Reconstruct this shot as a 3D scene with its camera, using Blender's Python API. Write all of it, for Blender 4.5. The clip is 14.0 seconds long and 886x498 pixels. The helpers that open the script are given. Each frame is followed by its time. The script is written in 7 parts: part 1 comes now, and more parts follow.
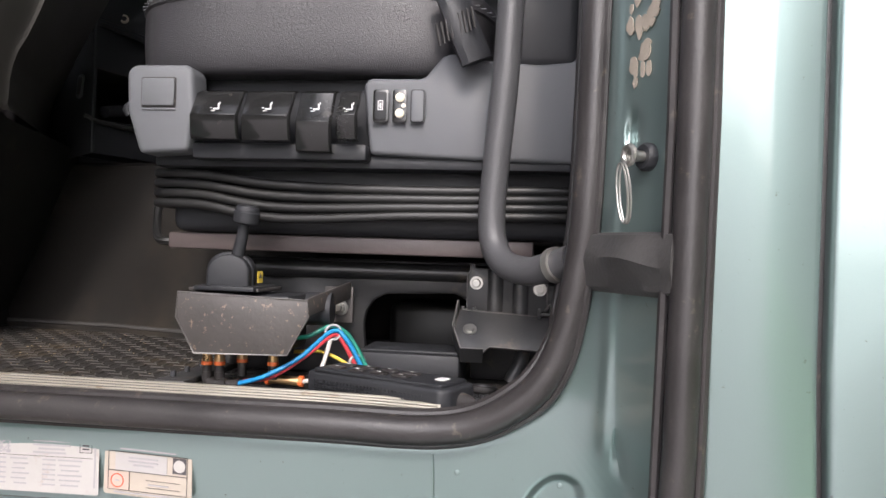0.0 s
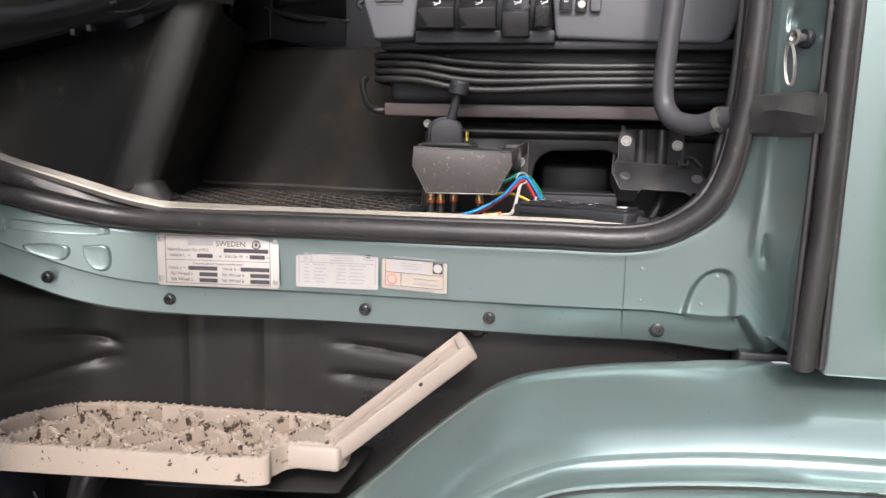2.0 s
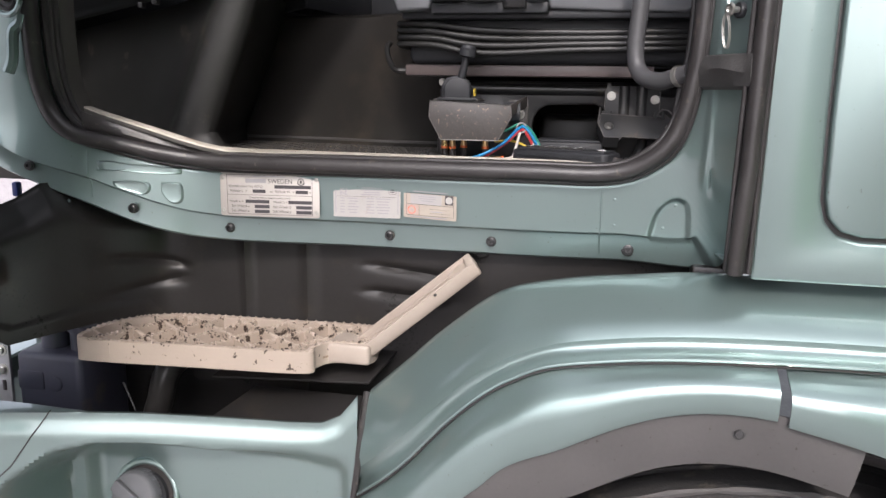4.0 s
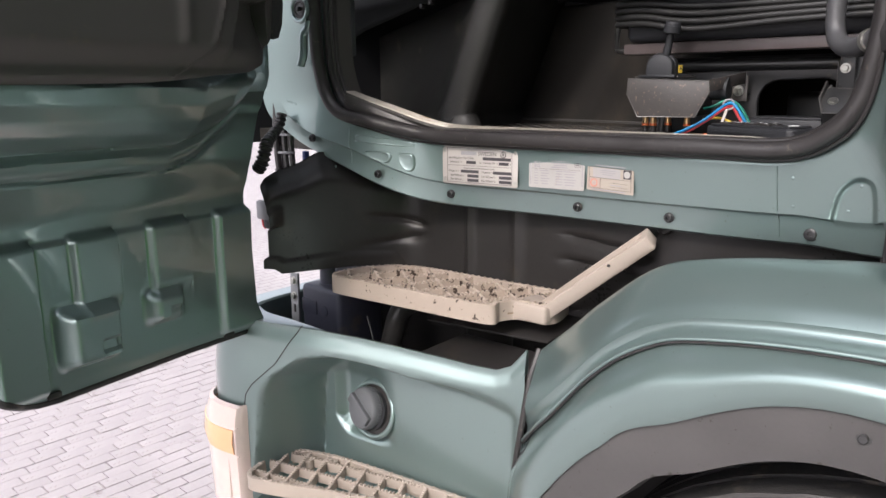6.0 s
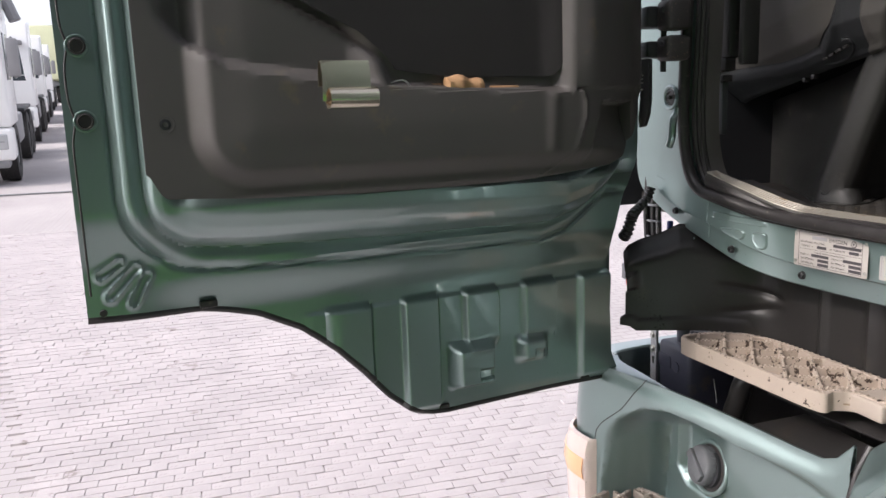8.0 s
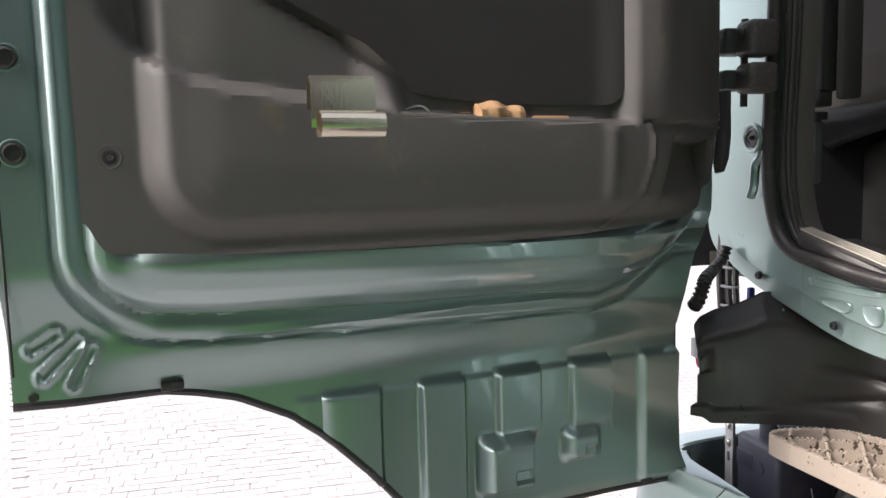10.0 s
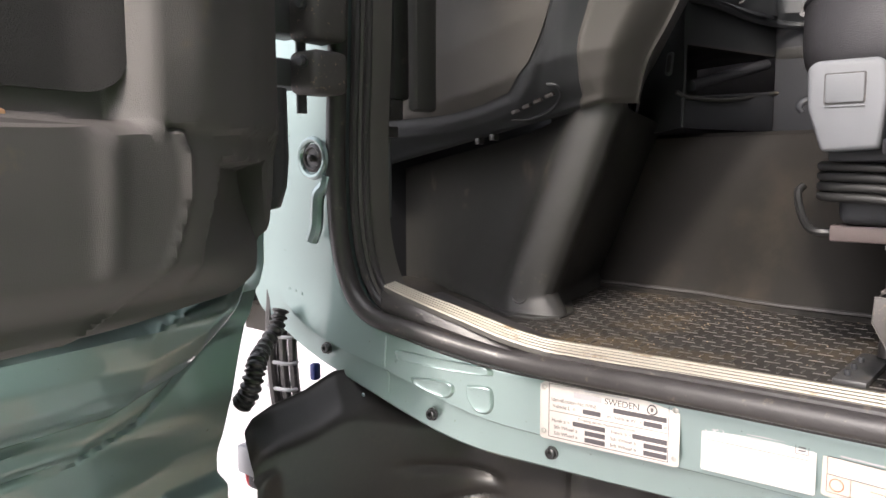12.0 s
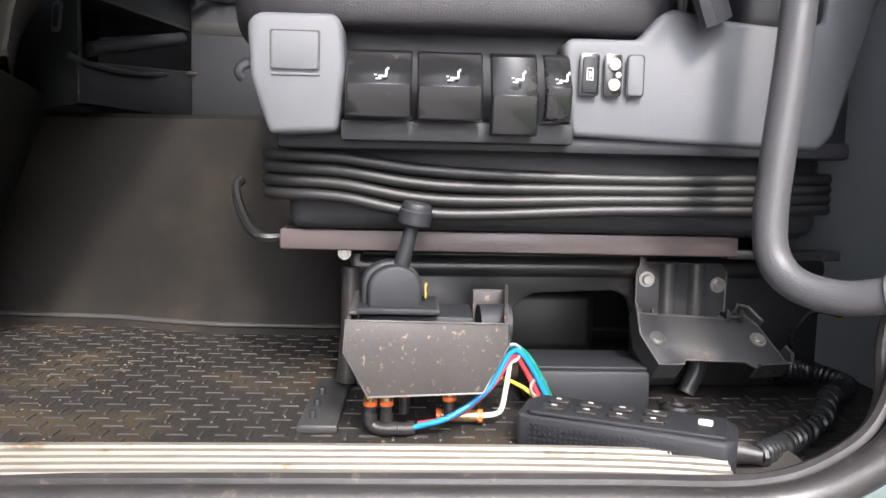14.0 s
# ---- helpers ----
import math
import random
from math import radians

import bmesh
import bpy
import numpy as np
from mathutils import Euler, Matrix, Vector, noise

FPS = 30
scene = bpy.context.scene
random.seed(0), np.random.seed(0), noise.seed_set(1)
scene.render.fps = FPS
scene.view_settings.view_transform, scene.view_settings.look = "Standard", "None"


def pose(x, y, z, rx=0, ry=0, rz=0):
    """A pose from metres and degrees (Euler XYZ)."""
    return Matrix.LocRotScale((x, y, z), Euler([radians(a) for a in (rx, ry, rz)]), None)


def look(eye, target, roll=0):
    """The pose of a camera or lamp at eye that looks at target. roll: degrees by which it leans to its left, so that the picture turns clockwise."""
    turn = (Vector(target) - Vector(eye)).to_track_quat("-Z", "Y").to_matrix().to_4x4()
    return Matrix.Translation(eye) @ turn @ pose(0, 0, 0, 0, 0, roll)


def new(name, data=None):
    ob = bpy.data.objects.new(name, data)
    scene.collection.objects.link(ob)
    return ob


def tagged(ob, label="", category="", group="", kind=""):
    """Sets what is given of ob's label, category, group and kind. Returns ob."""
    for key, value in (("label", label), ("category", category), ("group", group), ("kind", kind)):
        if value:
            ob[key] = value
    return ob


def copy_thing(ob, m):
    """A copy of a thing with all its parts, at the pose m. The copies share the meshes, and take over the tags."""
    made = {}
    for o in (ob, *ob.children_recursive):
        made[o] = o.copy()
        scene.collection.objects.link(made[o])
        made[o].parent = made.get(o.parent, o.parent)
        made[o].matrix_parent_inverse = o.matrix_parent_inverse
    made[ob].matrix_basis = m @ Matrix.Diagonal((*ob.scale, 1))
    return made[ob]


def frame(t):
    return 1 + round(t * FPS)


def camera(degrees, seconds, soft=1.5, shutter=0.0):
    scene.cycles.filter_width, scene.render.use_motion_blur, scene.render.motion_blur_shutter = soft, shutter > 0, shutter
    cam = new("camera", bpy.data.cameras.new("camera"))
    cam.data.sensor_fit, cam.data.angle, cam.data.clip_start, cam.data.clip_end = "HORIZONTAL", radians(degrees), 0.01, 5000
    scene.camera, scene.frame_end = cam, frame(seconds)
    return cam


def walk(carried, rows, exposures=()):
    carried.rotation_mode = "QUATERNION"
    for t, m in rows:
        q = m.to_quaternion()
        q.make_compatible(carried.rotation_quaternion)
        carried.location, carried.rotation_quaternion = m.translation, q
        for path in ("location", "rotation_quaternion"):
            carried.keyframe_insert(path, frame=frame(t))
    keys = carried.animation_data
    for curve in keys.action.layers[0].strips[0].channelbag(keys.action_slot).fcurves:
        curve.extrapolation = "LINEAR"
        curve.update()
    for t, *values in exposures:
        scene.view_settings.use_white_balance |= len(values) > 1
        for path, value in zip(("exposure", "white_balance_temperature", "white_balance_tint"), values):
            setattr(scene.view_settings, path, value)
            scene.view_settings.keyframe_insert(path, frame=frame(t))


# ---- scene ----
cam = camera(60.4, 14.0)
PATH = [
    (0, (0.238, -0.611, 1.616), (-0.038, 1.369, 1.619), 1.8),
    (0.5, (0.215, -0.71, 1.604), (-0.094, 1.264, 1.519), 1.8),
    (1, (0.154, -0.811, 1.608), (-0.197, 1.15, 1.434), 1.6),
    (1.5, (0.11, -0.863, 1.597), (-0.267, 1.087, 1.355), 1.4),
    (2, (0.099, -0.877, 1.588), (-0.247, 1.069, 1.284), 1.2),
    (2.2, (0.104, -0.886, 1.583), (-0.221, 1.061, 1.261), 1.2),
    (4.3, (0.182, -1.085, 1.577), (-0.265, 0.821, 1.169), 0.9),
    (4.5, (0.211, -1.082, 1.567), (-0.34, 0.796, 1.155), 0.6),
    (5, (0.285, -1.049, 1.527), (-0.581, 0.702, 1.097), -0.3),
    (5.5, (0.404, -1.038, 1.496), (-0.724, 0.563, 1.093), -0.2),
    (6, (0.477, -1.032, 1.558), (-0.819, 0.433, 1.143), -0.5),
    (6.5, (0.515, -1.003, 1.604), (-0.974, 0.261, 1.174), -1.2),
    (7, (0.557, -0.998, 1.625), (-1.138, -0.026, 1.198), -2.1),
    (7.5, (0.62, -1.004, 1.652), (-1.203, -0.287, 1.251), -2.2),
    (8, (0.716, -1.006, 1.685), (-1.178, -0.47, 1.333), -2.0),
    (8.2, (0.752, -1.008, 1.697), (-1.157, -0.511, 1.365), -1.8),
    (10.3, (0.381, -0.912, 1.658), (-1.556, -0.448, 1.471), -1.2),
    (10.5, (0.324, -0.911, 1.662), (-1.587, -0.35, 1.482), -1.2),
    (11, (0.202, -0.876, 1.652), (-1.561, 0.047, 1.454), -0.9),
    (11.5, (0.105, -0.772, 1.674), (-1.438, 0.484, 1.462), -0.3),
    (12, (0.031, -0.719, 1.69), (-1.247, 0.805, 1.474), -0.1),
    (12.5, (-0.045, -0.684, 1.704), (-0.979, 1.071, 1.479), 0.1),
    (13, (-0.052, -0.612, 1.688), (-0.605, 1.297, 1.463), 0.7),
    (13.5, (-0.053, -0.524, 1.674), (-0.276, 1.452, 1.459), 1.1),
    (14, (-0.061, -0.477, 1.679), (0.017, 1.511, 1.473), 1.3),
]
EXPOSURES = [(0.0, 1.6, 6300, 16), (1.0, 1.6, 6300, 16), (2.2, 1.45, 6300, 16), (4.3, 1.3, 6250, 16), (7.0, 1.25, 6300, 15), (8.2, 1.25, 6300, 15), (10.3, 1.9, 6400, 14), (11.0, 2.25, 6500, 14), (11.5, 2.35, 6500, 14), (13.0, 2.05, 6400, 15), (14.0, 2.45, 6200, 14)]
walk(cam, [(t, look(eye, target, roll)) for t, eye, target, roll in PATH], EXPOSURES)

from mathutils.bvhtree import BVHTree

# ---- world and light ----
SUN_AZ, SUN_EL = radians(168), radians(40)
world = bpy.data.worlds.new("world")
scene.world = world
world.use_nodes = True
wn = world.node_tree.nodes
wl = world.node_tree.links
sky = wn.new("ShaderNodeTexSky")
sky.sky_type = "NISHITA"
sky.sun_disc = False
sky.sun_elevation, sky.sun_rotation = SUN_EL, SUN_AZ
sky.dust_density, sky.air_density = 4.0, 1.0
pale = wn.new("ShaderNodeHueSaturation")
pale.inputs["Saturation"].default_value = 0.25
wl.new(sky.outputs[0], pale.inputs["Color"])
wl.new(pale.outputs[0], wn["Background"].inputs["Color"])
wn["Background"].inputs["Strength"].default_value = 0.15
sun = new("sun", bpy.data.lights.new("sun", "SUN"))
sun.data.energy, sun.data.angle, sun.data.color = 0.85, radians(5), (1.0, 0.90, 0.76)
sun_to = Vector((math.sin(SUN_AZ) * math.cos(SUN_EL), math.cos(SUN_AZ) * math.cos(SUN_EL), math.sin(SUN_EL)))
sun.matrix_world = look(sun_to * 20, (0, 0, 0))


# ---- materials ----
def material(name, color, rough=0.5, metal=0.0, var=0.15, scale=8.0, fine=120.0, bump=0.1, coat=0.0, dirt=None, dirt_amount=0.0, dirt_scale=14.0,
             rough_var=0.12, spec=0.5, random_tint=0.0, coat_rough=0.08, dirt_soft=0.04):
    m = bpy.data.materials.new(name)
    m.use_nodes = True
    n, l = m.node_tree.nodes, m.node_tree.links
    b = n["Principled BSDF"]
    geo = n.new("ShaderNodeTexCoord")
    big = n.new("ShaderNodeTexNoise")
    big.inputs["Scale"].default_value, big.inputs["Detail"].default_value = scale, 6
    small = n.new("ShaderNodeTexNoise")
    small.inputs["Scale"].default_value, small.inputs["Detail"].default_value = fine, 4
    for t in (big, small):
        l.new(geo.outputs["Object"], t.inputs["Vector"])
    both = n.new("ShaderNodeMath")
    both.operation = "MULTIPLY_ADD"
    both.inputs[1].default_value = 0.35
    l.new(small.outputs[0], both.inputs[0])
    l.new(big.outputs[0], both.inputs[2])
    ramp = n.new("ShaderNodeMapRange")
    ramp.inputs[1].default_value, ramp.inputs[2].default_value = 0.35, 1.0
    ramp.inputs[3].default_value, ramp.inputs[4].default_value = 1 - var, 1 + var
    l.new(both.outputs[0], ramp.inputs[0])
    mul = n.new("ShaderNodeVectorMath")
    mul.operation = "SCALE"
    mul.inputs[0].default_value = color
    l.new(ramp.outputs[0], mul.inputs["Scale"])
    last = mul.outputs[0]
    if random_tint:
        info = n.new("ShaderNodeObjectInfo")
        r2 = n.new("ShaderNodeMapRange")
        r2.inputs[3].default_value, r2.inputs[4].default_value = 1 - random_tint, 1 + random_tint
        l.new(info.outputs["Random"], r2.inputs[0])
        m2 = n.new("ShaderNodeVectorMath")
        m2.operation = "SCALE"
        l.new(last, m2.inputs[0])
        l.new(r2.outputs[0], m2.inputs["Scale"])
        last = m2.outputs[0]
    if dirt:
        dn = n.new("ShaderNodeTexNoise")
        dn.inputs["Scale"].default_value, dn.inputs["Detail"].default_value, dn.inputs["Roughness"].default_value = dirt_scale, 8, 0.65
        l.new(geo.outputs["Object"], dn.inputs["Vector"])
        dr = n.new("ShaderNodeMapRange")
        dr.inputs[1].default_value, dr.inputs[2].default_value = 0.66 - 0.25 * dirt_amount - dirt_soft, 0.66 - 0.25 * dirt_amount + dirt_soft
        l.new(dn.outputs[0], dr.inputs[0])
        mix = n.new("ShaderNodeMix")
        mix.data_type = "RGBA"
        mix.inputs[7].default_value = (*dirt, 1)
        l.new(dr.outputs[0], mix.inputs[0])
        l.new(last, mix.inputs[6])
        last = mix.outputs[2]
    l.new(last, b.inputs["Base Color"])
    rr = n.new("ShaderNodeMapRange")
    rr.inputs[1].default_value, rr.inputs[2].default_value = 0.3, 0.9
    rr.inputs[3].default_value, rr.inputs[4].default_value = max(0.02, rough - rough_var), min(1, rough + rough_var)
    l.new(both.outputs[0], rr.inputs[0])
    l.new(rr.outputs[0], b.inputs["Roughness"])
    b.inputs["Metallic"].default_value = metal
    b.inputs["Specular IOR Level"].default_value = spec
    b.inputs["Coat Weight"].default_value, b.inputs["Coat Roughness"].default_value = coat, coat_rough
    if bump:
        bn = n.new("ShaderNodeBump")
        bn.inputs["Strength"].default_value, bn.inputs["Distance"].default_value = bump, 0.002
        l.new(small.outputs[0], bn.inputs["Height"])
        l.new(bn.outputs[0], b.inputs["Normal"])
    return m


TEAL = material("teal_metallic_paint", (0.216, 0.287, 0.278), 0.32, 0.68, 0.05, 3, 900, 0.0, coat=1.0, rough_var=0.05, coat_rough=0.015, dirt=(0.10, 0.105, 0.095), dirt_amount=-0.16, dirt_scale=170, dirt_soft=0.03)
RUBBER = material("black_rubber", (0.027, 0.0245, 0.0245), 0.36, 0, 0.3, 20, 300, 0.15, dirt=(0.07, 0.06, 0.05), dirt_amount=0.08, dirt_scale=80, dirt_soft=0.03)
GREY_PLASTIC = material("grey_plastic", (0.097, 0.101, 0.109), 0.52, 0, 0.06, 8, 1500, 0.25)
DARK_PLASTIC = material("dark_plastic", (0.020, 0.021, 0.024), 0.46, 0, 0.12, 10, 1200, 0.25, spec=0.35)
BROWN_PLASTIC = material("brown_grey_plastic", (0.076, 0.069, 0.066), 0.58, 0, 0.10, 6, 1200, 0.25, dirt=(0.10, 0.085, 0.065), dirt_amount=0.08)
GLOSS_BLACK = material("glossy_black_plastic", (0.011, 0.011, 0.011), 0.17, 0, 0.1, 8, 300, 0.02, dirt=(0.05, 0.045, 0.04), dirt_amount=0.12)
LEATHER = material("black_leather", (0.034, 0.033, 0.036), 0.33, 0, 0.12, 10, 900, 0.4)
BLACK_STEEL = material("black_painted_steel", (0.040, 0.040, 0.041), 0.36, 0.0, 0.2, 12, 200, 0.1, dirt=(0.09, 0.075, 0.06), dirt_amount=0.06, dirt_scale=30)
WORN_STEEL = material("worn_black_steel", (0.055, 0.05, 0.048), 0.5, 0.1, 0.25, 15, 200, 0.15, dirt=(0.20, 0.15, 0.11), dirt_amount=0.13, dirt_scale=150, dirt_soft=0.03)
ALU = material("ribbed_aluminium", (0.37, 0.345, 0.295), 0.42, 0.6, 0.12, 14, 400, 0.1, dirt=(0.22, 0.16, 0.10), dirt_amount=0.1, dirt_scale=25)
ZINC = material("zinc_plated_steel", (0.44, 0.43, 0.40), 0.35, 0.9, 0.1, 20, 300, 0.1)
BRASS = material("brass", (0.62, 0.42, 0.22), 0.3, 0.9, 0.1, 20, 300, 0.05)
SPLASH = material("dark_splash_plastic", (0.022, 0.0205, 0.0200), 0.33, 0, 0.25, 7, 200, 0.06, spec=0.3, dirt=(0.040, 0.034, 0.028), dirt_amount=0.06, dirt_scale=12, dirt_soft=0.10)
STEP_PAINT = material("chipped_beige_paint", (0.36, 0.298, 0.248), 0.55, 0, 0.08, 10, 200, 0.15, dirt=(0.045, 0.03, 0.022), dirt_amount=0.13, dirt_scale=75, dirt_soft=0.008)
STEP_CLEAN = material("beige_grey_plastic", (0.35, 0.295, 0.250), 0.5, 0, 0.08, 10, 200, 0.1)
FLOOR_MAT = material("dusty_rubber_mat", (0.024, 0.022, 0.020), 0.6, 0, 0.3, 9, 300, 0.3, dirt=(0.085, 0.062, 0.036), dirt_amount=0.20, dirt_scale=6, dirt_soft=0.10, spec=0.3)
MAT_BAR = material("scuffed_mat_ribs", (0.038, 0.035, 0.032), 0.58, 0, 0.35, 11, 300, 0.2, dirt=(0.13, 0.095, 0.058), dirt_amount=0.10, dirt_scale=9, dirt_soft=0.06)
CRUMB = material("dry_soil_crumbs", (0.26, 0.20, 0.13), 0.9, 0, 0.3, 60, 300, 0.1)
# beige darkened to tan: soil plus the shade between the bars, in the colour
STEP_FLOOR_SHADED = material("soiled_shaded_step_floor", (0.235, 0.175, 0.125), 0.75, 0, 0.25, 16, 200, 0.3, dirt=(0.05, 0.036, 0.026), dirt_amount=0.36, dirt_scale=45, dirt_soft=0.03)
DASH_DARK = material("charcoal_dash_plastic", (0.021, 0.023, 0.025), 0.46, 0, 0.12, 6, 1300, 0.25)
DASH_PALE = material("pale_brown_grey_dash_plastic", (0.060, 0.056, 0.051), 0.45, 0, 0.10, 5, 1300, 0.25)
BOUNCE_LINING = material("pale_grey_bounce_lining", (0.55, 0.56, 0.56), 0.9, 0, 0.06, 5, 700, 0.2)
# pale steel for rubbed edges and the bevel highlights drawn along them
RUBBED_GLINT = material("rubbed_glinting_edge", (0.13, 0.125, 0.12), 0.4, 0.5, 0.4, 60, 400, 0.1)
TYRE = material("tyre_rubber", (0.022, 0.021, 0.021), 0.75, 0, 0.3, 20, 200, 0.4, dirt=(0.07, 0.06, 0.05), dirt_amount=0.2)
PAVER = material("grey_concrete_paver", (0.395, 0.362, 0.368), 0.85, 0, 0.10, 6, 90, 0.5, dirt=(0.24, 0.21, 0.20), dirt_amount=0.06, dirt_scale=11, random_tint=0.035)
WHITE_PAINT = material("white_truck_paint", (0.75, 0.75, 0.75), 0.3, 0, 0.04, 3, 100, 0.0, coat=0.3)
GREY_TRIM = material("grey_truck_trim", (0.22, 0.22, 0.23), 0.5, 0, 0.1, 3, 100, 0.0)
GLASS_DARK = material("dark_window_glass", (0.04, 0.05, 0.06), 0.06, 0, 0.1, 2, 50, 0.0)
BLUE_HOSE = material("blue_hose", (0.012, 0.19, 0.42), 0.35, 0, 0.08, 20, 300, 0.02)
NAVY = material("navy_plastic", (0.012, 0.028, 0.16), 0.4, 0, 0.08, 20, 300, 0.02)
RED_HOSE = material("red_hose", (0.45, 0.04, 0.05), 0.35, 0, 0.08, 20, 300, 0.02)
GREEN_HOSE = material("green_hose", (0.012, 0.17, 0.125), 0.35, 0, 0.08, 20, 300, 0.02)
GREY_HOSE = material("light_grey_hose", (0.50, 0.47, 0.44), 0.4, 0, 0.08, 20, 300, 0.02)
YELLOW = material("yellow_plastic", (0.62, 0.45, 0.05), 0.45, 0, 0.08, 20, 300, 0.02)
ORANGE_PL = material("orange_plastic", (0.75, 0.16, 0.04), 0.4, 0, 0.08, 20, 300, 0.02)
LABEL_WHITE = material("white_label_film", (0.38, 0.365, 0.35), 0.4, 0, 0.06, 30, 300, 0.02, dirt=(0.33, 0.29, 0.26), dirt_amount=0.06, dirt_scale=40)
PLATE_MET = material("pale_metal_plate", (0.45, 0.42, 0.39), 0.36, 0.25, 0.06, 30, 300, 0.03)
LABEL_TAN = material("aged_tan_label", (0.37, 0.325, 0.275), 0.45, 0, 0.10, 30, 300, 0.02, dirt=(0.34, 0.28, 0.22), dirt_amount=0.1, dirt_scale=40)
LABEL_PINK = material("faded_pink_print", (0.40, 0.31, 0.265), 0.45, 0, 0.06, 30, 300, 0.0)
LABEL_LILAC = material("pale_lilac_print", (0.35, 0.335, 0.33), 0.45, 0, 0.06, 30, 300, 0.0)
INK = material("dark_print", (0.05, 0.045, 0.05), 0.5, 0, 0.1, 30, 300, 0.0)
INK_GREY = material("grey_print", (0.30, 0.29, 0.30), 0.5, 0, 0.1, 30, 300, 0.0)
INK_RED = material("red_print", (0.65, 0.12, 0.07), 0.5, 0, 0.1, 30, 300, 0.0)
ICON = material("white_print", (0.7, 0.7, 0.7), 0.5, 0, 0.05, 30, 300, 0.0)
AMBER = material("amber_lens", (0.84, 0.48, 0.26), 0.12, 0, 0.05, 30, 200, 0.02, coat=0.6)
LENS = material("frosted_clear_lens", (0.72, 0.58, 0.52), 0.15, 0, 0.05, 30, 200, 0.02, coat=0.6)
CARD = material("brown_cardboard", (0.46, 0.27, 0.14), 0.8, 0, 0.12, 20, 200, 0.2)
CLEAR_FILM = material("silvery_plastic_film", (0.52, 0.475, 0.385), 0.10, 0.85, 0.12, 20, 300, 0.04, rough_var=0.04)
DOOR_CARD = material("charcoal_door_fabric", (0.022, 0.020, 0.020), 0.9, 0, 0.1, 10, 900, 0.5)
FELT = material("dark_tunnel_carpet", (0.0165, 0.0150, 0.0135), 0.62, 0, 0.16, 5, 900, 0.4, dirt=(0.040, 0.033, 0.025), dirt_amount=0.10, dirt_scale=5, dirt_soft=0.15, spec=0.15)
TANK = material("blue_black_tank_plastic", (0.045, 0.046, 0.065), 0.35, 0, 0.15, 8, 300, 0.1, dirt=(0.07, 0.065, 0.06), dirt_amount=0.08)
SIGNAL_GREEN = material("hi_vis_green", (0.10, 0.62, 0.05), 0.6, 0, 0.1, 10, 200, 0.1)
SKIN_WEAR = material("bare_worn_primer", (0.33, 0.29, 0.24), 0.6, 0.1, 0.2, 60, 300, 0.1)


ARCH_RUBBER = material("dusty_arch_rubber", (0.070, 0.066, 0.066), 0.55, 0, 0.2, 10, 200, 0.1, dirt=(0.03, 0.025, 0.022), dirt_amount=0.02, dirt_scale=90, dirt_soft=0.01)
STEP_BAR = material("worn_chipped_beige_paint", (0.38, 0.315, 0.260), 0.55, 0, 0.1, 10, 200, 0.15, dirt=(0.045, 0.03, 0.022), dirt_amount=0.34, dirt_scale=80, dirt_soft=0.008)


KICK = material("brown_grey_moulding", (0.023, 0.0228, 0.0215), 0.42, 0, 0.12, 5, 1400, 0.25, dirt=(0.08, 0.068, 0.055), dirt_amount=0.02, dirt_scale=14)
CAB_GREY = material("blue_grey_cab_lining", (0.58, 0.63, 0.67), 0.6, 0, 0.08, 5, 900, 0.2)
BRASS_OLD = material("tarnished_brass", (0.35, 0.27, 0.15), 0.45, 0.7, 0.2, 30, 300, 0.1)
BONE = material("bone_white_plastic", (0.66, 0.60, 0.50), 0.35, 0, 0.08, 30, 300, 0.05)
FOLD = material("satin_black_rubber", (0.012, 0.012, 0.012), 0.46, 0, 0.05, 15, 300, 0.0, rough_var=0.02)
HANDLE = material("charcoal_coated_tube", (0.055, 0.055, 0.058), 0.42, 0, 0.06, 15, 700, 0.2)
PEDESTAL = material("satin_black_pressed_steel", (0.020, 0.020, 0.021), 0.33, 0.0, 0.2, 12, 200, 0.1, dirt=(0.05, 0.042, 0.034), dirt_amount=0.04, dirt_scale=30)
RAIL = material("worn_rail_steel", (0.085, 0.068, 0.066), 0.42, 0.2, 0.2, 12, 300, 0.1)
CABLE = material("glossy_black_cable", (0.016, 0.016, 0.017), 0.25, 0, 0.1, 15, 300, 0.02)
PAVER_REST = material("grey_concrete_paving", (0.395, 0.362, 0.368), 0.85, 0, 0.14, 3, 60, 0.5, dirt=(0.24, 0.21, 0.20), dirt_amount=0.03, dirt_scale=8)
LENS_GREY = material("grey_headlamp_lens", (0.45, 0.46, 0.47), 0.1, 0.2, 0.05, 5, 50, 0.0)
PALE_LIME = material("pale_lime_paint", (0.62, 0.64, 0.42), 0.5, 0, 0.05, 2, 50, 0.0)


BOOT = material("grey_rubber_boot", (0.045, 0.043, 0.042), 0.6, 0, 0.3, 40, 300, 0.3)
DULL_ALU = material("dull_grooved_aluminium", (0.045, 0.042, 0.038), 0.6, 0.2, 0.2, 14, 300, 0.2)
# for the added unseen wall: green to reflect in the door, dark to block sky
BLOCKER_GREEN = material("green_reflection_source", (0.16, 0.45, 0.08), 0.7, 0, 0.1, 2, 50, 0.1)
BLOCKER = material("dark_light_blocker", (0.055, 0.058, 0.058), 0.7, 0, 0.1, 2, 50, 0.1)


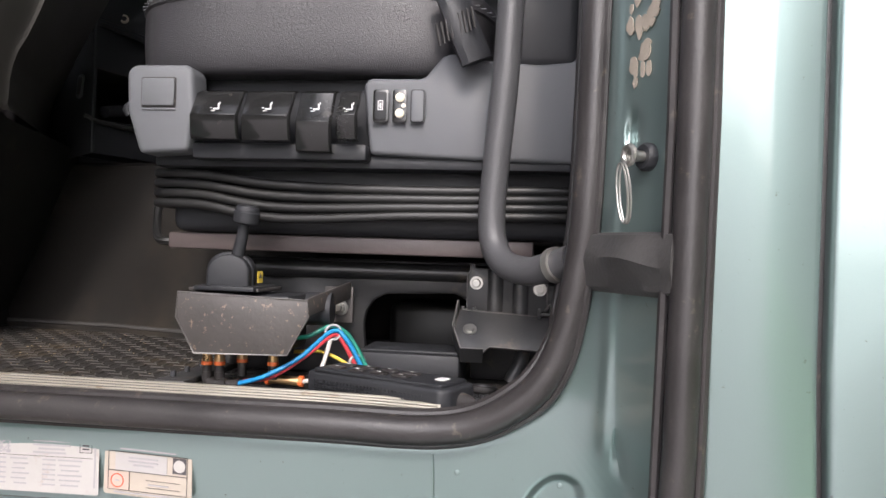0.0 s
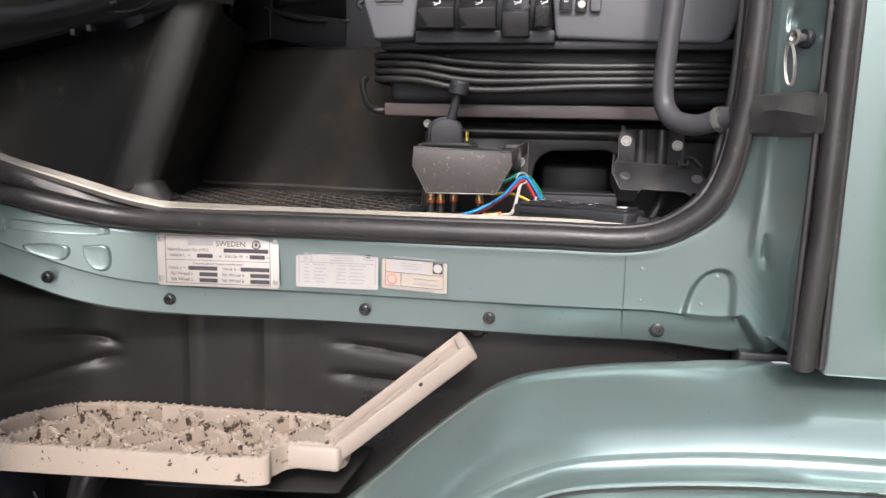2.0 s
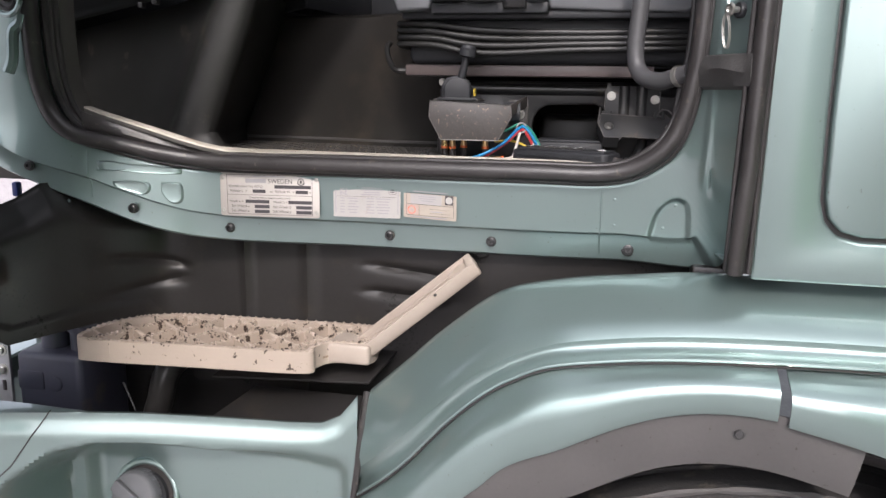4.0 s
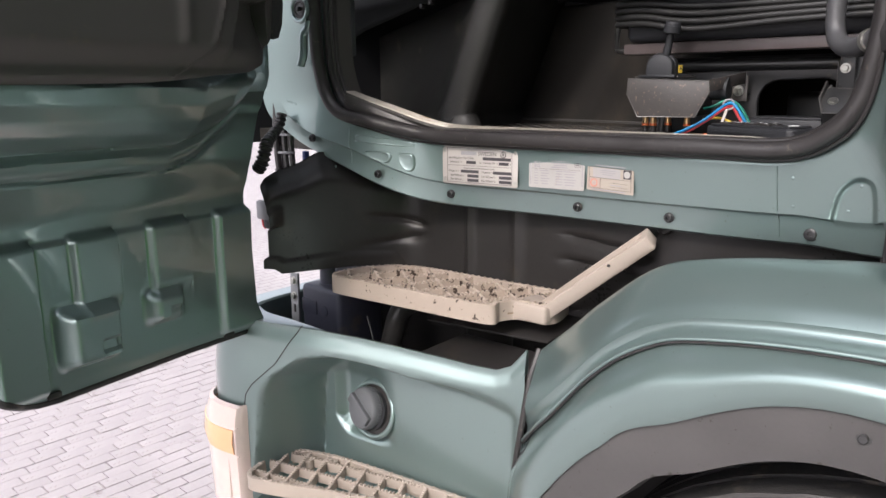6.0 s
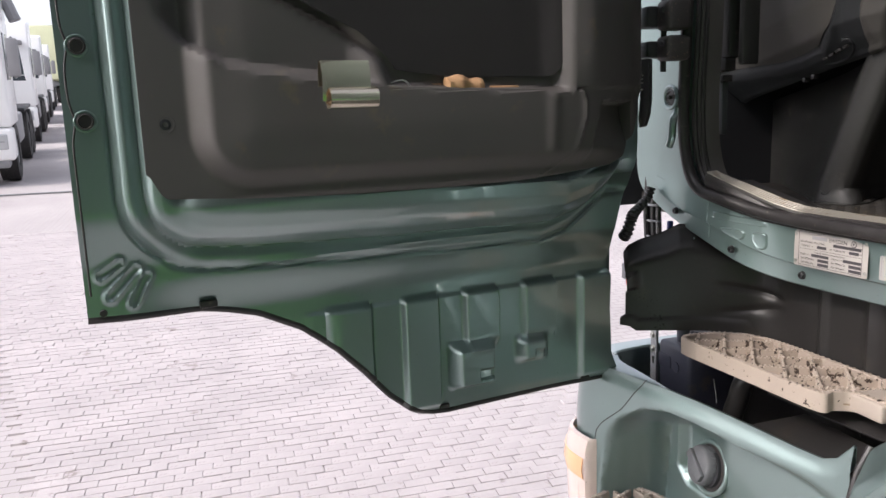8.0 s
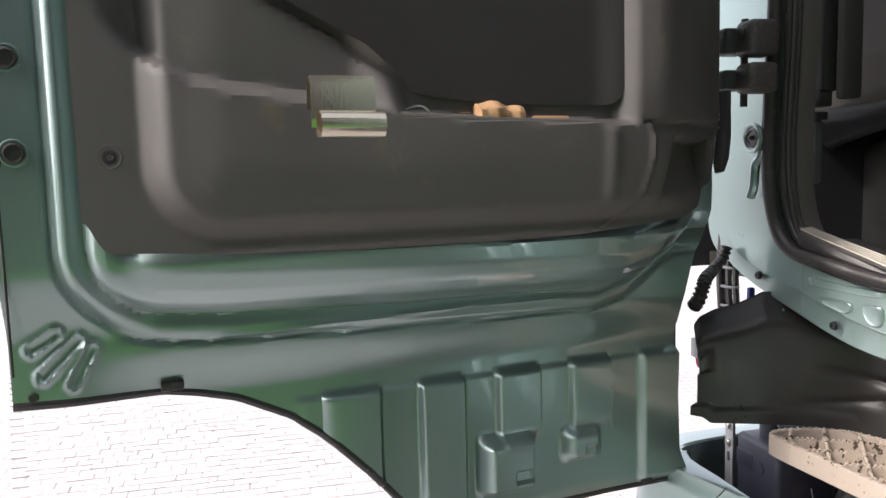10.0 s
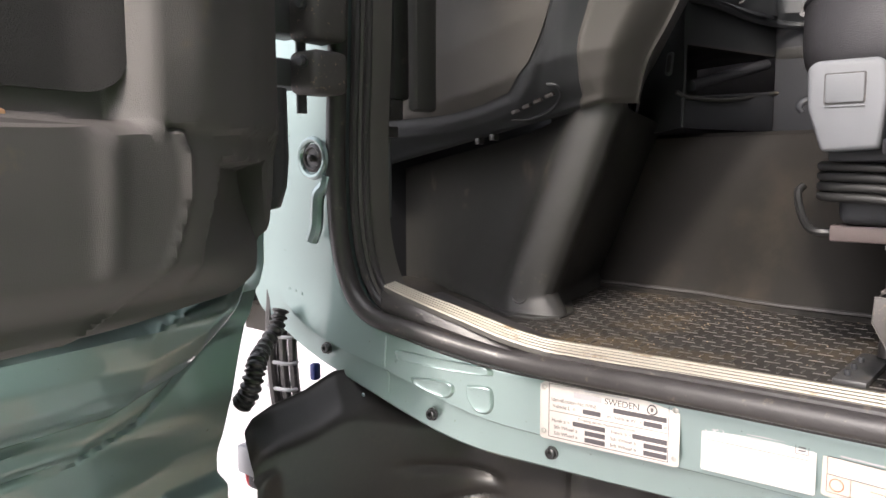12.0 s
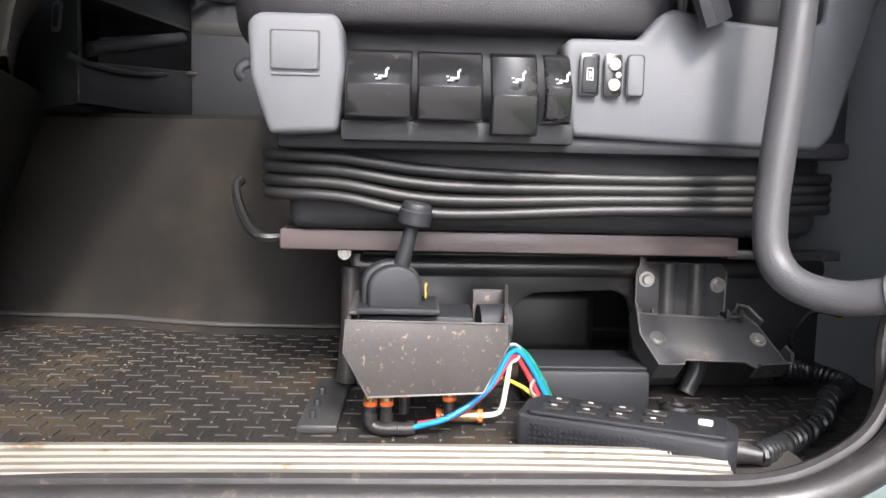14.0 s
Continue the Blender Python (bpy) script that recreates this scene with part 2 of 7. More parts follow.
def paved():
    """Far paving: staggered courses of small blocks."""
    m = bpy.data.materials.new("far_paving")
    m.use_nodes = True
    n, l = m.node_tree.nodes, m.node_tree.links
    b = n["Principled BSDF"]
    co = n.new("ShaderNodeTexCoord")
    mp = n.new("ShaderNodeMapping")
    mp.inputs["Rotation"].default_value = (0, 0, radians(90))
    l.new(co.outputs["Object"], mp.inputs["Vector"])
    br = n.new("ShaderNodeTexBrick")
    br.inputs["Scale"].default_value = 1.0
    br.inputs["Brick Width"].default_value, br.inputs["Row Height"].default_value = 0.125, 0.062
    br.inputs["Mortar Size"].default_value = 0.003
    br.inputs["Color1"].default_value, br.inputs["Color2"].default_value, br.inputs["Mortar"].default_value = (0.41, 0.378, 0.383, 1), (0.385, 0.355, 0.36, 1), (0.24, 0.22, 0.215, 1)
    l.new(mp.outputs[0], br.inputs["Vector"])
    ns = n.new("ShaderNodeTexNoise")
    ns.inputs["Scale"].default_value, ns.inputs["Detail"].default_value = 0.6, 8
    l.new(co.outputs["Object"], ns.inputs["Vector"])
    mr = n.new("ShaderNodeMapRange")
    mr.inputs[1].default_value, mr.inputs[2].default_value, mr.inputs[3].default_value, mr.inputs[4].default_value = 0.3, 0.7, 0.85, 1.1
    l.new(ns.outputs[0], mr.inputs[0])
    mul = n.new("ShaderNodeVectorMath")
    mul.operation = "SCALE"
    l.new(br.outputs["Color"], mul.inputs[0])
    l.new(mr.outputs[0], mul.inputs["Scale"])
    l.new(mul.outputs[0], b.inputs["Base Color"])
    b.inputs["Roughness"].default_value = 0.9
    return m


YARD = paved()


# ---- mesh helpers ----
def thing(name, at, label, category, group="", kind=""):
    ob = new(name)
    ob.location = at
    ob.empty_display_size = 0.05
    return tagged(ob, label, category, group, kind)


def part(name, bm, mat, parent=None, label="", sharp=38, smooth=True, kind=""):
    bmesh.ops.recalc_face_normals(bm, faces=bm.faces)
    lim = radians(sharp)
    for e in bm.edges:
        if len(e.link_faces) == 2 and e.calc_face_angle(0) > lim:
            e.smooth = False
    for f in bm.faces:
        f.smooth = smooth
    me = bpy.data.meshes.new(name)
    bm.to_mesh(me)
    bm.free()
    me.materials.append(mat)
    ob = new(name, me)
    if parent:
        place_under(ob, parent)
    return tagged(ob, label, kind=kind)


def world_of(ob):
    return world_of(ob.parent) @ ob.matrix_parent_inverse @ ob.matrix_basis if ob.parent else ob.matrix_basis.copy()


def place_under(ob, parent):
    ob.parent = parent
    ob.matrix_parent_inverse = world_of(parent).inverted()


def V(*p):
    return Vector(p)


def curve(points, n):
    """Points along a smooth line through the given ones."""
    p = [Vector(q) for q in points]
    p = [2 * p[0] - p[1], *p, 2 * p[-1] - p[-2]]
    out, m = [], len(p) - 3
    for i in range(n):
        u = i / (n - 1) * m
        k = min(int(u), m - 1)
        f = u - k
        a, b, c, d = p[k:k + 4]
        out.append(0.5 * ((2 * b) + (c - a) * f + (2 * a - 5 * b + 4 * c - d) * f * f + (3 * b - a - 3 * c + d) * f ** 3))
    return out


def grid(rows, bm=None, closed=False):
    bm = bm or bmesh.new()
    vs = [[bm.verts.new(p) for p in row] for row in rows]
    for a, b in zip(vs, vs[1:]):
        m = len(a)
        for i in range(m if closed else m - 1):
            bm.faces.new((a[i], a[(i + 1) % m], b[(i + 1) % m], b[i]))
    return bm


def thicken(bm, t):
    bmesh.ops.recalc_face_normals(bm, faces=bm.faces)
    bmesh.ops.solidify(bm, geom=list(bm.faces), thickness=t)
    return bm


def tube(path, r, seg=10, bm=None, caps=True, flat=1.0, close=False):
    """A round (or flattened) rod along a path; r may be a list."""
    bm = bm or bmesh.new()
    path = [Vector(p) for p in path]
    m = len(path)
    rings, side = [], None
    for i, p in enumerate(path):
        if close:
            d = (path[(i + 1) % m] - path[i - 1]).normalized()
        else:
            d = (path[min(i + 1, m - 1)] - path[max(i - 1, 0)]).normalized()
        if side is None:
            side = d.orthogonal().normalized()
        side = (side - d * side.dot(d)).normalized()
        up = d.cross(side)
        ra = r[i] if isinstance(r, (list, tuple)) else r
        rings.append([bm.verts.new(p + side * ra * math.cos(a) + up * ra * flat * math.sin(a)) for a in (2 * math.pi * k / seg for k in range(seg))])
    pairs = list(zip(rings, rings[1:])) + ([(rings[-1], rings[0])] if close else [])
    for a, b in pairs:
        for k in range(seg):
            bm.faces.new((a[k], a[(k + 1) % seg], b[(k + 1) % seg], b[k]))
    if caps and not close:
        bm.faces.new(rings[0])
        bm.faces.new(rings[-1])
    return bm


def lathe(profile, at, axis, seg=24, bm=None):
    """Profile rows (distance along the axis, radius), turned round it."""
    bm = bm or bmesh.new()
    ax = Vector(axis).normalized()
    s = ax.orthogonal().normalized()
    u = ax.cross(s)
    rings = [[bm.verts.new(Vector(at) + ax * h + (s * math.cos(a) + u * math.sin(a)) * r) for a in (2 * math.pi * k / seg for k in range(seg))] for h, r in profile]
    for a, b in zip(rings, rings[1:]):
        for k in range(seg):
            bm.faces.new((a[k], a[(k + 1) % seg], b[(k + 1) % seg], b[k]))
    for ring in (rings[0], rings[-1]):
        bm.faces.new(ring)
    return bm


def box(lo, hi, bevel=0.0, bm=None, m=None, seg=2):
    one = bmesh.new()
    bmesh.ops.create_cube(one, size=1)
    c, d = (Vector(lo) + Vector(hi)) / 2, Vector(hi) - Vector(lo)
    for v in one.verts:
        v.co = Vector((v.co.x * d.x, v.co.y * d.y, v.co.z * d.z)) + c
    if bevel:
        bmesh.ops.bevel(one, geom=list(one.edges), offset=bevel, segments=seg, profile=0.5, affect="EDGES")
    return join(one, bm, m)


def join(one, bm=None, m=None):
    if m is not None:
        one.transform(m)
    if bm is None:
        return one
    me = bpy.data.meshes.new("join")
    one.to_mesh(me)
    one.free()
    bm.from_mesh(me)
    bpy.data.meshes.remove(me)
    return bm


def prism(outline, m, depth, bevel=0.0, bm=None, seg=2):
    """An outline in the local xy plane, drawn out along local z by depth."""
    one = bmesh.new()
    vs = [one.verts.new((x, y, 0)) for x, y in outline]
    f = one.faces.new(vs)
    r = bmesh.ops.extrude_face_region(one, geom=[f])
    for v in r["geom"]:
        if isinstance(v, bmesh.types.BMVert):
            v.co.z += depth
    bmesh.ops.recalc_face_normals(one, faces=one.faces)
    if bevel:
        bmesh.ops.bevel(one, geom=list(one.edges), offset=bevel, segments=seg, profile=0.5, affect="EDGES")
    return join(one, bm, m)


def frame_of(origin, ex, ey):
    ex, ey = Vector(ex).normalized(), Vector(ey).normalized()
    ez = ex.cross(ey)
    m = Matrix((ex, ey, ez)).transposed().to_4x4()
    m.translation = origin
    return m


def rounded(w, h, r, n=5, cx=0.0, cy=0.0):
    out = []
    for sx, sy, a0 in ((1, 1, 0), (-1, 1, 90), (-1, -1, 180), (1, -1, 270)):
        for k in range(n + 1):
            a = radians(a0 + 90 * k / n)
            out.append((cx + sx * (w / 2 - r) + r * math.cos(a), cy + sy * (h / 2 - r) + r * math.sin(a)))
    return out


def lerp(x, xs, ys):
    return float(np.interp(x, xs, ys))


def ease(a, b, x):
    t = min(1, max(0, (x - a) / (b - a)))
    return t * t * (3 - 2 * t)


# ---- more helpers ----
def bolt(at, axis, r=0.006, mat=ZINC, parent=None, name="bolt", washer=True, label="", h=0.005):
    ax = Vector(axis).normalized()
    prof = [(0, r * 1.55), (0.0012, r * 1.55), (0.0012, r), (h, r), (h + 0.0008, r * 0.85)] if washer else [(0, r), (h, r), (h + 0.0008, r * 0.85)]
    return part(name, lathe(prof, at, ax, 12), mat, parent, label, sharp=30)


def inside(poly, x, y):
    hit = False
    for (x1, y1), (x2, y2) in zip(poly, poly[1:] + poly[:1]):
        if (y1 > y) != (y2 > y) and x < (x2 - x1) * (y - y1) / (y2 - y1) + x1:
            hit = not hit
    return hit


def spans(poly, p, d, reach=1.0, step=0.002):
    """Stretches of the line p + k d that lie inside the outline."""
    out, start = [], None
    k = -reach
    while k <= reach:
        here = inside(poly, p[0] + d[0] * k, p[1] + d[1] * k)
        if here and start is None:
            start = k
        if not here and start is not None:
            out.append((start, k))
            start = None
        k += step
    return out


def loop_wall(pts, thick, z0, z1):
    """A closed upright band along an outline."""
    m = len(pts)
    rows = []
    for i, p in enumerate(pts):
        a, b = Vector(pts[i - 1]), Vector(pts[(i + 1) % m])
        n = Vector((-(b - a).y, (b - a).x)).normalized() * thick
        q = Vector(p)
        rows.append([V(q.x, q.y, z0), V(q.x, q.y, z1 - 0.001), V(*(q + n * 0.15), z1), V(*(q + n * 0.85), z1), V(*(q + n), z1 - 0.001), V(*(q + n), z0)])
    return grid(rows + rows[:1], closed=True)


def words(name, body, size, m, mat, parent, thick=0.0001):
    cu = bpy.data.curves.new(name, "FONT")
    cu.body, cu.size, cu.extrude, cu.align_x = body, size, thick, "CENTER"
    tmp = bpy.data.objects.new(name, cu)
    scene.collection.objects.link(tmp)
    bpy.context.view_layer.update()
    me = bpy.data.meshes.new_from_object(tmp.evaluated_get(bpy.context.evaluated_depsgraph_get()))
    bpy.data.objects.remove(tmp)
    bpy.data.curves.remove(cu)
    me.transform(m)
    me.materials.clear()
    me.materials.append(mat)
    me.name = name
    ob = new(name, me)
    place_under(ob, parent)
    return ob


def bar(m, x, y, w, h, mat, parent, name="print_bar", t=0.0003):
    return part(name, box((x - w / 2, y - h / 2, 0), (x + w / 2, y + h / 2, t), m=m), mat, parent, smooth=False)


# ---- ground: paved yard, rising gently away from the cab's front ----
SLOPE = 0.062


def ground_z(x):
    return -0.10 + SLOPE * (0.3 - x)


ground = part("ground", grid([[V(x, y, ground_z(x) - 0.009) for y in (-120, -20, -6, 0, 6, 20, 120)] for x in (-260, -60, -20, -8, -4, 0, 2, 40, 120)]), YARD, kind="structure")
tagged(ground, "grey paved yard rising gently away from the truck", "ground")

# ---- cab body ----
cab = thing("truck_cab", (0, 0, 1.4), "teal metallic truck cab with its driver doorway standing open", "truck cab")
TOPZ = 2.85
OPEN = curve([(-0.640, -0.10, TOPZ), (-0.642, -0.10, 2.3), (-0.648, -0.10, 1.9), (-0.660, -0.098, 1.68), (-0.656, -0.09, 1.57), (-0.622, -0.085, 1.514), (-0.55, -0.072, 1.492), (-0.48, -0.05, 1.475),
              (-0.40, -0.03, 1.466), (-0.2, -0.02, 1.465), (0.05, -0.02, 1.466), (0.165, -0.021, 1.468), (0.222, -0.028, 1.492), (0.252, -0.036, 1.53), (0.266, -0.045, 1.60), (0.272, -0.05, 1.72),
              (0.276, -0.05, 2.16), (0.28, -0.05, TOPZ)], 171)
RIM = curve([(-0.80, -0.12, TOPZ), (-0.80, -0.12, 2.3), (-0.80, -0.12, 1.9), (-0.80, -0.12, 1.68), (-0.80, -0.118, 1.535), (-0.735, -0.113, 1.468), (-0.60, -0.092, 1.411), (-0.50, -0.062, 1.371),
             (-0.40, -0.02, 1.352), (-0.2, 0.0, 1.350), (0.05, 0.0, 1.350), (0.18, 0.0, 1.352), (0.315, -0.02, 1.36), (0.316, -0.075, 1.47), (0.316, -0.115, 1.58), (0.316, -0.125, 1.72),
             (0.316, -0.125, 2.16), (0.316, -0.125, TOPZ)], 171)
WAY = [(q - p).normalized() for p, q in zip(OPEN, RIM)]
LEN = [(q - p).length for p, q in zip(OPEN, RIM)]


# places along the doorway, close together at the rear pillar foot
ALONG = [float(k) for k in range(171)]
ALONG = sorted(ALONG + [k + j / 6 for k in range(170) if OPEN[k].x > 0.06 and OPEN[k].z < 1.74 for j in range(1, 6)])


def between(seq, k):
    i = min(len(seq) - 2, int(k))
    return seq[i] * (1 - k + i) + seq[i + 1] * (k - i)


def surround(k, d, push):
    return between(OPEN, k) + between(WAY, k) * d + V(0, push, 0)


rows = []
for d, push in ((-0.006, 0.030), (-0.004, 0.014), (0.002, 0.004), (0.008, 0.0)):
    rows.append([surround(k, d, push) for k in ALONG])
HOOP = [V(p.x, p.y) for p in curve([(0.208, 1.340, 0), (0.217, 1.372, 0), (0.219, 1.385, 0), (0.226, 1.420, 0), (0.236, 1.437, 0), (0.248, 1.445, 0), (0.260, 1.444, 0), (0.267, 1.434, 0), (0.270, 1.402, 0), (0.271, 1.340, 0)], 30)]


def gap_to(p, line):
    best = 9.0
    for a, b in zip(line, line[1:]):
        k = min(1, max(0, (p - a).dot(b - a) / (b - a).length_squared))
        best = min(best, (p - a - (b - a) * k).length)
    return best


def relief(x, z):
    """Pressed shapes of the rear pillar foot and the sill beside it."""
    if x < 0.17:
        return 0.0
    bend = lerp(z, [1.44, 1.457, 1.489, 1.55, 1.594, 1.75], [0.286, 0.288, 0.289, 0.304, 0.308, 0.310])
    r = 0.011 * ease(bend - 0.003, bend + 0.005, x) * ease(1.448, 1.490, z) * ease(2.1, 1.9, z)
    r -= 0.003 * math.exp(-((x - 0.281) / 0.004) ** 2) * ease(1.455, 1.49, z)
    r += 0.010 * math.exp(-((z - 1.700) / 0.012) ** 2) * ease(0.286, 0.292, x)
    if z < 1.47:
        into = gap_to(V(x, z), HOOP) * (1 if inside(HOOP, x, z) else -1)
        r += 0.0050 * ease(-0.0045, 0.0045, into)
    return r


def flange(k):
    """How far from the rim the sheet steps back to the sill flange."""
    return 0.042 / max(0.62, 1 - (1 + between(WAY, k).z) * ease(1.40, 1.365, between(RIM, k).z))


for w in np.linspace(0.06, 1.0, 72):
    row = []
    for k in ALONG:
        p = surround(k, 0.008 + (between(LEN, k) - flange(k) - 0.008) * w, 0)
        row.append(p + V(0, relief(p.x, p.z), 0))
    rows.append(row)
sill = lambda k: ease(-0.80, -0.74, between(RIM, k).x) * ease(0.31, 0.30, between(RIM, k).x)
rows.append([surround(k, between(LEN, k) - flange(k) + 0.004, 0.007 * sill(k)) for k in ALONG])
rows.append([surround(k, between(LEN, k) - flange(k) + 0.012, 0.008 * sill(k)) for k in ALONG])
rows.append([surround(k, between(LEN, k) - 0.003, 0.008 * sill(k)) for k in ALONG])
rows.append([surround(k, between(LEN, k), 0.011 * sill(k)) for k in ALONG])
rows.append([surround(k, between(LEN, k) + 0.001, 0.011 * sill(k) + 0.012) for k in ALONG])
body_panel = part("door_surround", thicken(grid(rows), 0.0015), TEAL, cab, "teal painted door surround and sill")


def sill_y(x, z):
    """The outer face of the sill at a place along it."""
    best = min(range(171), key=lambda k: min((OPEN[k].x + (RIM[k].x - OPEN[k].x) * w - x) ** 2 + (OPEN[k].z + (RIM[k].z - OPEN[k].z) * w - z) ** 2 for w in (0.2, 0.4, 0.6, 0.8, 1.0)))
    w = ((x - OPEN[best].x) * (RIM[best].x - OPEN[best].x) + (z - OPEN[best].z) * (RIM[best].z - OPEN[best].z)) / max(1e-6, (RIM[best].x - OPEN[best].x) ** 2 + (RIM[best].z - OPEN[best].z) ** 2)
    return OPEN[best].y + (RIM[best].y - OPEN[best].y) * min(1, max(0, w))


def face_y(x):
    return lerp(x, [-0.80, -0.675, -0.60, -0.528, -0.45, -0.402, -0.3, 0.1, 0.2, 0.26], [-0.12, -0.104, -0.090, -0.074, -0.047, -0.030, -0.016, -0.013, -0.018, -0.024])


# seal: a fat bulb with a thin outer lip and an inner lip
bulb = tube([p + V(0, -0.009, 0) - w * 0.0105 for p, w in zip(OPEN, WAY)], 0.0118, 12)
part("door_seal", bulb, RUBBER, cab, "black rubber door seal")
part("seal_lip", tube([p + V(0, -0.006, 0) + w * 0.0025 for p, w in zip(OPEN, WAY)], 0.0034, 8), RUBBER, cab)
part("seal_lip", tube([p + V(0, 0.004 + 0.005 * (1 - ease(0.3, 0.8, -w.z)), 0) - w * 0.0205 for p, w in zip(OPEN, WAY)], 0.0055, 8), RUBBER, cab)
part("seal_lip", tube([p + V(0, 0.022, 0) - w * (0.0270 - 0.018 * ease(0.3, 0.8, -w.z)) for p, w in zip(OPEN, WAY)], 0.0048, 8), RUBBER, cab)
inner = [[p + V(0, dy, 0) - w * d * (1 - 0.85 * ease(0.3, 0.8, -w.z)) for p, w in list(zip(OPEN, WAY))[:118]] for d, dy in ((0.020, 0.016), (0.026, 0.03), (0.028, 0.05), (0.028, 0.058))]
part("doorway_lining", thicken(grid(inner), 0.002), DASH_PALE, cab)

# sill screws
for x, z in ((-0.675, 1.466), (-0.528, 1.405), (-0.402, 1.373), (-0.153, 1.371), (0.0, 1.370), (0.194, 1.369)):
    y = lerp(x, [-0.675, -0.528, -0.402, -0.153, 0.2], [-0.100, -0.071, -0.014, 0.004, 0.006])
    r = 0.0062 if x < 0.1 else 0.0078
    part("sill_screw", lathe([(0, r * 1.25), (0.0015, r * 1.25), (0.0018, r), (0.006, r), (0.0068, r * 0.8), (0.0068, r * 0.45), (0.003, r * 0.4)], (x, y, z), (0, -1, 0), 12), PEDESTAL, cab, sharp=30)
# pressed beads of the sill
skin = BVHTree.FromPolygons([v.co.copy() for v in body_panel.data.vertices], [tuple(p.vertices) for p in body_panel.data.polygons])


def skin_y(x, z):
    """The outer face of the painted surround at a place."""
    hit = skin.ray_cast(V(x, -1.0, z), V(0, 1, 0))[0]
    return hit.y if hit else face_y(x)


for x, z in ((-0.575, 1.492), (-0.577, 1.462), (0.172, 1.442), (0.173, 1.405), (0.252, 1.438), (0.238, 1.405), (-0.62, 1.415), (-0.74, 1.535), (-0.73, 1.533), (-0.72, 1.53)):
    part("rivet", lathe([(0, 0.0026), (0.0008, 0.0020), (0.0010, 0.001)], (x, skin_y(x, z) + 0.0004, z), (0, -1, 0), 10), TEAL, cab)


def pressed_pad(pts, rise=0.0028):
    """A shallow raised (or sunken) pad of the sheet."""
    cx, cz = sum(p[0] for p in pts) / len(pts), sum(p[1] for p in pts) / len(pts)
    rows = []
    for k, h in ((1.0, -0.3), (0.96, 0.2), (0.90, 0.8), (0.84, 1.0), (0.78, 0.9), (0.6, 0.75), (0.3, 0.7), (0.02, 0.7)):
        rows.append([V(cx + (x - cx) * k, skin_y(cx + (x - cx) * k, cz + (z - cz) * k) - 0.0003 - rise * h - (0.0025 if rise < 0 else 0.0), cz + (z - cz) * k) for x, z in pts])
    part("pressed_pad", grid(rows, closed=True), TEAL, cab)


for pts in (((-0.557, 1.445), (-0.530, 1.446), (-0.508, 1.443), (-0.504, 1.434), (-0.510, 1.426), (-0.520, 1.426), (-0.552, 1.437)),
            ((-0.491, 1.443), (-0.478, 1.444), (-0.463, 1.441), (-0.461, 1.420), (-0.468, 1.411), (-0.480, 1.414), (-0.490, 1.430))):
    pressed_pad([tuple(p)[:2] for p in curve([(*p, 0) for p in pts + pts[:1]], 40)][:-1])
pressed_pad([tuple(p)[:2] for p in curve([(x, z, 0) for x, z in ((-0.575, 1.463), (-0.52, 1.4575), (-0.468, 1.455), (-0.461, 1.459), (-0.468, 1.465), (-0.52, 1.470), (-0.575, 1.475), (-0.575, 1.463))], 50)][:-1], 0.002)
# joint lines of the sill panels
for x0, z0, x1, z1 in ((0.152, 1.456, 0.154, 1.354), (-0.592, 1.490, -0.590, 1.416)):
    part("joint_line", tube([(x0 + (x1 - x0) * k / 16, skin_y(x0 + (x1 - x0) * k / 16, z0 + (z1 - z0) * k / 16) + 0.0003, z0 + (z1 - z0) * k / 16) for k in range(16)], 0.0013, 6), TEAL, cab)

# rear side of the cab behind the doorway
m_side = frame_of((0, -0.128, 0), (1, 0, 0), (0, 0, 1))
outline = [(0.334, 1.366), (1.3, 1.366), (1.3, 1.418), (0.45, 1.418), (0.425, 1.424), (0.410, 1.440), (0.403, 1.465), (0.4005, 1.55), (0.4005, TOPZ), (0.334, TOPZ)]
part("rear_side_panel", prism(outline, m_side, -0.02, 0.005, seg=3), TEAL, cab)
outline = [(1.3, 1.423), (1.3, TOPZ), (0.4055, TOPZ), (0.4055, 1.55), (0.408, 1.468), (0.414, 1.444), (0.428, 1.429), (0.452, 1.423)]
part("locker_door", prism(outline, m_side, -0.02, 0.005, seg=3), TEAL, cab)
part("panel_gap", box((0.316, -0.116, 1.37), (1.3, -0.108, TOPZ)), RUBBER, cab)
part("rear_door_seal", tube([(0.326, -0.134, TOPZ), (0.325, -0.134, 2.0), (0.323, -0.134, 1.7), (0.320, -0.134, 1.5), (0.315, -0.131, 1.385), (0.315, -0.128, 1.374)], 0.0105, 12), RUBBER, cab, "black rubber strip on the pillar edge")
edge = [V(p.x, p.y, max(p.z, 1.374)) for p in RIM if p.x > 0.306 and p.z < 2.2]
part("pillar_return", thicken(grid([[V(p.x - 0.002, p.y + 0.004, p.z) for p in edge], [V(0.322, min(p.y, -0.118), p.z) for p in edge]]), 0.002), TEAL, cab)
# added black block that stands for the shaded gap above the fender
part("dark_gap_block", box((0.28, -0.02, 1.28), (1.3, 0.02, 1.356), 0.004), RUBBER, cab)
part("rear_seal_lip", tube([(0.337, -0.131, TOPZ), (0.336, -0.131, 1.7), (0.331, -0.131, 1.374)], 0.0032, 8), RUBBER, cab)
part("rear_seal_lip", tube([(0.312, -0.128, TOPZ), (0.311, -0.128, 1.7), (0.306, -0.122, 1.376)], 0.0038, 8), RUBBER, cab)

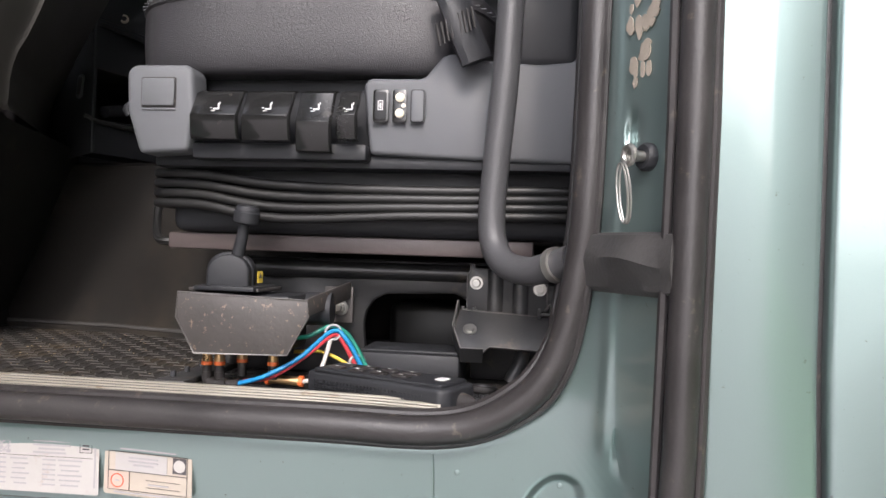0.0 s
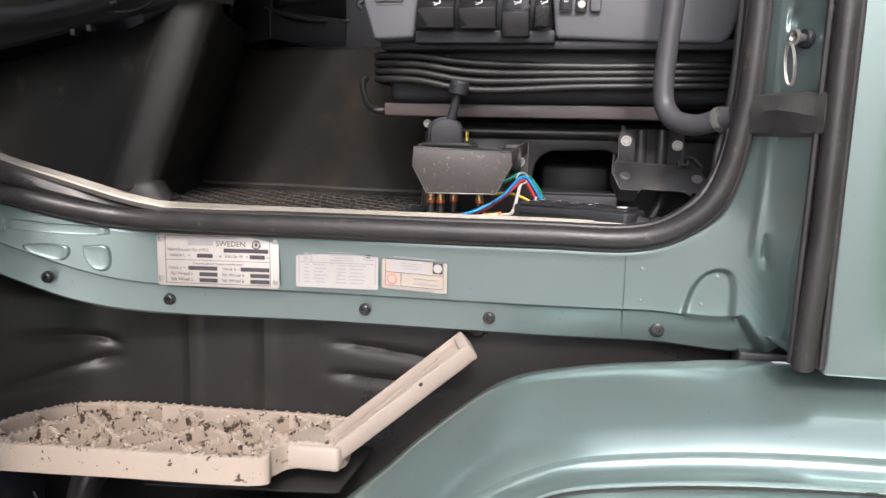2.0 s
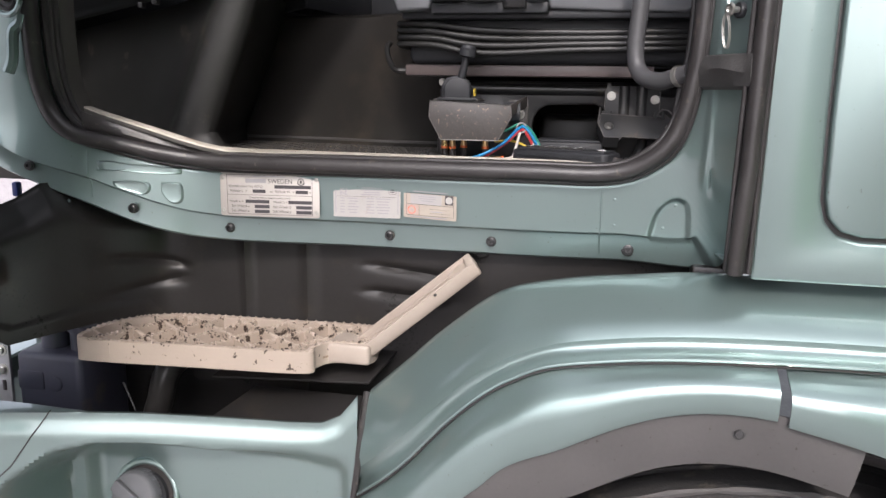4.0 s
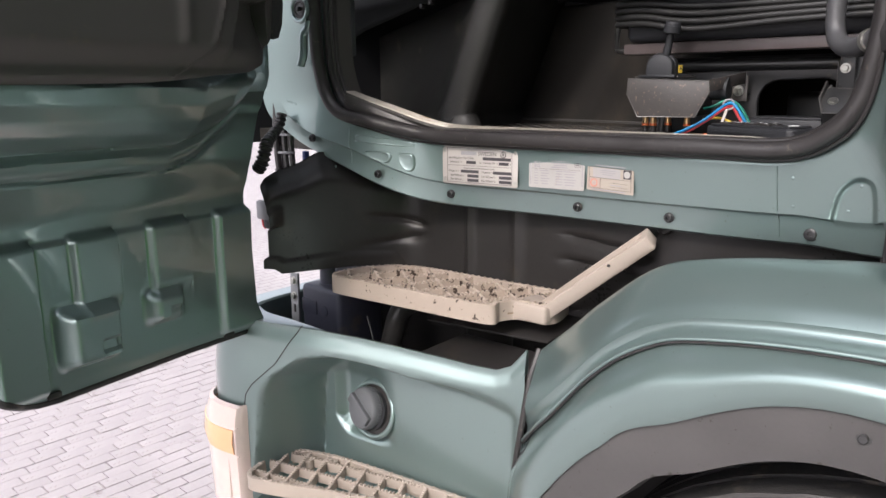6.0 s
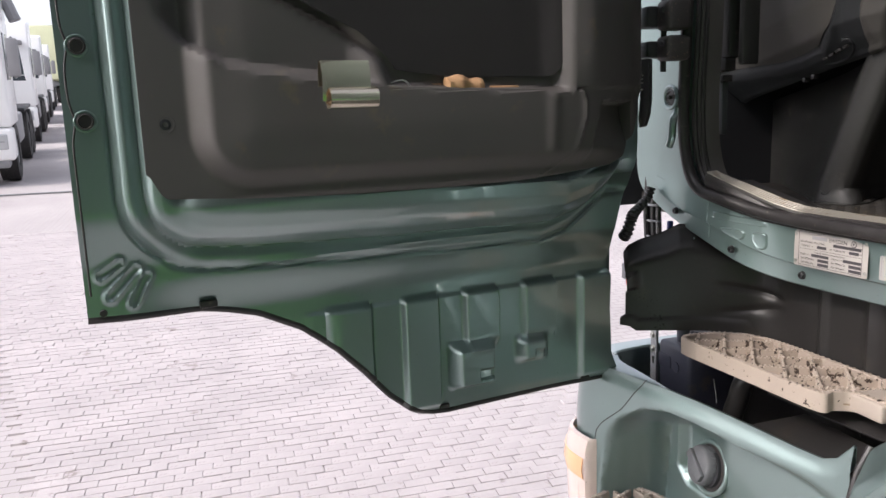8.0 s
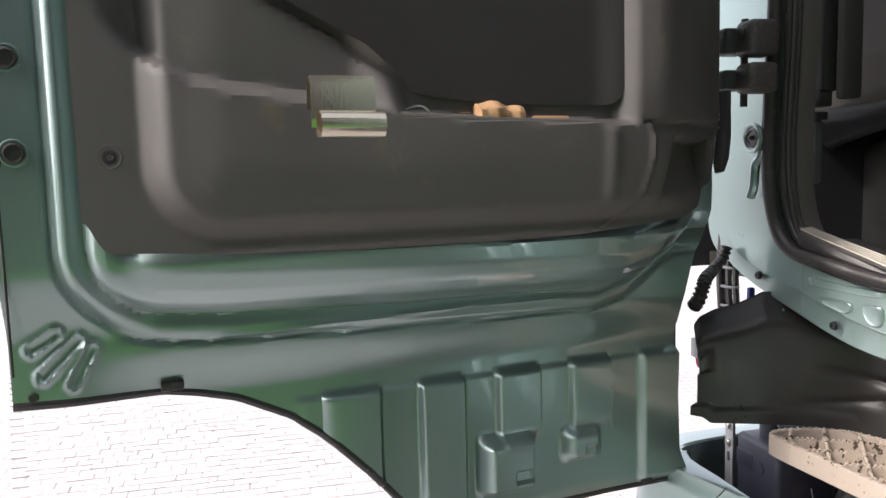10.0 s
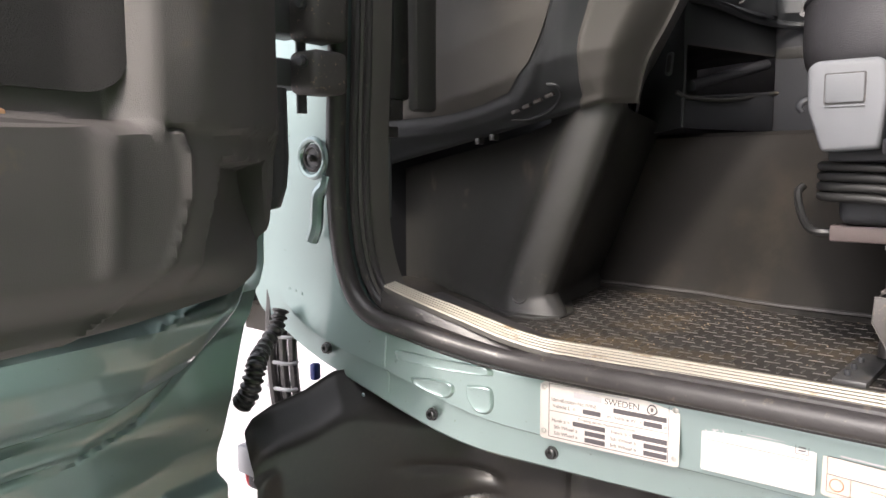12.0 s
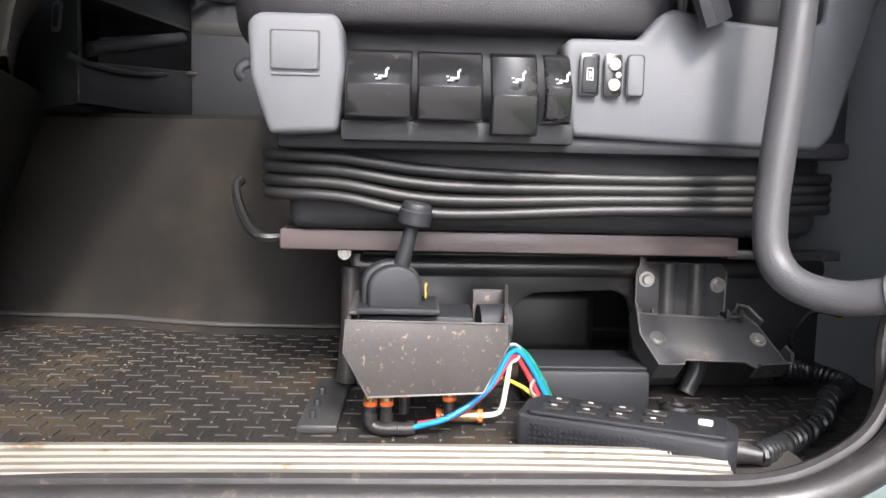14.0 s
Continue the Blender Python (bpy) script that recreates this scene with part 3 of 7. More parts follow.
# check strap boot, key bolt and worn paint on the rear pillar
bm = bmesh.new()
rows = []
for k in range(13):
    u = k / 12
    x, y = 0.268 + 0.048 * u, -0.047 - 0.083 * u
    h = 0.018 * (0.75 + 0.25 * math.sin(math.pi * u))
    bulge = 0.012 * math.sin(math.pi * min(1, u * 1.05))
    rows.append([V(x, y, 1.632), V(x - 0.004, y - 0.006, 1.630), V(x - 0.005, y - 0.008 - bulge * 0.4, 1.622), V(x - 0.006, y - 0.010 - bulge, 1.612 + 0.003 * math.sin(5 * u)),
                 V(x - 0.005, y - 0.008 - bulge * 0.5, 1.604), V(x - 0.004, y - 0.007, 1.594), V(x, y, 1.590)])
part("check_strap_boot", thicken(grid(rows), 0.002), BOOT, cab, "grey-black rubber boot across the pillar")
part("lock_bolt", lathe([(0, 0.0095), (0.006, 0.0095), (0.008, 0.008)], (0.303, -0.098, 1.681), (-0.86, -0.5, 0), 18), DARK_PLASTIC, cab)
part("lock_pin", tube([(0.300, -0.100, 1.681), (0.288, -0.108, 1.681)], 0.0038, 10), ZINC, cab)
part("eyelet", tube([V(0.287, -0.109, 1.681) + V(0.5, -0.86, 0) * 0.0055 * math.cos(a) + V(0, 0, 1) * 0.0055 * math.sin(a) for a in np.linspace(0, 2 * math.pi, 17)[:-1]], 0.0022, 8, close=True), ZINC, cab)
for slant, off in ((0.25, 0.0), (0.12, 0.002)):
    ring = [V(0.285 - off, -0.112 - off, 1.656) + (V(0.45, -0.8, slant)) * 0.0062 * math.cos(a) + V(-0.10, 0, 1) * 0.0190 * math.sin(a) for a in np.linspace(0, 2 * math.pi, 41)[:-1]]
    part("key_ring", tube(ring, 0.0008, 8, close=True), ZINC, cab, "steel split ring")
rng = random.Random(4)
for k in range(34):
    u, z = rng.uniform(0.38, 0.72), 1.757 + rng.uniform(-0.03, 0.032) + 0.008 * k / 16
    p = V(0.272 + 0.044 * u, -0.05 - 0.075 * u - 0.0012, z)
    m = frame_of(p, (0.5, -0.86, 0), (0, 0, 1))
    w, h = rng.uniform(0.0015, 0.005), rng.uniform(0.003, 0.008)
    blob = [(w * (0.7 + 0.5 * rng.random()) * math.cos(a), h * (0.6 + 0.5 * rng.random()) * math.sin(a)) for a in np.linspace(0, 2 * math.pi, 12)[:-1]]
    part("worn_patch", prism(blob, m, 0.0006), SKIN_WEAR, cab)

# hinge pillar: plug with raised ring, hinge halves and arm
part("plug_ring", tube([V(-0.674, -0.119, 1.700) + V(0.022 * math.cos(a), 0, 0.022 * math.sin(a)) for a in np.linspace(0, 2 * math.pi, 33)[:-1]], 0.0042, 8, close=True), TEAL, cab)
part("pillar_plug", lathe([(-0.002, 0.017), (0.004, 0.017), (0.005, 0.013), (0.003, 0.011), (0.003, 0.004), (0.009, 0.004), (0.010, 0.002)], (-0.674, -0.116, 1.700), (0, -1, 0), 24), RUBBER, cab, "dark rubber plug in the hinge pillar")
part("pressed_bead", tube(curve([(-0.655, -0.113, 1.68), (-0.660, -0.113, 1.667), (-0.672, -0.114, 1.655), (-0.676, -0.114, 1.62), (-0.684, -0.115, 1.60)], 16), 0.008, 8), TEAL, cab)
part("connector", box((-0.712, -0.100, 1.418), (-0.702, -0.088, 1.440), 0.003), NAVY, cab, "small blue plastic connector")
for z0, z1 in ((1.828, 1.885), (1.770, 1.818)):
    half = part("hinge_half", box((-0.662, -0.165, z0), (-0.614, -0.112, z1), 0.010, seg=3), WORN_STEEL, cab, "worn black steel door hinge")
    bolt((-0.632, -0.1655, (z0 + z1) / 2 + 0.010), (0, -1, 0), 0.005, BLACK_STEEL, half)
    part("hinge_leaf", box((-0.70, -0.185, z0 + 0.008), (-0.655, -0.135, z1 - 0.008), 0.005), BLACK_STEEL, cab)
part("hinge_pin", tube([(-0.655, -0.15, 1.75), (-0.655, -0.15, 1.89)], 0.006, 10), BLACK_STEEL, cab)
part("check_arm", prism([(-0.012, 1.775), (0.012, 1.775), (0.013, 1.70), (0.010, 1.668), (0.002, 1.645), (-0.010, 1.642), (-0.013, 1.66), (-0.009, 1.70)], frame_of((-0.650, -0.188, 0), (0.9, 0.43, 0), (0, 0, 1)), 0.012, 0.002), BLACK_STEEL, cab)
for z in (1.742, 1.735, 1.728, 1.715):
    part("arm_mark", box((-0.644, -0.206, z), (-0.640, -0.203, z + 0.003)), ZINC, cab)
# corrugated cable sleeve from cab to door
path = curve([(-0.735, -0.125, 1.510), (-0.732, -0.135, 1.490), (-0.722, -0.16, 1.472), (-0.703, -0.185, 1.462), (-0.697, -0.195, 1.448), (-0.702, -0.20, 1.425), (-0.712, -0.205, 1.410)], 64)
part("cable_sleeve", tube(path, [0.0090 + 0.0025 * ease(20, 40, k) + 0.0015 * (1 if k % 4 < 2 else -1) for k in range(64)], 14), RUBBER, cab, "corrugated black rubber cable sleeve")
# cable bundle and clips in front of the guard
for dx, dy in ((0, 0), (0.012, 0.006), (0.024, 0.0), (0.034, 0.008), (0.008, -0.008)):
    part("cable", tube(curve([(-0.785 + dx, -0.10 + dy, 1.53), (-0.782 + dx, -0.105 + dy, 1.45), (-0.776 + dx, -0.10 + dy, 1.36), (-0.77 + dx, -0.08 + dy, 1.27)], 14), 0.0060, 8), RUBBER, cab)
for z in (1.47, 1.435, 1.40):
    part("cable_tie", tube([V(-0.766 + 0.026 * math.cos(a), -0.10 + 0.013 * math.sin(a), z) for a in np.linspace(0, 2 * math.pi, 17)[:-1]], 0.0028, 6, close=True), GREY_TRIM, cab)
part("connector", box((-0.748, -0.188, 1.314), (-0.708, -0.150, 1.350), 0.004), GREY_TRIM, cab)
part("connector", box((-0.735, -0.182, 1.296), (-0.712, -0.152, 1.315), 0.004), DARK_PLASTIC, cab)
part("red_loop", tube([V(-0.737 + 0.008 * math.cos(a), -0.176, 1.312 + 0.016 * math.sin(a)) for a in np.linspace(0, 2 * math.pi, 21)[:-1]], 0.002, 6, close=True), RED_HOSE, cab)

# ---- plates and stickers on the sill ----
def sill_frame(x, z, x1, z1):
    p, q = V(x, sill_y(x, z) - 0.0022, z), V(x1, sill_y(x1, z1) - 0.0022, z1)
    return frame_of((p + q) / 2, q - p, (0, 0, 1))


m = sill_frame(-0.405, 1.427, -0.258, 1.428)
plate = part("data_plate", prism(rounded(0.154, 0.066, 0.004), m, 0.001, 0.0003), PLATE_MET, cab, "pale riveted metal data plate")
top = m @ Matrix.Translation((0, 0, 0.0012))
for dx in (-0.0725, 0.0725):
    for dy in (-0.0245, 0.0245):
        part("plate_rivet", lathe([(0, 0.0033), (0.001, 0.003), (0.0014, 0.0012), (0.0006, 0.001)], top @ V(dx, dy, 0), top.to_3x3() @ V(0, 0, 1), 12), ZINC, plate)
for x, y, w, h in ((0, 0.0295, 0.132, 0.0006), (0, -0.0295, 0.132, 0.0006), (-0.066, 0, 0.0006, 0.059), (0.066, 0, 0.0006, 0.059), (0, -0.0005, 0.13, 0.0005)):
    bar(top, x, y, w, h, INK, plate, "frame_line")
words("lettering", "SWEDEN", 0.0094, top @ Matrix.Translation((0.017, 0.0175, 0)), INK, plate)
bar(top, -0.021, 0.0208, 0.032, 0.0062, INK_GREY, plate)
for body, x, y, sz in (("Identification No (VIN)", -0.037, 0.0105, 0.0056), ("Vehicle L  =", -0.048, 0.0035, 0.0056), ("m  Vehicle W  =", 0.020, 0.0035, 0.0056), ("m", 0.063, 0.0035, 0.005), ("Coupling device measurements (mm)", 0.0, -0.0058, 0.0042),
                       ("Hook a =", -0.052, -0.0122, 0.0056), ("Hook b =", 0.017, -0.0122, 0.0056), ("5th Wheel a", -0.046, -0.0195, 0.0056), ("5th Wheel b", 0.019, -0.0195, 0.0056), ("5th Wheel a", -0.046, -0.0265, 0.0056), ("5th Wheel b", 0.019, -0.0265, 0.0056)):
    words("lettering", body, sz, top @ Matrix.Translation((x, y, 0)), INK, plate)
for x, y, w in ((0.036, 0.0125, 0.056), (-0.016, 0.0052, 0.020), (0.050, 0.0052, 0.019), (-0.019, -0.0103, 0.037), (0.047, -0.0103, 0.036), (-0.012, -0.0178, 0.023), (0.053, -0.0178, 0.024), (-0.012, -0.0252, 0.023), (0.053, -0.0252, 0.024)):
    bar(top, x, y, w, 0.005, INK, plate, "number_bar")
bar(top, 0.0, 0.0275, 0.05, 0.0012, INK_GREY, plate)
part("badge", prism([(0.0055 * math.cos(a) * (1 + 0.12 * math.cos(3 * a + math.pi / 2)), 0.0055 * math.sin(a)) for a in np.linspace(0, 2 * math.pi, 19)[:-1]], top @ Matrix.Translation((0.049, 0.0205, 0)), 0.0003), INK, plate)
part("badge_face", prism([(0.0042 * math.cos(a), 0.0042 * math.sin(a)) for a in np.linspace(0, 2 * math.pi, 15)[:-1]], top @ Matrix.Translation((0.049, 0.0205, 0.0003)), 0.0003), PLATE_MET, plate)
part("badge_mark", prism(rounded(0.0028, 0.004, 0.001, 3), top @ Matrix.Translation((0.049, 0.0205, 0.0006)), 0.0002), INK, plate)

m = sill_frame(-0.233, 1.424, -0.133, 1.425)
sticker = part("approval_sticker", prism(rounded(0.102, 0.050, 0.002), m, 0.0004), LABEL_WHITE, cab, "white printed approval sticker")
top = m @ Matrix.Translation((0, 0, 0.0006))
rng = random.Random(8)
for i in range(9):
    for j in range(9):
        if rng.random() < 0.5:
            bar(top, -0.0405 + 0.00125 * i, 0.008 + 0.00125 * j, 0.00125, 0.00125, INK_GREY, sticker, "code_dot")
for x, y, w in ((0.008, 0.019, 0.034), (0.008, 0.0155, 0.034), (0.008, 0.0122, 0.024), (0.006, 0.009, 0.03)):
    bar(top, x, y, w, 0.0016, INK_GREY, sticker)
for j in range(6):
    y = 0.003 - 0.0042 * j
    for x, w in ((-0.037, 0.007), (-0.022 + 0.002 * (j % 2), 0.016 - 0.002 * (j % 3)), (0.006, 0.012), (0.025, 0.022 - 0.003 * (j % 3))):
        bar(top, x, y, w, 0.0014, INK_GREY, sticker)
for x in (-0.047, 0.0475):
    bar(top, x, -0.002, 0.0014, 0.034, INK_GREY, sticker)
for x, y, w, h in ((0.039, 0.0195, 0.011, 0.0004), (0.039, 0.0105, 0.011, 0.0004), (0.0337, 0.015, 0.0004, 0.009), (0.0445, 0.015, 0.0004, 0.009), (0.039, 0.0165, 0.006, 0.0012), (0.039, 0.0135, 0.006, 0.0012), (0, 0.0058, 0.09, 0.0003)):
    bar(top, x, y, w, h, INK, sticker, "frame_line")

m = sill_frame(-0.129, 1.424, -0.047, 1.421)
wobble = [(x * (1 + 0.012 * math.sin(9 * x * 60 + y * 90)), y + 0.0009 * math.sin(x * 260)) for x, y in rounded(0.078, 0.042, 0.002)]
tag = part("inspection_sticker", prism(wobble, m, 0.0004), LABEL_TAN, cab, "aged tan inspection sticker with frayed edges")
top = m @ Matrix.Translation((0, 0, 0.0006))
bar(top, -0.006, 0.007, 0.046, 0.015, LABEL_LILAC, tag, "print_field")
bar(top, -0.027, -0.009, 0.021, 0.015, LABEL_PINK, tag, "print_field")
bar(top, 0.028, 0.008, 0.012, 0.013, INK, tag, "print_field")
up = top @ Matrix.Translation((0, 0, 0.0004))
part("round_mark", prism([(0.0052 * math.cos(a), 0.0052 * math.sin(a)) for a in np.linspace(0, 2 * math.pi, 17)[:-1]], up @ Matrix.Translation((0.028, 0.008, 0)), 0.0002), LABEL_WHITE, tag)
part("round_stamp", tube([up @ V(-0.027 + 0.0055 * math.cos(a), -0.009 + 0.0055 * math.sin(a), 0) for a in np.linspace(0, 2 * math.pi, 21)[:-1]], 0.0005, 6, close=True), INK_RED, tag)
for x, y, w in ((-0.004, 0.011, 0.026), (-0.004, 0.008, 0.026), (-0.004, 0.005, 0.018), (0.0, 0.018, 0.05), (-0.002, -0.0185, 0.055), (0.010, -0.010, 0.018), (-0.027, -0.009, 0.004)):
    bar(up, x, y, w, 0.0013, INK_GREY, tag)
for x, y, w, h in ((0.0, 0.0155, 0.07, 0.0004), (0.0, -0.0005, 0.07, 0.0004), (0.0, -0.0165, 0.07, 0.0004), (-0.035, -0.0005, 0.0004, 0.032), (0.035, -0.0005, 0.0004, 0.032), (-0.016, -0.0085, 0.0004, 0.016), (0.014, -0.0065, 0.030, 0.0003), (0.014, -0.0125, 0.030, 0.0003)):
    bar(up, x, y, w, h, INK, tag, "frame_line")

# ---- fender ----
fender = thing("front_fender", (0.3, -0.1, 0.9), "teal metallic front wheel fender with a soft crease", "fender")
TOP = [(-0.158, -0.085, 1.156), (-0.105, -0.082, 1.205), (-0.058, -0.08, 1.250), (0.02, -0.078, 1.311), (0.095, -0.076, 1.333), (0.2, -0.076, 1.347), (0.36, -0.076, 1.357), (0.9, -0.076, 1.362)]
CREASE = [(-0.168, -0.122, 1.012), (-0.122, -0.160, 1.060), (-0.081, -0.178, 1.103), (-0.010, -0.188, 1.184), (0.055, -0.190, 1.235), (0.14, -0.194, 1.266), (0.36, -0.196, 1.286), (0.9, -0.196, 1.290)]
EDGE = [(-0.186, -0.134, 0.86), (-0.150, -0.180, 0.895), (-0.105, -0.208, 0.945), (-0.040, -0.217, 1.035), (0.02, -0.222, 1.100), (0.10, -0.224, 1.157), (0.36, -0.225, 1.229), (0.9, -0.225, 1.05)]
T, K, E_ = curve(TOP, 99), curve(CREASE, 99), curve(EDGE, 99)
rows = []
for w, out in ((0.02, 0.035), (-0.01, 0.012), (0.0, 0.001), (0.03, -0.003), (0.1, -0.007), (0.25, -0.011), (0.45, -0.015), (0.60, -0.014), (0.72, -0.007), (0.80, 0.004), (0.86, 0.010), (0.92, 0.012), (0.96, 0.009), (1.0, 0.0), (1.02, 0.004)):
    rows.append([a + (b - a) * w + V(0, out, 0) for a, b in zip(T, K)])
part("fender_panel", thicken(grid(rows), 0.002), TEAL, fender)
part("crease_bead", tube([p + V(0, 0.001, 0.0005) for p in K], 0.0024, 8), TEAL, fender)
part("crease_gap", tube([p + V(0, 0.004, -0.0042) for p in K], 0.0024, 6), RUBBER, fender)
rows = []
for w, out in ((0.0, 0.014), (0.03, 0.010), (0.07, 0.008), (0.12, 0.003), (0.20, -0.007), (0.30, -0.015), (0.40, -0.017), (0.55, -0.014), (0.75, -0.007), (0.95, 0.0), (1.0, 0.004), (1.02, 0.03)):
    rows.append([a + (b - a) * w + V(0, out, -0.002) for a, b in zip(K, E_)])
cut = 85
part("arch_flare", thicken(grid([r[:cut] for r in rows]), 0.002), TEAL, fender)
part("arch_flare", thicken(grid([[p + V(0.012, -0.004 if i else 0, -0.006) for i, p in enumerate(r[cut - 1:])] for r in rows]), 0.002), TEAL, fender)
lip = [[p + V(0, dy, 0) + V(0.35 - p.x, 0, 0.55 - p.z).normalized() * d for p in E_[2:cut + 3]] for d, dy in ((-0.004, 0.008), (0.02, 0.010), (0.05, 0.012), (0.068, 0.016), (0.073, 0.04))]
part("arch_lip", thicken(grid(lip), 0.003), ARCH_RUBBER, fender, "dusty dark rubber arch lip")
lip = [[p + V(0.012, dy, 0) + V(0.35 - p.x, 0, 0.55 - p.z).normalized() * d for p in E_[cut + 3:]] for d, dy in ((-0.004, 0.008), (0.02, 0.010), (0.05, 0.012), (0.068, 0.016), (0.073, 0.04))]
part("arch_lip", thicken(grid(lip), 0.003), ARCH_RUBBER, fender)
bolt((0.322, -0.2135, 1.206), (0, -1, 0), 0.005, BLACK_STEEL, fender)
liner = []
for k in range(48):
    a = radians(215 - 170 * k / 47)
    liner.append([V(0.38 + r * math.cos(a), y, 0.60 + r * math.sin(a)) for y, r in ((-0.205, 0.60), (-0.19, 0.585), (-0.17, 0.575), (0.30, 0.575))])
part("wheel_arch_liner", thicken(grid(liner), 0.003), SPLASH, fender, "dark dusty plastic arch liner")

zc = 0.565
rim_r = 0.545
prof = [(-0.13, 0.30), (-0.15, 0.36), (-0.157, 0.42), (-0.150, 0.49), (-0.140, 0.525), (-0.125, 0.540), (-0.11, rim_r)]
for g in (-0.075, -0.025, 0.025, 0.075):
    prof += [(g - 0.006, rim_r), (g - 0.004, rim_r - 0.012), (g + 0.004, rim_r - 0.012), (g + 0.006, rim_r)]
prof += [(0.11, rim_r), (0.14, 0.525), (0.157, 0.42), (0.13, 0.30)]
front_wheel = part("wheel", lathe(prof, (0.40, -0.02, zc), (0, 1, 0), 96), TYRE, cab, "worn black truck tyre")
part("shoulder_ridge", tube([V(0.40 + 0.541 * math.cos(a), -0.150, zc + 0.541 * math.sin(a)) for a in np.linspace(0, 2 * math.pi, 121)[:-1]], [0.0035 + 0.0012 * (k % 3) for k in range(120)], 6, close=True), ARCH_RUBBER, front_wheel)
part("rim", lathe([(-0.10, 0.29), (-0.13, 0.295), (-0.09, 0.27), (-0.02, 0.2), (-0.02, 0.02)], (0.40, -0.02, zc), (0, 1, 0), 48), GREY_TRIM, front_wheel)

# ---- bumper corner ----
bumper = thing("front_bumper", (-0.5, -0.2, 0.55), "teal metallic bumper corner with step recess and filler", "bumper")
NL = 200
LINE = curve([(-0.166, -0.117), (-0.30, -0.150), (-0.45, -0.195), (-0.60, -0.250), (-0.685, -0.283), (-0.75, -0.283), (-0.815, -0.235), (-0.85, -0.15), (-0.865, 0.0), (-0.87, 0.3)], NL)


def recess(x, z):
    top = lerp(x, [-0.66, -0.62, -0.565, -0.51, -0.456, -0.364, -0.245, -0.165], [1.0, 1.05, 1.088, 1.098, 1.095, 1.083, 1.080, 1.066])
    left = -0.640 - 0.10 * max(0, 1.03 - z)
    sharp = lerp(x, [-0.62, -0.3, -0.16], [0.030, 0.026, 0.040])
    return ease(top + 0.004, top - sharp, z) * ease(left - 0.008, left + 0.024, x) * ease(-0.166, -0.200, x)


def bowl(x, z):
    """Hollow round the filler, steep towards the cab front and running out behind."""
    edge = -0.592 + 0.9 * max(0, abs(z - 0.985) - 0.045)
    return 0.020 * ease(edge - 0.006, edge + 0.010, x) * ease(-0.44, -0.53, x) * ease(0.905, 0.925, z) * ease(1.075, 1.02, z)


LINE_N = []
for i in range(NL):
    d = LINE[min(i + 1, NL - 1)] - LINE[max(i - 1, 0)]
    LINE_N.append(V(-d.y, d.x).normalized())
if LINE_N[0].y < 0:
    LINE_N = [-n for n in LINE_N]


def bumper_row(j):
    row = []
    for i, p in enumerate(LINE):
        rim = lerp(p.x, [-0.87, -0.80, -0.72, -0.65, -0.46, -0.26, -0.215, -0.19, -0.175, -0.166], [1.13, 1.142, 1.150, 1.148, 1.137, 1.120, 1.119, 1.130, 1.148, 1.160])
        inn = LINE_N[i]
        if j < 0:
            wd = lerp(p.x, [-0.87, -0.735, -0.64, -0.52, -0.16], [0.045, 0.086, 0.050, 0.012, 0.010])
            d, dz = {-1: (0.006, 0.0), -2: (0.4 * wd, 0.001), -3: (wd, 0.0), -4: (wd + 0.004, -0.004), -5: (wd + 0.005, -0.04)}[j]
            q, z = p + inn * d, rim + dz
        else:
            v = j / 129
            z = rim - 0.004 - v * (rim - 0.55)
            q = p + inn * 0.006 * (1 - ease(0, 0.05, v)) - inn * 0.010 * ease(0.0, 0.2, v) * ease(-0.17, -0.3, p.x)
            r = recess(p.x, z)
            back_y = lerp(p.x, [-0.62, -0.2], [-0.140, -0.106])
            q = V(q.x, q.y + (back_y - q.y) * r + bowl(p.x, z) * r)
        row.append(V(q.x, q.y, z))
    return row


brow = [bumper_row(j) for j in range(-5, 130)]
SPLIT = min(range(NL), key=lambda i: abs(LINE[i].x + 0.668))
part("bumper_skin", grid(brow), TEAL, bumper)
seam = []
for r in brow[3:84]:
    want = lerp(r[SPLIT].z, [0.99, 1.01, 1.03, 1.075, 1.148], [-0.672, -0.668, -0.655, -0.612, -0.570])
    k = max(i for i in range(NL - 1) if r[i].x >= want)
    w = (r[k].x - want) / max(1e-6, r[k].x - r[k + 1].x)
    seam.append(r[k] + (r[k + 1] - r[k]) * w)
part("corner_gap", tube(seam, 0.0011, 6), RUBBER, bumper)
part("fender_gap", tube([(-0.161, -0.086, 1.157), (-0.162, -0.108, 1.12), (-0.164, -0.121, 1.06), (-0.171, -0.126, 1.0), (-0.186, -0.132, 0.88)], 0.0050, 8), RUBBER, bumper)
# filler opening and cap
ax = V(-0.10, -0.93, 0.20).normalized()
c0 = V(-0.500, -0.122, 0.972)
side = V(1, 0, 0)
ring = [c0 + ax * 0.004 + (side * math.cos(a) + ax.cross(side) * math.sin(a)) * 0.051 for a in np.linspace(0, 2 * math.pi, 41)[:-1]]
part("filler_ring", tube(ring, 0.0055, 10, close=True), TEAL, bumper)
part("filler_hole", lathe([(0.002, 0.049), (0.005, 0.047)], c0, ax, 32), RUBBER, bumper)
part("filler_neck", lathe([(0, 0.037), (0.012, 0.037)], c0 + side * 0.004, ax, 28), DARK_PLASTIC, bumper)
cap_c = c0 - side * 0.006 + V(0, 0, 0.001)
cap = part("filler_cap", lathe([(0.004, 0.0385), (0.022, 0.039), (0.028, 0.037), (0.030, 0.034), (0.030, 0.001)], cap_c, ax, 36), GREY_PLASTIC, bumper, "grey ribbed filler cap")
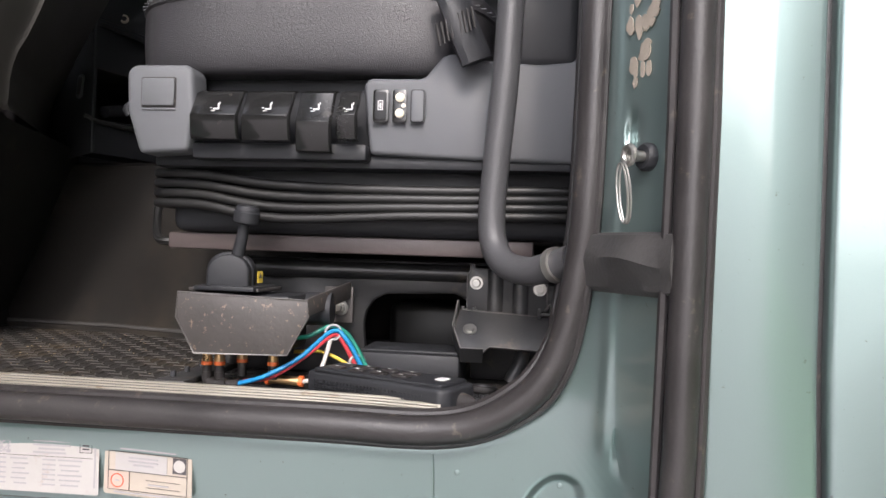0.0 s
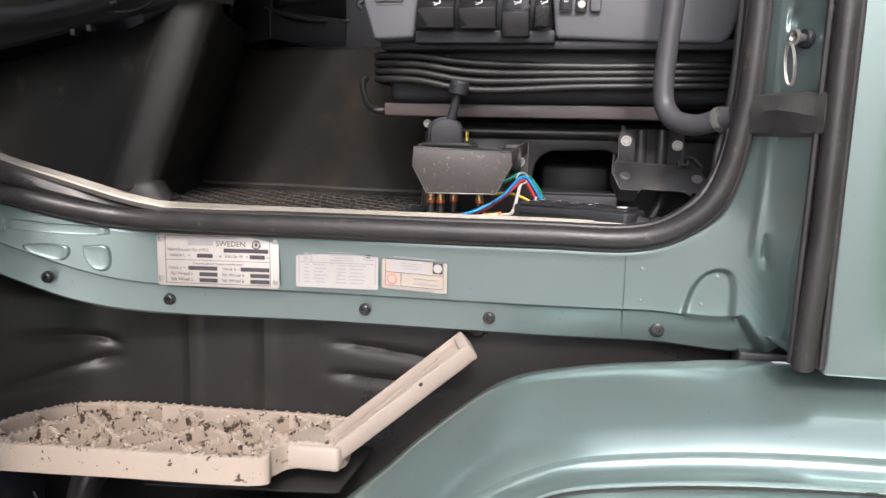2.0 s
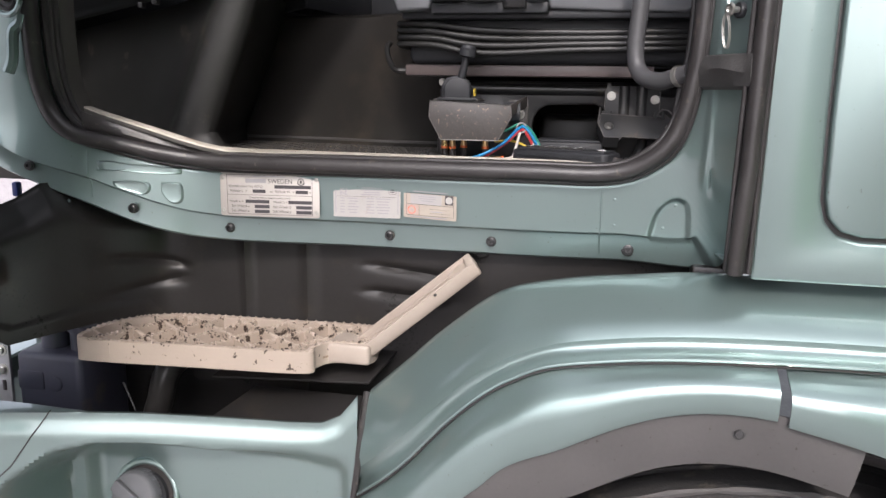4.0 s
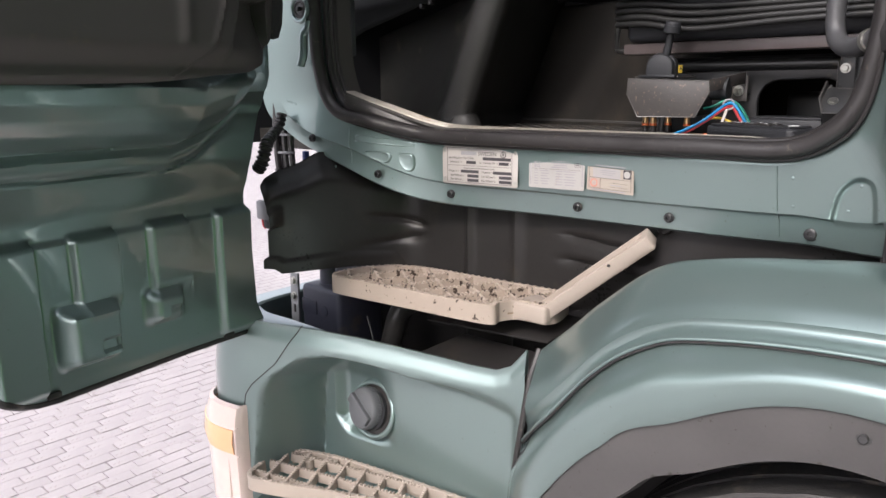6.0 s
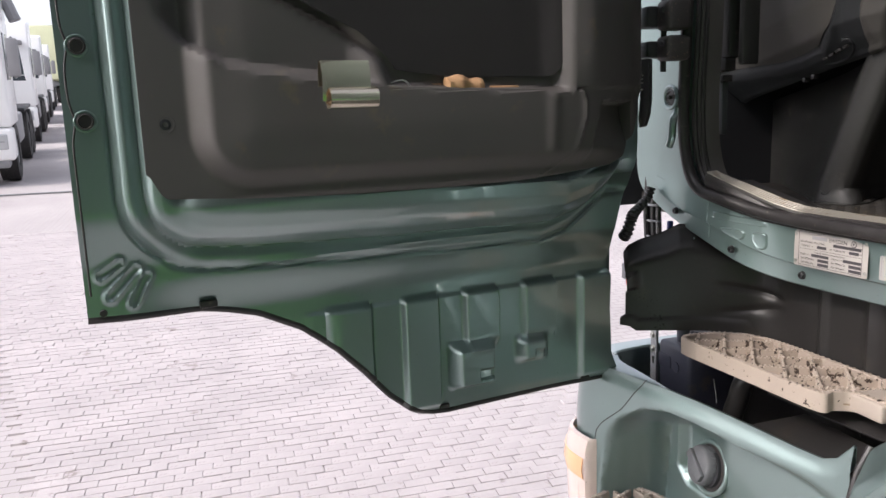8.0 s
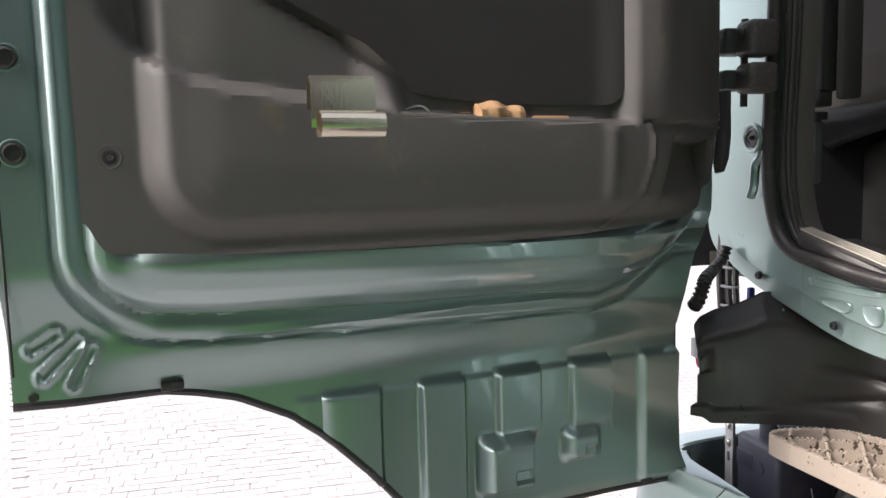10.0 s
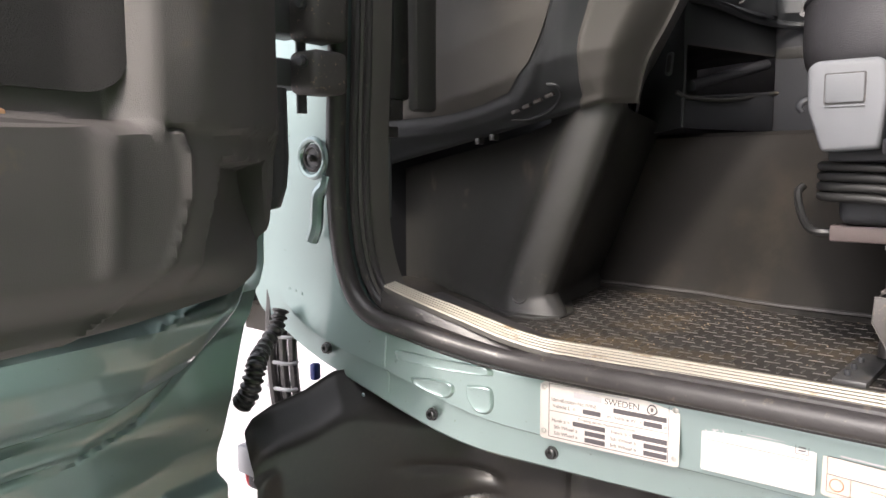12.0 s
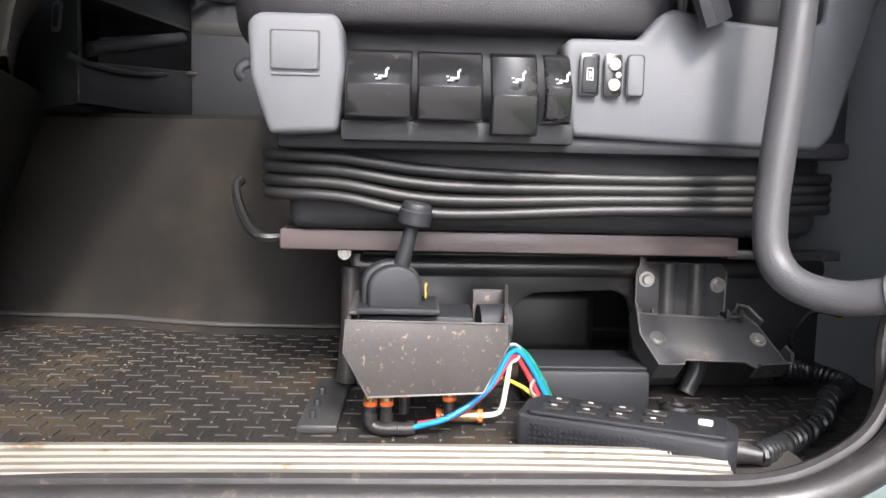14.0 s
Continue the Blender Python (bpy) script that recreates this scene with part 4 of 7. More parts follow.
m = frame_of(cap_c + ax * 0.0295, V(0.85, 0, -0.5) - ax * ax.dot(V(0.85, 0, -0.5)), ax.cross(V(0.85, 0, -0.5)))
mm = m if (m.to_3x3() @ V(0, 0, 1)).dot(ax) > 0 else m @ Matrix.Rotation(math.pi, 4, "X")
part("cap_grip", prism(rounded(0.069, 0.019, 0.003), mm, 0.008, 0.0015), GREY_PLASTIC, cap)
for k in range(40):
    a = 2 * math.pi * k / 40
    rad = side * math.cos(a) + ax.cross(side) * math.sin(a)
    part("cap_rib", tube([cap_c + rad * 0.039 + ax * 0.006, cap_c + rad * 0.039 + ax * 0.022], 0.0012, 5), GREY_PLASTIC, cap)
# turn signal at the corner
lrows = []
for z, off in ((0.988, 0.002), (0.984, 0.010), (0.965, 0.016), (0.94, 0.019), (0.90, 0.018), (0.80, 0.014), (0.70, 0.010), (0.60, 0.006)):
    lrows.append([V(*(LINE[i] - LINE_N[i] * (off + 0.010) * ease(0, 4, i - SPLIT) - LINE_N[i] * 0.006), z - 0.0006 * max(0, i - SPLIT - 25) * (1 if z > 0.95 else 0)) for i in range(SPLIT + 1, SPLIT + 78)])
lamp = part("turn_signal", thicken(grid(lrows), 0.003), LENS, bumper, "clear and amber turn signal lens")
arows = [[V(*(LINE[i] - LINE_N[i] * off), z) for i in range(SPLIT + 5, SPLIT + 74)] for z, off in ((0.947, 0.028), (0.944, 0.036), (0.92, 0.040), (0.897, 0.036), (0.893, 0.028))]
part("amber_lens", thicken(grid(arows), 0.002), AMBER, lamp)
for z in (0.948, 0.892):
    part("lens_rib", tube([V(*(LINE[i] - LINE_N[i] * 0.032), z) for i in range(SPLIT + 3, SPLIT + 74)], 0.0016, 6), LENS, lamp)
part("lens_rib", tube([V(*(LINE[SPLIT + 10] - LINE_N[SPLIT + 10] * 0.032), z) for z in (0.95, 0.9, 0.83, 0.7)], 0.0016, 6), LENS, lamp)
part("inner_wing", box((-0.84, 0.07, 0.5), (0.3, 0.08, 1.36)), SPLASH, bumper)

# ---- splash guard behind the steps ----
guard = thing("splash_guard", (-0.3, 0.04, 1.1), "dark dusty moulded plastic splash guard with shallow ribs", "splash guard")
GL = curve([(0.34, 0.03, 0), (0.1, 0.035, 0), (-0.1, 0.04, 0), (-0.33, 0.046, 0), (-0.45, 0.042, 0), (-0.535, 0.022, 0), (-0.583, -0.035, 0), (-0.610, -0.095, 0), (-0.630, -0.150, 0), (-0.645, -0.195, 0), (-0.656, -0.230, 0)], 170)
rows = []
NJ = 64
for j in range(NJ + 1):
    v = j / NJ
    row = []
    for i, p in enumerate(GL):
        ztop = lerp(p.x, [-0.5, -0.4, 0.3], [1.395, 1.37, 1.362]) if p.x > -0.5 else lerp(p.y, [-0.23, -0.222, -0.20, -0.16, -0.125, -0.10, -0.06, 0.01], [1.386, 1.398, 1.410, 1.422, 1.440, 1.440, 1.422, 1.395])
        zbot = lerp(p.x, [-0.656, -0.650, -0.646, -0.56, -0.5, 0.34], [1.240, 1.236, 1.226, 1.222, 1.10, 1.08])
        z = ztop + (zbot - ztop) * v
        dy = 0.0
        for cz, x0, x1, sl in ((1.318, -0.59, -0.51, -0.25), (1.262, -0.59, -0.51, 0.2), (1.315, -0.20, -0.05, -0.1), (1.272, -0.20, -0.07, -0.05)):
            cz2 = cz + sl * (p.x - x0)
            dy += 0.009 * math.exp(-((z - cz2) / 0.007) ** 2) * ease(x0 - 0.02, x0 + 0.02, p.x) * ease(x1 + 0.02, x1 - 0.02, p.x)
        for cx in (-0.405, -0.297):
            dy -= 0.008 * math.exp(-((p.x - cx) / 0.007) ** 2)
        dy += 0.003 * noise.noise(V(p.x * 9, z * 9, 0))
        # shoulder under the rim and flared foot of the bulge
        front = ease(-0.50, -0.60, p.x)
        fall = ease(0.27, 0.0, v) ** 1.5
        dy += front * (0.020 * fall - 0.012 * ease(0.86, 0.90, v))
        px = p.x - 0.040 * front * fall + 0.006 * ease(0.55, 0.5, v) * ease(0.30, 0.36, v) * ease(-0.645, -0.656, p.x)
        row.append(V(px, p.y + dy, z))
    rows.append(row)
part("guard_sheet", thicken(grid(rows), 0.003), SPLASH, guard)
part("moulding_line", tube([V(rows[34][i].x, rows[34][i].y - 0.0005, rows[34][i].z) for i in range(126, 162)], 0.0008, 5), SPLASH, guard)
part("guard_stud", lathe([(0, 0.014), (0.004, 0.012), (0.006, 0.006)], (-0.018, 0.030, 1.352), (0, -1, 0.2), 16), SPLASH, guard)

# ---- parts in the bumper cavity ----
tank = thing("washer_tank", (-0.69, -0.06, 1.08), "blue-black plastic washer tank behind the bumper rim", "tank")
tank_body = part("tank_body", box((-0.735, -0.10, 0.95), (-0.62, 0.02, 1.172), 0.010, seg=3), TANK, tank)
for x, r, h in ((-0.695, 0.021, 0.03), (-0.645, 0.019, 0.03)):
    part("tank_neck", lathe([(0, r), (h, r), (h, r * 1.15), (h + 0.008, r * 1.15)], (x, -0.055, 1.172), (0, 0, 1), 24), TANK, tank)
part("round_boss", lathe([(0, 0.012), (0.002, 0.012), (0.0025, 0.010)], (-0.665, -0.1, 1.125), (0, -1, 0), 20), TANK, tank)
part("face_panel", prism(rounded(0.045, 0.03, 0.003), frame_of((-0.708, -0.1, 1.128), (1, 0, 0), (0, 0, 1)), 0.002, 0.0006), TANK, tank)
strap = thing("tank_bracket", (-0.77, -0.08, 1.08), "grey steel bracket strip with bolts beside the tank", "bracket")
part("strip", box((-0.772, -0.098, 1.0), (-0.748, -0.092, 1.188), 0.001), GREY_TRIM, strap)
for z in (1.172, 1.140):
    bolt((-0.760, -0.098, z), (0, -1, 0), 0.006, ZINC, strap)
part("slot", box((-0.763, -0.1, 1.105), (-0.757, -0.097, 1.122), 0.001), RUBBER, strap)
hose = thing("coolant_hose", (-0.51, -0.06, 0.9), "thick dark grey hose behind the bumper rim", "hose")
part("hose_body", tube(curve([(-0.525, -0.07, 0.9), (-0.52, -0.065, 1.05), (-0.510, -0.06, 1.10), (-0.500, -0.05, 1.145), (-0.480, -0.01, 1.172)], 24), 0.02, 16), SPLASH, hose)
part("thin_wire", tube(curve([(-0.56, -0.08, 1.13), (-0.545, -0.085, 1.105), (-0.535, -0.09, 1.09)], 8), 0.0014, 6), DARK_PLASTIC, hose)
plates = thing("cavity_shelf", (-0.3, -0.03, 1.1), "dusty dark plastic shelf plates behind the rim", "shelf")
for z, y0, y1, x0 in ((1.165, -0.07, 0.04, -0.415), (1.130, -0.13, -0.03, -0.40)):
    part("shelf_plate", prism([(x0, y0), (-0.17, y0 + 0.02), (-0.15, y1), (x0 + 0.04, y1)], Matrix.Translation((0, 0, z)) @ Matrix.Rotation(0.25, 4, "X"), 0.004, 0.001), SPLASH, plates)

# ---- steps ----
def grating(name, at, label, outline, z0, z1, mat_rim, mat_bar, angles, gap, phase):
    ob = thing(name, at, label, "step", group="cab steps")
    pts = [tuple(p)[:2] for p in curve([(x, y, 0) for x, y in outline + outline[:1]], 150)][:-1]
    area = sum(a[0] * b[1] - a[1] * b[0] for a, b in zip(pts, pts[1:] + pts[:1]))
    if area < 0:
        pts = pts[::-1]
    rim = part("rim", loop_wall(pts, 0.009, z0, z1), mat_rim, ob)
    bm = bmesh.new()
    per = 0.0
    for a, b in zip(pts, pts[1:] + pts[:1]):
        per += (Vector(b) - Vector(a)).length
        if per > 0.0062:
            per = 0.0
            d = (Vector(b) - Vector(a)).normalized()
            n = V(-d.y, d.x)
            c = Vector(a) + n * 0.0045
            box((-0.0021, -0.0042, 0), (0.0023, 0.0042, 0.0024), 0.0009, bm, frame_of((c.x, c.y, z1 - 0.0008), (d.x, d.y, 0), (n.x, n.y, 0)), seg=1)
    part("grip_tooth", bm, mat_rim, ob, kind="stuff")
    for ang, ph in zip(angles, phase):
        d = V(math.cos(radians(ang)), math.sin(radians(ang)))
        n = V(-d.y, d.x)
        c = V(sum(p[0] for p in pts) / len(pts), sum(p[1] for p in pts) / len(pts))
        if isinstance(ph, tuple):
            ph = (V(*ph) - c).dot(n) % gap
        for k in range(-14, 15):
            o = c + n * (k * gap + ph)
            for a, b in spans(pts, o, d):
                if b - a < 0.02:
                    continue
                m = frame_of((o.x, o.y, 0), (d.x, d.y, 0), (n.x, n.y, 0))
                bm = box((a + 0.004, -0.0027, z0 + 0.006), (b - 0.004, 0.0027, z1 - 0.003), 0.0008, m=m, seg=1)
                q = a + 0.008
                while q < b - 0.008:
                    box((q - 0.002, -0.0029, z1 - 0.004), (q + 0.002, 0.0029, z1), 0.0008, bm, m, seg=1)
                    q += 0.0075
                part("grate_bar", bm, mat_bar, ob)
    return ob


UP = [(-0.603, -0.105), (-0.592, -0.05), (-0.55, -0.002), (-0.48, 0.02), (-0.35, 0.028), (-0.20, 0.034), (-0.17, 0.0), (-0.168, -0.05), (-0.222, -0.060), (-0.238, -0.085), (-0.250, -0.113), (-0.41, -0.128), (-0.565, -0.141), (-0.595, -0.132)]
step = grating("upper_step", (-0.4, -0.05, 1.185), "chipped beige grating step with a slanting side arm", UP, 1.186, 1.219, STEP_PAINT, STEP_BAR, (-36.4, 62), 0.050, ((-0.426, 0.030), (-0.455, -0.121)))
part("tread_floor", prism([(x * 0.985 - 0.006, y * 0.96 - 0.002) for x, y in UP], Matrix.Translation((0, 0, 1.196)), 0.003), STEP_FLOOR_SHADED, step)
a, b = V(-0.192, -0.052, 1.202), V(-0.018, -0.012, 1.346)
m = frame_of(a, b - a, V(0, 1, 0) - (b - a).normalized() * (b - a).normalized().y)
m = m @ Matrix.Translation((0, 0.004, -0.005)) @ Matrix.Rotation(radians(24), 4, 'X') @ Matrix.Diagonal((0.97, 0.80, 0.72, 1))
ln = (b - a).length
arm = box((0, -0.014, -0.018), (ln, 0.032, -0.012), 0.002, m=m, seg=2)
box((0, -0.014, -0.018), (ln, -0.009, 0.014), 0.002, arm, m)
box((0, 0.027, -0.018), (ln, 0.032, 0.014), 0.002, arm, m)
box((ln - 0.012, -0.013, -0.017), (ln + 0.001, 0.031, 0.0135), 0.003, arm, m)
box((ln - 0.045, -0.010, -0.014), (ln - 0.008, 0.029, 0.006), 0.003, arm, m)
for q in range(1, 6):
    box((-0.026, -0.0012, -0.014), (0.026, 0.0012, 0.009), 0.0006, arm, m @ pose(ln * (q - 0.4) / 6.4, 0.009, 0, 0, 0, radians(52 if q % 2 else -52)), seg=1)
part("arm", arm, STEP_CLEAN, step, "beige slanting support arm")
part("arm_foot", box((-0.232, -0.064, 1.187), (-0.165, 0.0, 1.217), 0.005, seg=3), STEP_CLEAN, step)
for k in (0.155,):
    part("arm_screw", lathe([(0, 0.0028), (0.001, 0.0024)], m @ V(k, -0.0138, 0.008), m.to_3x3() @ V(0, -1, 0), 10), RUBBER, step)
LOW = [(-0.655, -0.285), (-0.668, -0.245), (-0.650, -0.20), (-0.60, -0.172), (-0.50, -0.150), (-0.25, -0.118), (-0.195, -0.122), (-0.19, -0.16), (-0.28, -0.19), (-0.45, -0.25), (-0.60, -0.315), (-0.64, -0.315)]
low = grating("lower_step", (-0.4, -0.2, 0.845), "beige plastic grating step set into the bumper recess", LOW, 0.846, 0.872, STEP_CLEAN, STEP_CLEAN, (14, -62), 0.042, (0.0, 0.01))
for x, y in ((-0.600, -0.205), (-0.56, -0.18)):
    part("screw_boss", lathe([(0, 0.010), (0.020, 0.010), (0.020, 0.004), (0.012, 0.004)], (x, y, 0.85), (0, 0, 1), 18), STEP_CLEAN, low)
part("tray_floor", prism(LOW, Matrix.Translation((0, 0, 0.80)), 0.004), TEAL, bumper)

# ---- open door ----
DA = radians(9)
DOOR_O = V(-0.72, -0.20, 0)
DS, DN = V(math.sin(DA), -math.cos(DA), 0), V(math.cos(DA), math.sin(DA), 0)


def on_door(s, n, z):
    return DOOR_O + DS * s + DN * n + V(0, 0, z)


door = thing("cab_door", on_door(0, 0, 1.13), "open teal truck door with dark grey-brown inner trim", "vehicle door")
ZB_S = [0.0, 0.035, 0.10, 0.18, 0.30, 0.42, 0.452, 0.475, 0.50, 0.525, 0.58, 0.628, 0.688, 0.765, 0.82, 0.865, 1.05]
ZB_Z = [1.145, 1.128, 1.129, 1.130, 1.128, 1.126, 1.129, 1.137, 1.155, 1.178, 1.240, 1.287, 1.331, 1.367, 1.381, 1.389, 1.397]


def corner_depth(s, z, sc, zc, r):
    """How far a place lies inside the rounded corner s < sc, z > zc."""
    dx, dz = sc - s, z - zc
    return r - math.hypot(r - dx, r - dz) if dx < r and dz < r else min(dx, dz)


def segment_gap(s, z, a, b):
    p, q, t = V(*a), V(*b), V(s, z)
    k = min(1, max(0, (t - p).dot(q - p) / (q - p).length_squared))
    return (t - p - (q - p) * k).length


CORNER_RIBS = (((1.018, 1.462), (0.992, 1.480)), ((1.008, 1.428), (0.968, 1.468)), ((0.976, 1.416), (0.954, 1.456)))


def door_n(s, z):
    D = corner_depth(s, z, 0.950, lerp(s, [0.091, 0.132, 0.187, 0.248, 0.388, 0.61, 0.792, 0.943], [1.556, 1.529, 1.492, 1.475, 1.478, 1.481, 1.487, 1.499]), 0.085)
    side = ease(1.46, 1.56, z) * ease(0.86, 0.95, s)
    flat = 0.062 + 0.034 * side
    if D > 0:
        n = lerp(D, [0.0, 0.003, 0.010, 0.022, 0.040, 0.060, 0.085, 0.12], [0.074, 0.094, 0.110, 0.131, 0.151, 0.163, 0.168, 0.105])
        n = n + 0.045 * side * ease(0.05, 0.0, D) - 0.06 * ease(1.56, 1.62, z) * ease(0.03, 0.055, D)
    else:
        n = flat + (0.008 + 0.020 * side) * (ease(-0.036, -0.026, D) * (0.75 + 0.25 * math.exp(-((D + 0.018) / 0.008) ** 2)))
        n -= 0.004 * math.exp(-((D + 0.0385) / 0.0025) ** 2)
        n = n - 0.024 * ease(1.45, 1.375, z) * ease(1.0, 0.86, s)
    n = 0.045 + (n - 0.045) * (ease(-0.03, 0.16, s) if z > 1.40 else 1.0)
    n += 0.003 * math.exp(-((z - lerp(s, [0.29, 0.46, 0.67, 0.85], [1.462, 1.465, 1.458, 1.455])) / 0.003) ** 2) * ease(0.27, 0.34, s) * ease(0.86, 0.80, s)
    for p, q in CORNER_RIBS:
        if s > 0.92 and z < 1.52:
            n += 0.0045 * math.exp(-((segment_gap(s, z, p, q) - 0.008) / 0.0034) ** 2)
    # stepped upright panels of the lower skin
    low = ease(1.362, 1.350, z) * ease(1.128, 1.15, z)
    if 0.05 < s < 0.70:
        for b, a in ((0.66, 0.591), (0.523, 0.461), (0.399, 0.334), (0.271, 0.204), (0.138, 0.04)):
            low = ease(1.362, 1.350, z) * ease(1.128, 1.15, z) * (ease(1.236, 1.262, z) if a in (0.334, 0.204) else 1.0)
            n += 0.013 * low * ease(b + 0.011, b, s) * ease(a - 0.0015, a + 0.0015, s)
            n -= 0.004 * low * math.exp(-((s - a + 0.003) / 0.0022) ** 2)
        n += 0.004 * ease(1.356, 1.346, z) * ease(1.128, 1.15, z)
    for c, zc2, w, h, deep in ((0.392, 1.212, 0.046, 0.044, 0.034), (0.258, 1.222, 0.034, 0.026, 0.024)):
        n += deep * ease(w + 0.006, w - 0.016, abs(s - c)) ** 0.8 * ease(h + 0.006, h - 0.014, abs(z - zc2))
        n -= 0.5 * deep * ease(0.020, 0.012, abs(s - c + 0.45 * w)) * ease(0.012, 0.006, abs(z - zc2 + 0.4 * h)) * (0.45 + 0.55 * ease(zc2 - h, zc2 + h * 0.6, z))
    return n


def hinge_s(z):
    return lerp(z, [1.128, 1.15, 1.183, 1.28, 1.374, 1.43, 1.482, 1.51, 1.55, 1.62, 3], [0.040, 0.058, 0.071, 0.075, 0.072, 0.066, 0.050, 0.040, 0.018, 0.004, 0.004])


COLS = sorted({k / 110 for k in range(111)} | {(0.925 + 0.0026 * k) / 1.042 for k in range(45)} | {(0.06 + 0.0018 * k) / 1.042 for k in range(306)})
# an even net in s and z, trimmed to the curved lower edge
ZR = [1.124 + 0.004 * k for k in range(56)] + [1.346 + 0.002 * k for k in range(12)] + [1.372 + 0.0035 * k for k in range(60)] + [1.585 + 0.035 * k for k in range(29)] + [TOPZ]
ZR = [z for z in ZR if z <= TOPZ]
bm = bmesh.new()
net, cut = [], []
for z in ZR:
    row, low_row = [], []
    for u in COLS:
        zz = max(z, lerp(0.005 + 1.037 * u, ZB_S, ZB_Z))
        s = hinge_s(zz) + (1.042 - hinge_s(zz)) * u
        row.append(bm.verts.new(on_door(s, door_n(s, zz), zz)))
        low_row.append(zz > z + 1e-6)
    net.append(row)
    cut.append(low_row)
for j in range(len(ZR) - 1):
    for i in range(len(COLS) - 1):
        quad = ((j, i), (j, i + 1), (j + 1, i + 1), (j + 1, i))
        if not (cut[j + 1][i] and cut[j + 1][i + 1]):
            bm.faces.new([net[p][q] for p, q in quad])
base = [max((net[j][i] for j in range(len(ZR)) if cut[j][i]), key=lambda v: 0).co.copy() if cut[0][i] else net[0][i].co.copy() for i in range(len(COLS))]
tail = [r[-1].co.copy() for r, c in zip(net, cut) if not c[-1]]
head_ = [r[0].co.copy() for r, c in zip(net, cut) if not c[0]]
bmesh.ops.remove_doubles(bm, verts=list(bm.verts), dist=0.00002)
bmesh.ops.delete(bm, geom=[v for v in bm.verts if not v.link_faces], context="VERTS")
part("inner_panel", bm, TEAL, door, "teal inner door panel with pressed ribs")
part("outer_skin", grid([[on_door(0.02 + 1.02 * k / 60, -0.02, lerp(0.02 + 1.02 * k / 60, ZB_S, ZB_Z) + 0.004 + (TOPZ - 1.13) * v) for k in range(61)] for v in (0, 1)]), TEAL, door)
part("bottom_fold", grid([[p for p in base], [p - DN * 0.05 + V(0, 0, 0.003) for p in base]]), TEAL, door)
part("rear_fold", grid([tail, [p - DN * 0.12 - DS * 0.003 for p in tail]]), TEAL, door)
part("hinge_fold", grid([head_, [p - DN * 0.06 + DS * 0.003 for p in head_]]), TEAL, door)
part("edge_strip", tube([p - DN * 0.004 - V(0, 0, 0.001) for p in base], 0.0065, 8), RUBBER, door, "black rubber lower door edge")
part("edge_clip", box((-0.014, -0.006, -0.006), (0.014, 0.008, 0.006), 0.003, m=frame_of(on_door(0.865, 0.045, 1.395), DS, DN)), RUBBER, door)
part("drain_plug", lathe([(0, 0.006), (0.003, 0.005)], on_door(1.02, 0.064, 1.405), DN, 14), RUBBER, door)
for s, z in ((0.452, 1.135), (0.13, 1.135)):
    part("edge_clip", box((-0.010, -0.004, -0.003), (0.010, 0.004, 0.006), 0.002, m=frame_of(on_door(s, 0.043, z), DS, DN)), RUBBER, door)
for z in (1.793, 1.690):
    part("door_plug", lathe([(0, 0.0115), (0.003, 0.0115), (0.004, 0.009), (0.002, 0.008), (0.002, 0.002)], on_door(1.015, 0.101, z), DN, 24), RUBBER, door, "dark rubber plug")
    part("plug_ring", tube([on_door(1.015 + 0.0140 * math.cos(a), 0.1005, z + 0.0140 * math.sin(a)) for a in np.linspace(0, 2 * math.pi, 25)[:-1]], 0.002, 6, close=True), TEAL, door)
part("edge_bead", tube([on_door(1.034 - 0.006 * math.exp(-((z - 1.793) / 0.02) ** 2) - 0.006 * math.exp(-((z - 1.69) / 0.02) ** 2), 0.1, z) for z in np.linspace(1.44, 2.4, 120)], 0.0016, 6), RUBBER, door)


def lip_z(s):
    return lerp(s, [0.0, 0.315, 0.49, 0.61, 0.713, 0.79, 0.834, 0.875, 0.95], [1.708, 1.7155, 1.7205, 1.7265, 1.742, 1.751, 1.759, 1.783, 1.85])


def pocket_edge(z):
    return lerp(z, [1.73, 1.76, 1.78, 1.806, 1.833, 1.869, 1.90], [0.60, 0.613, 0.631, 0.662, 0.718, 0.79, 0.86])


def arc_s(z):
    """The curved crease where the arm rest ends towards the hinges."""
    return lerp(z, [1.56, 1.575, 1.588, 1.623, 1.67, 1.70, 1.712, 1.72], [0.345, 0.318, 0.292, 0.261, 0.2475, 0.2475, 0.254, 0.285])


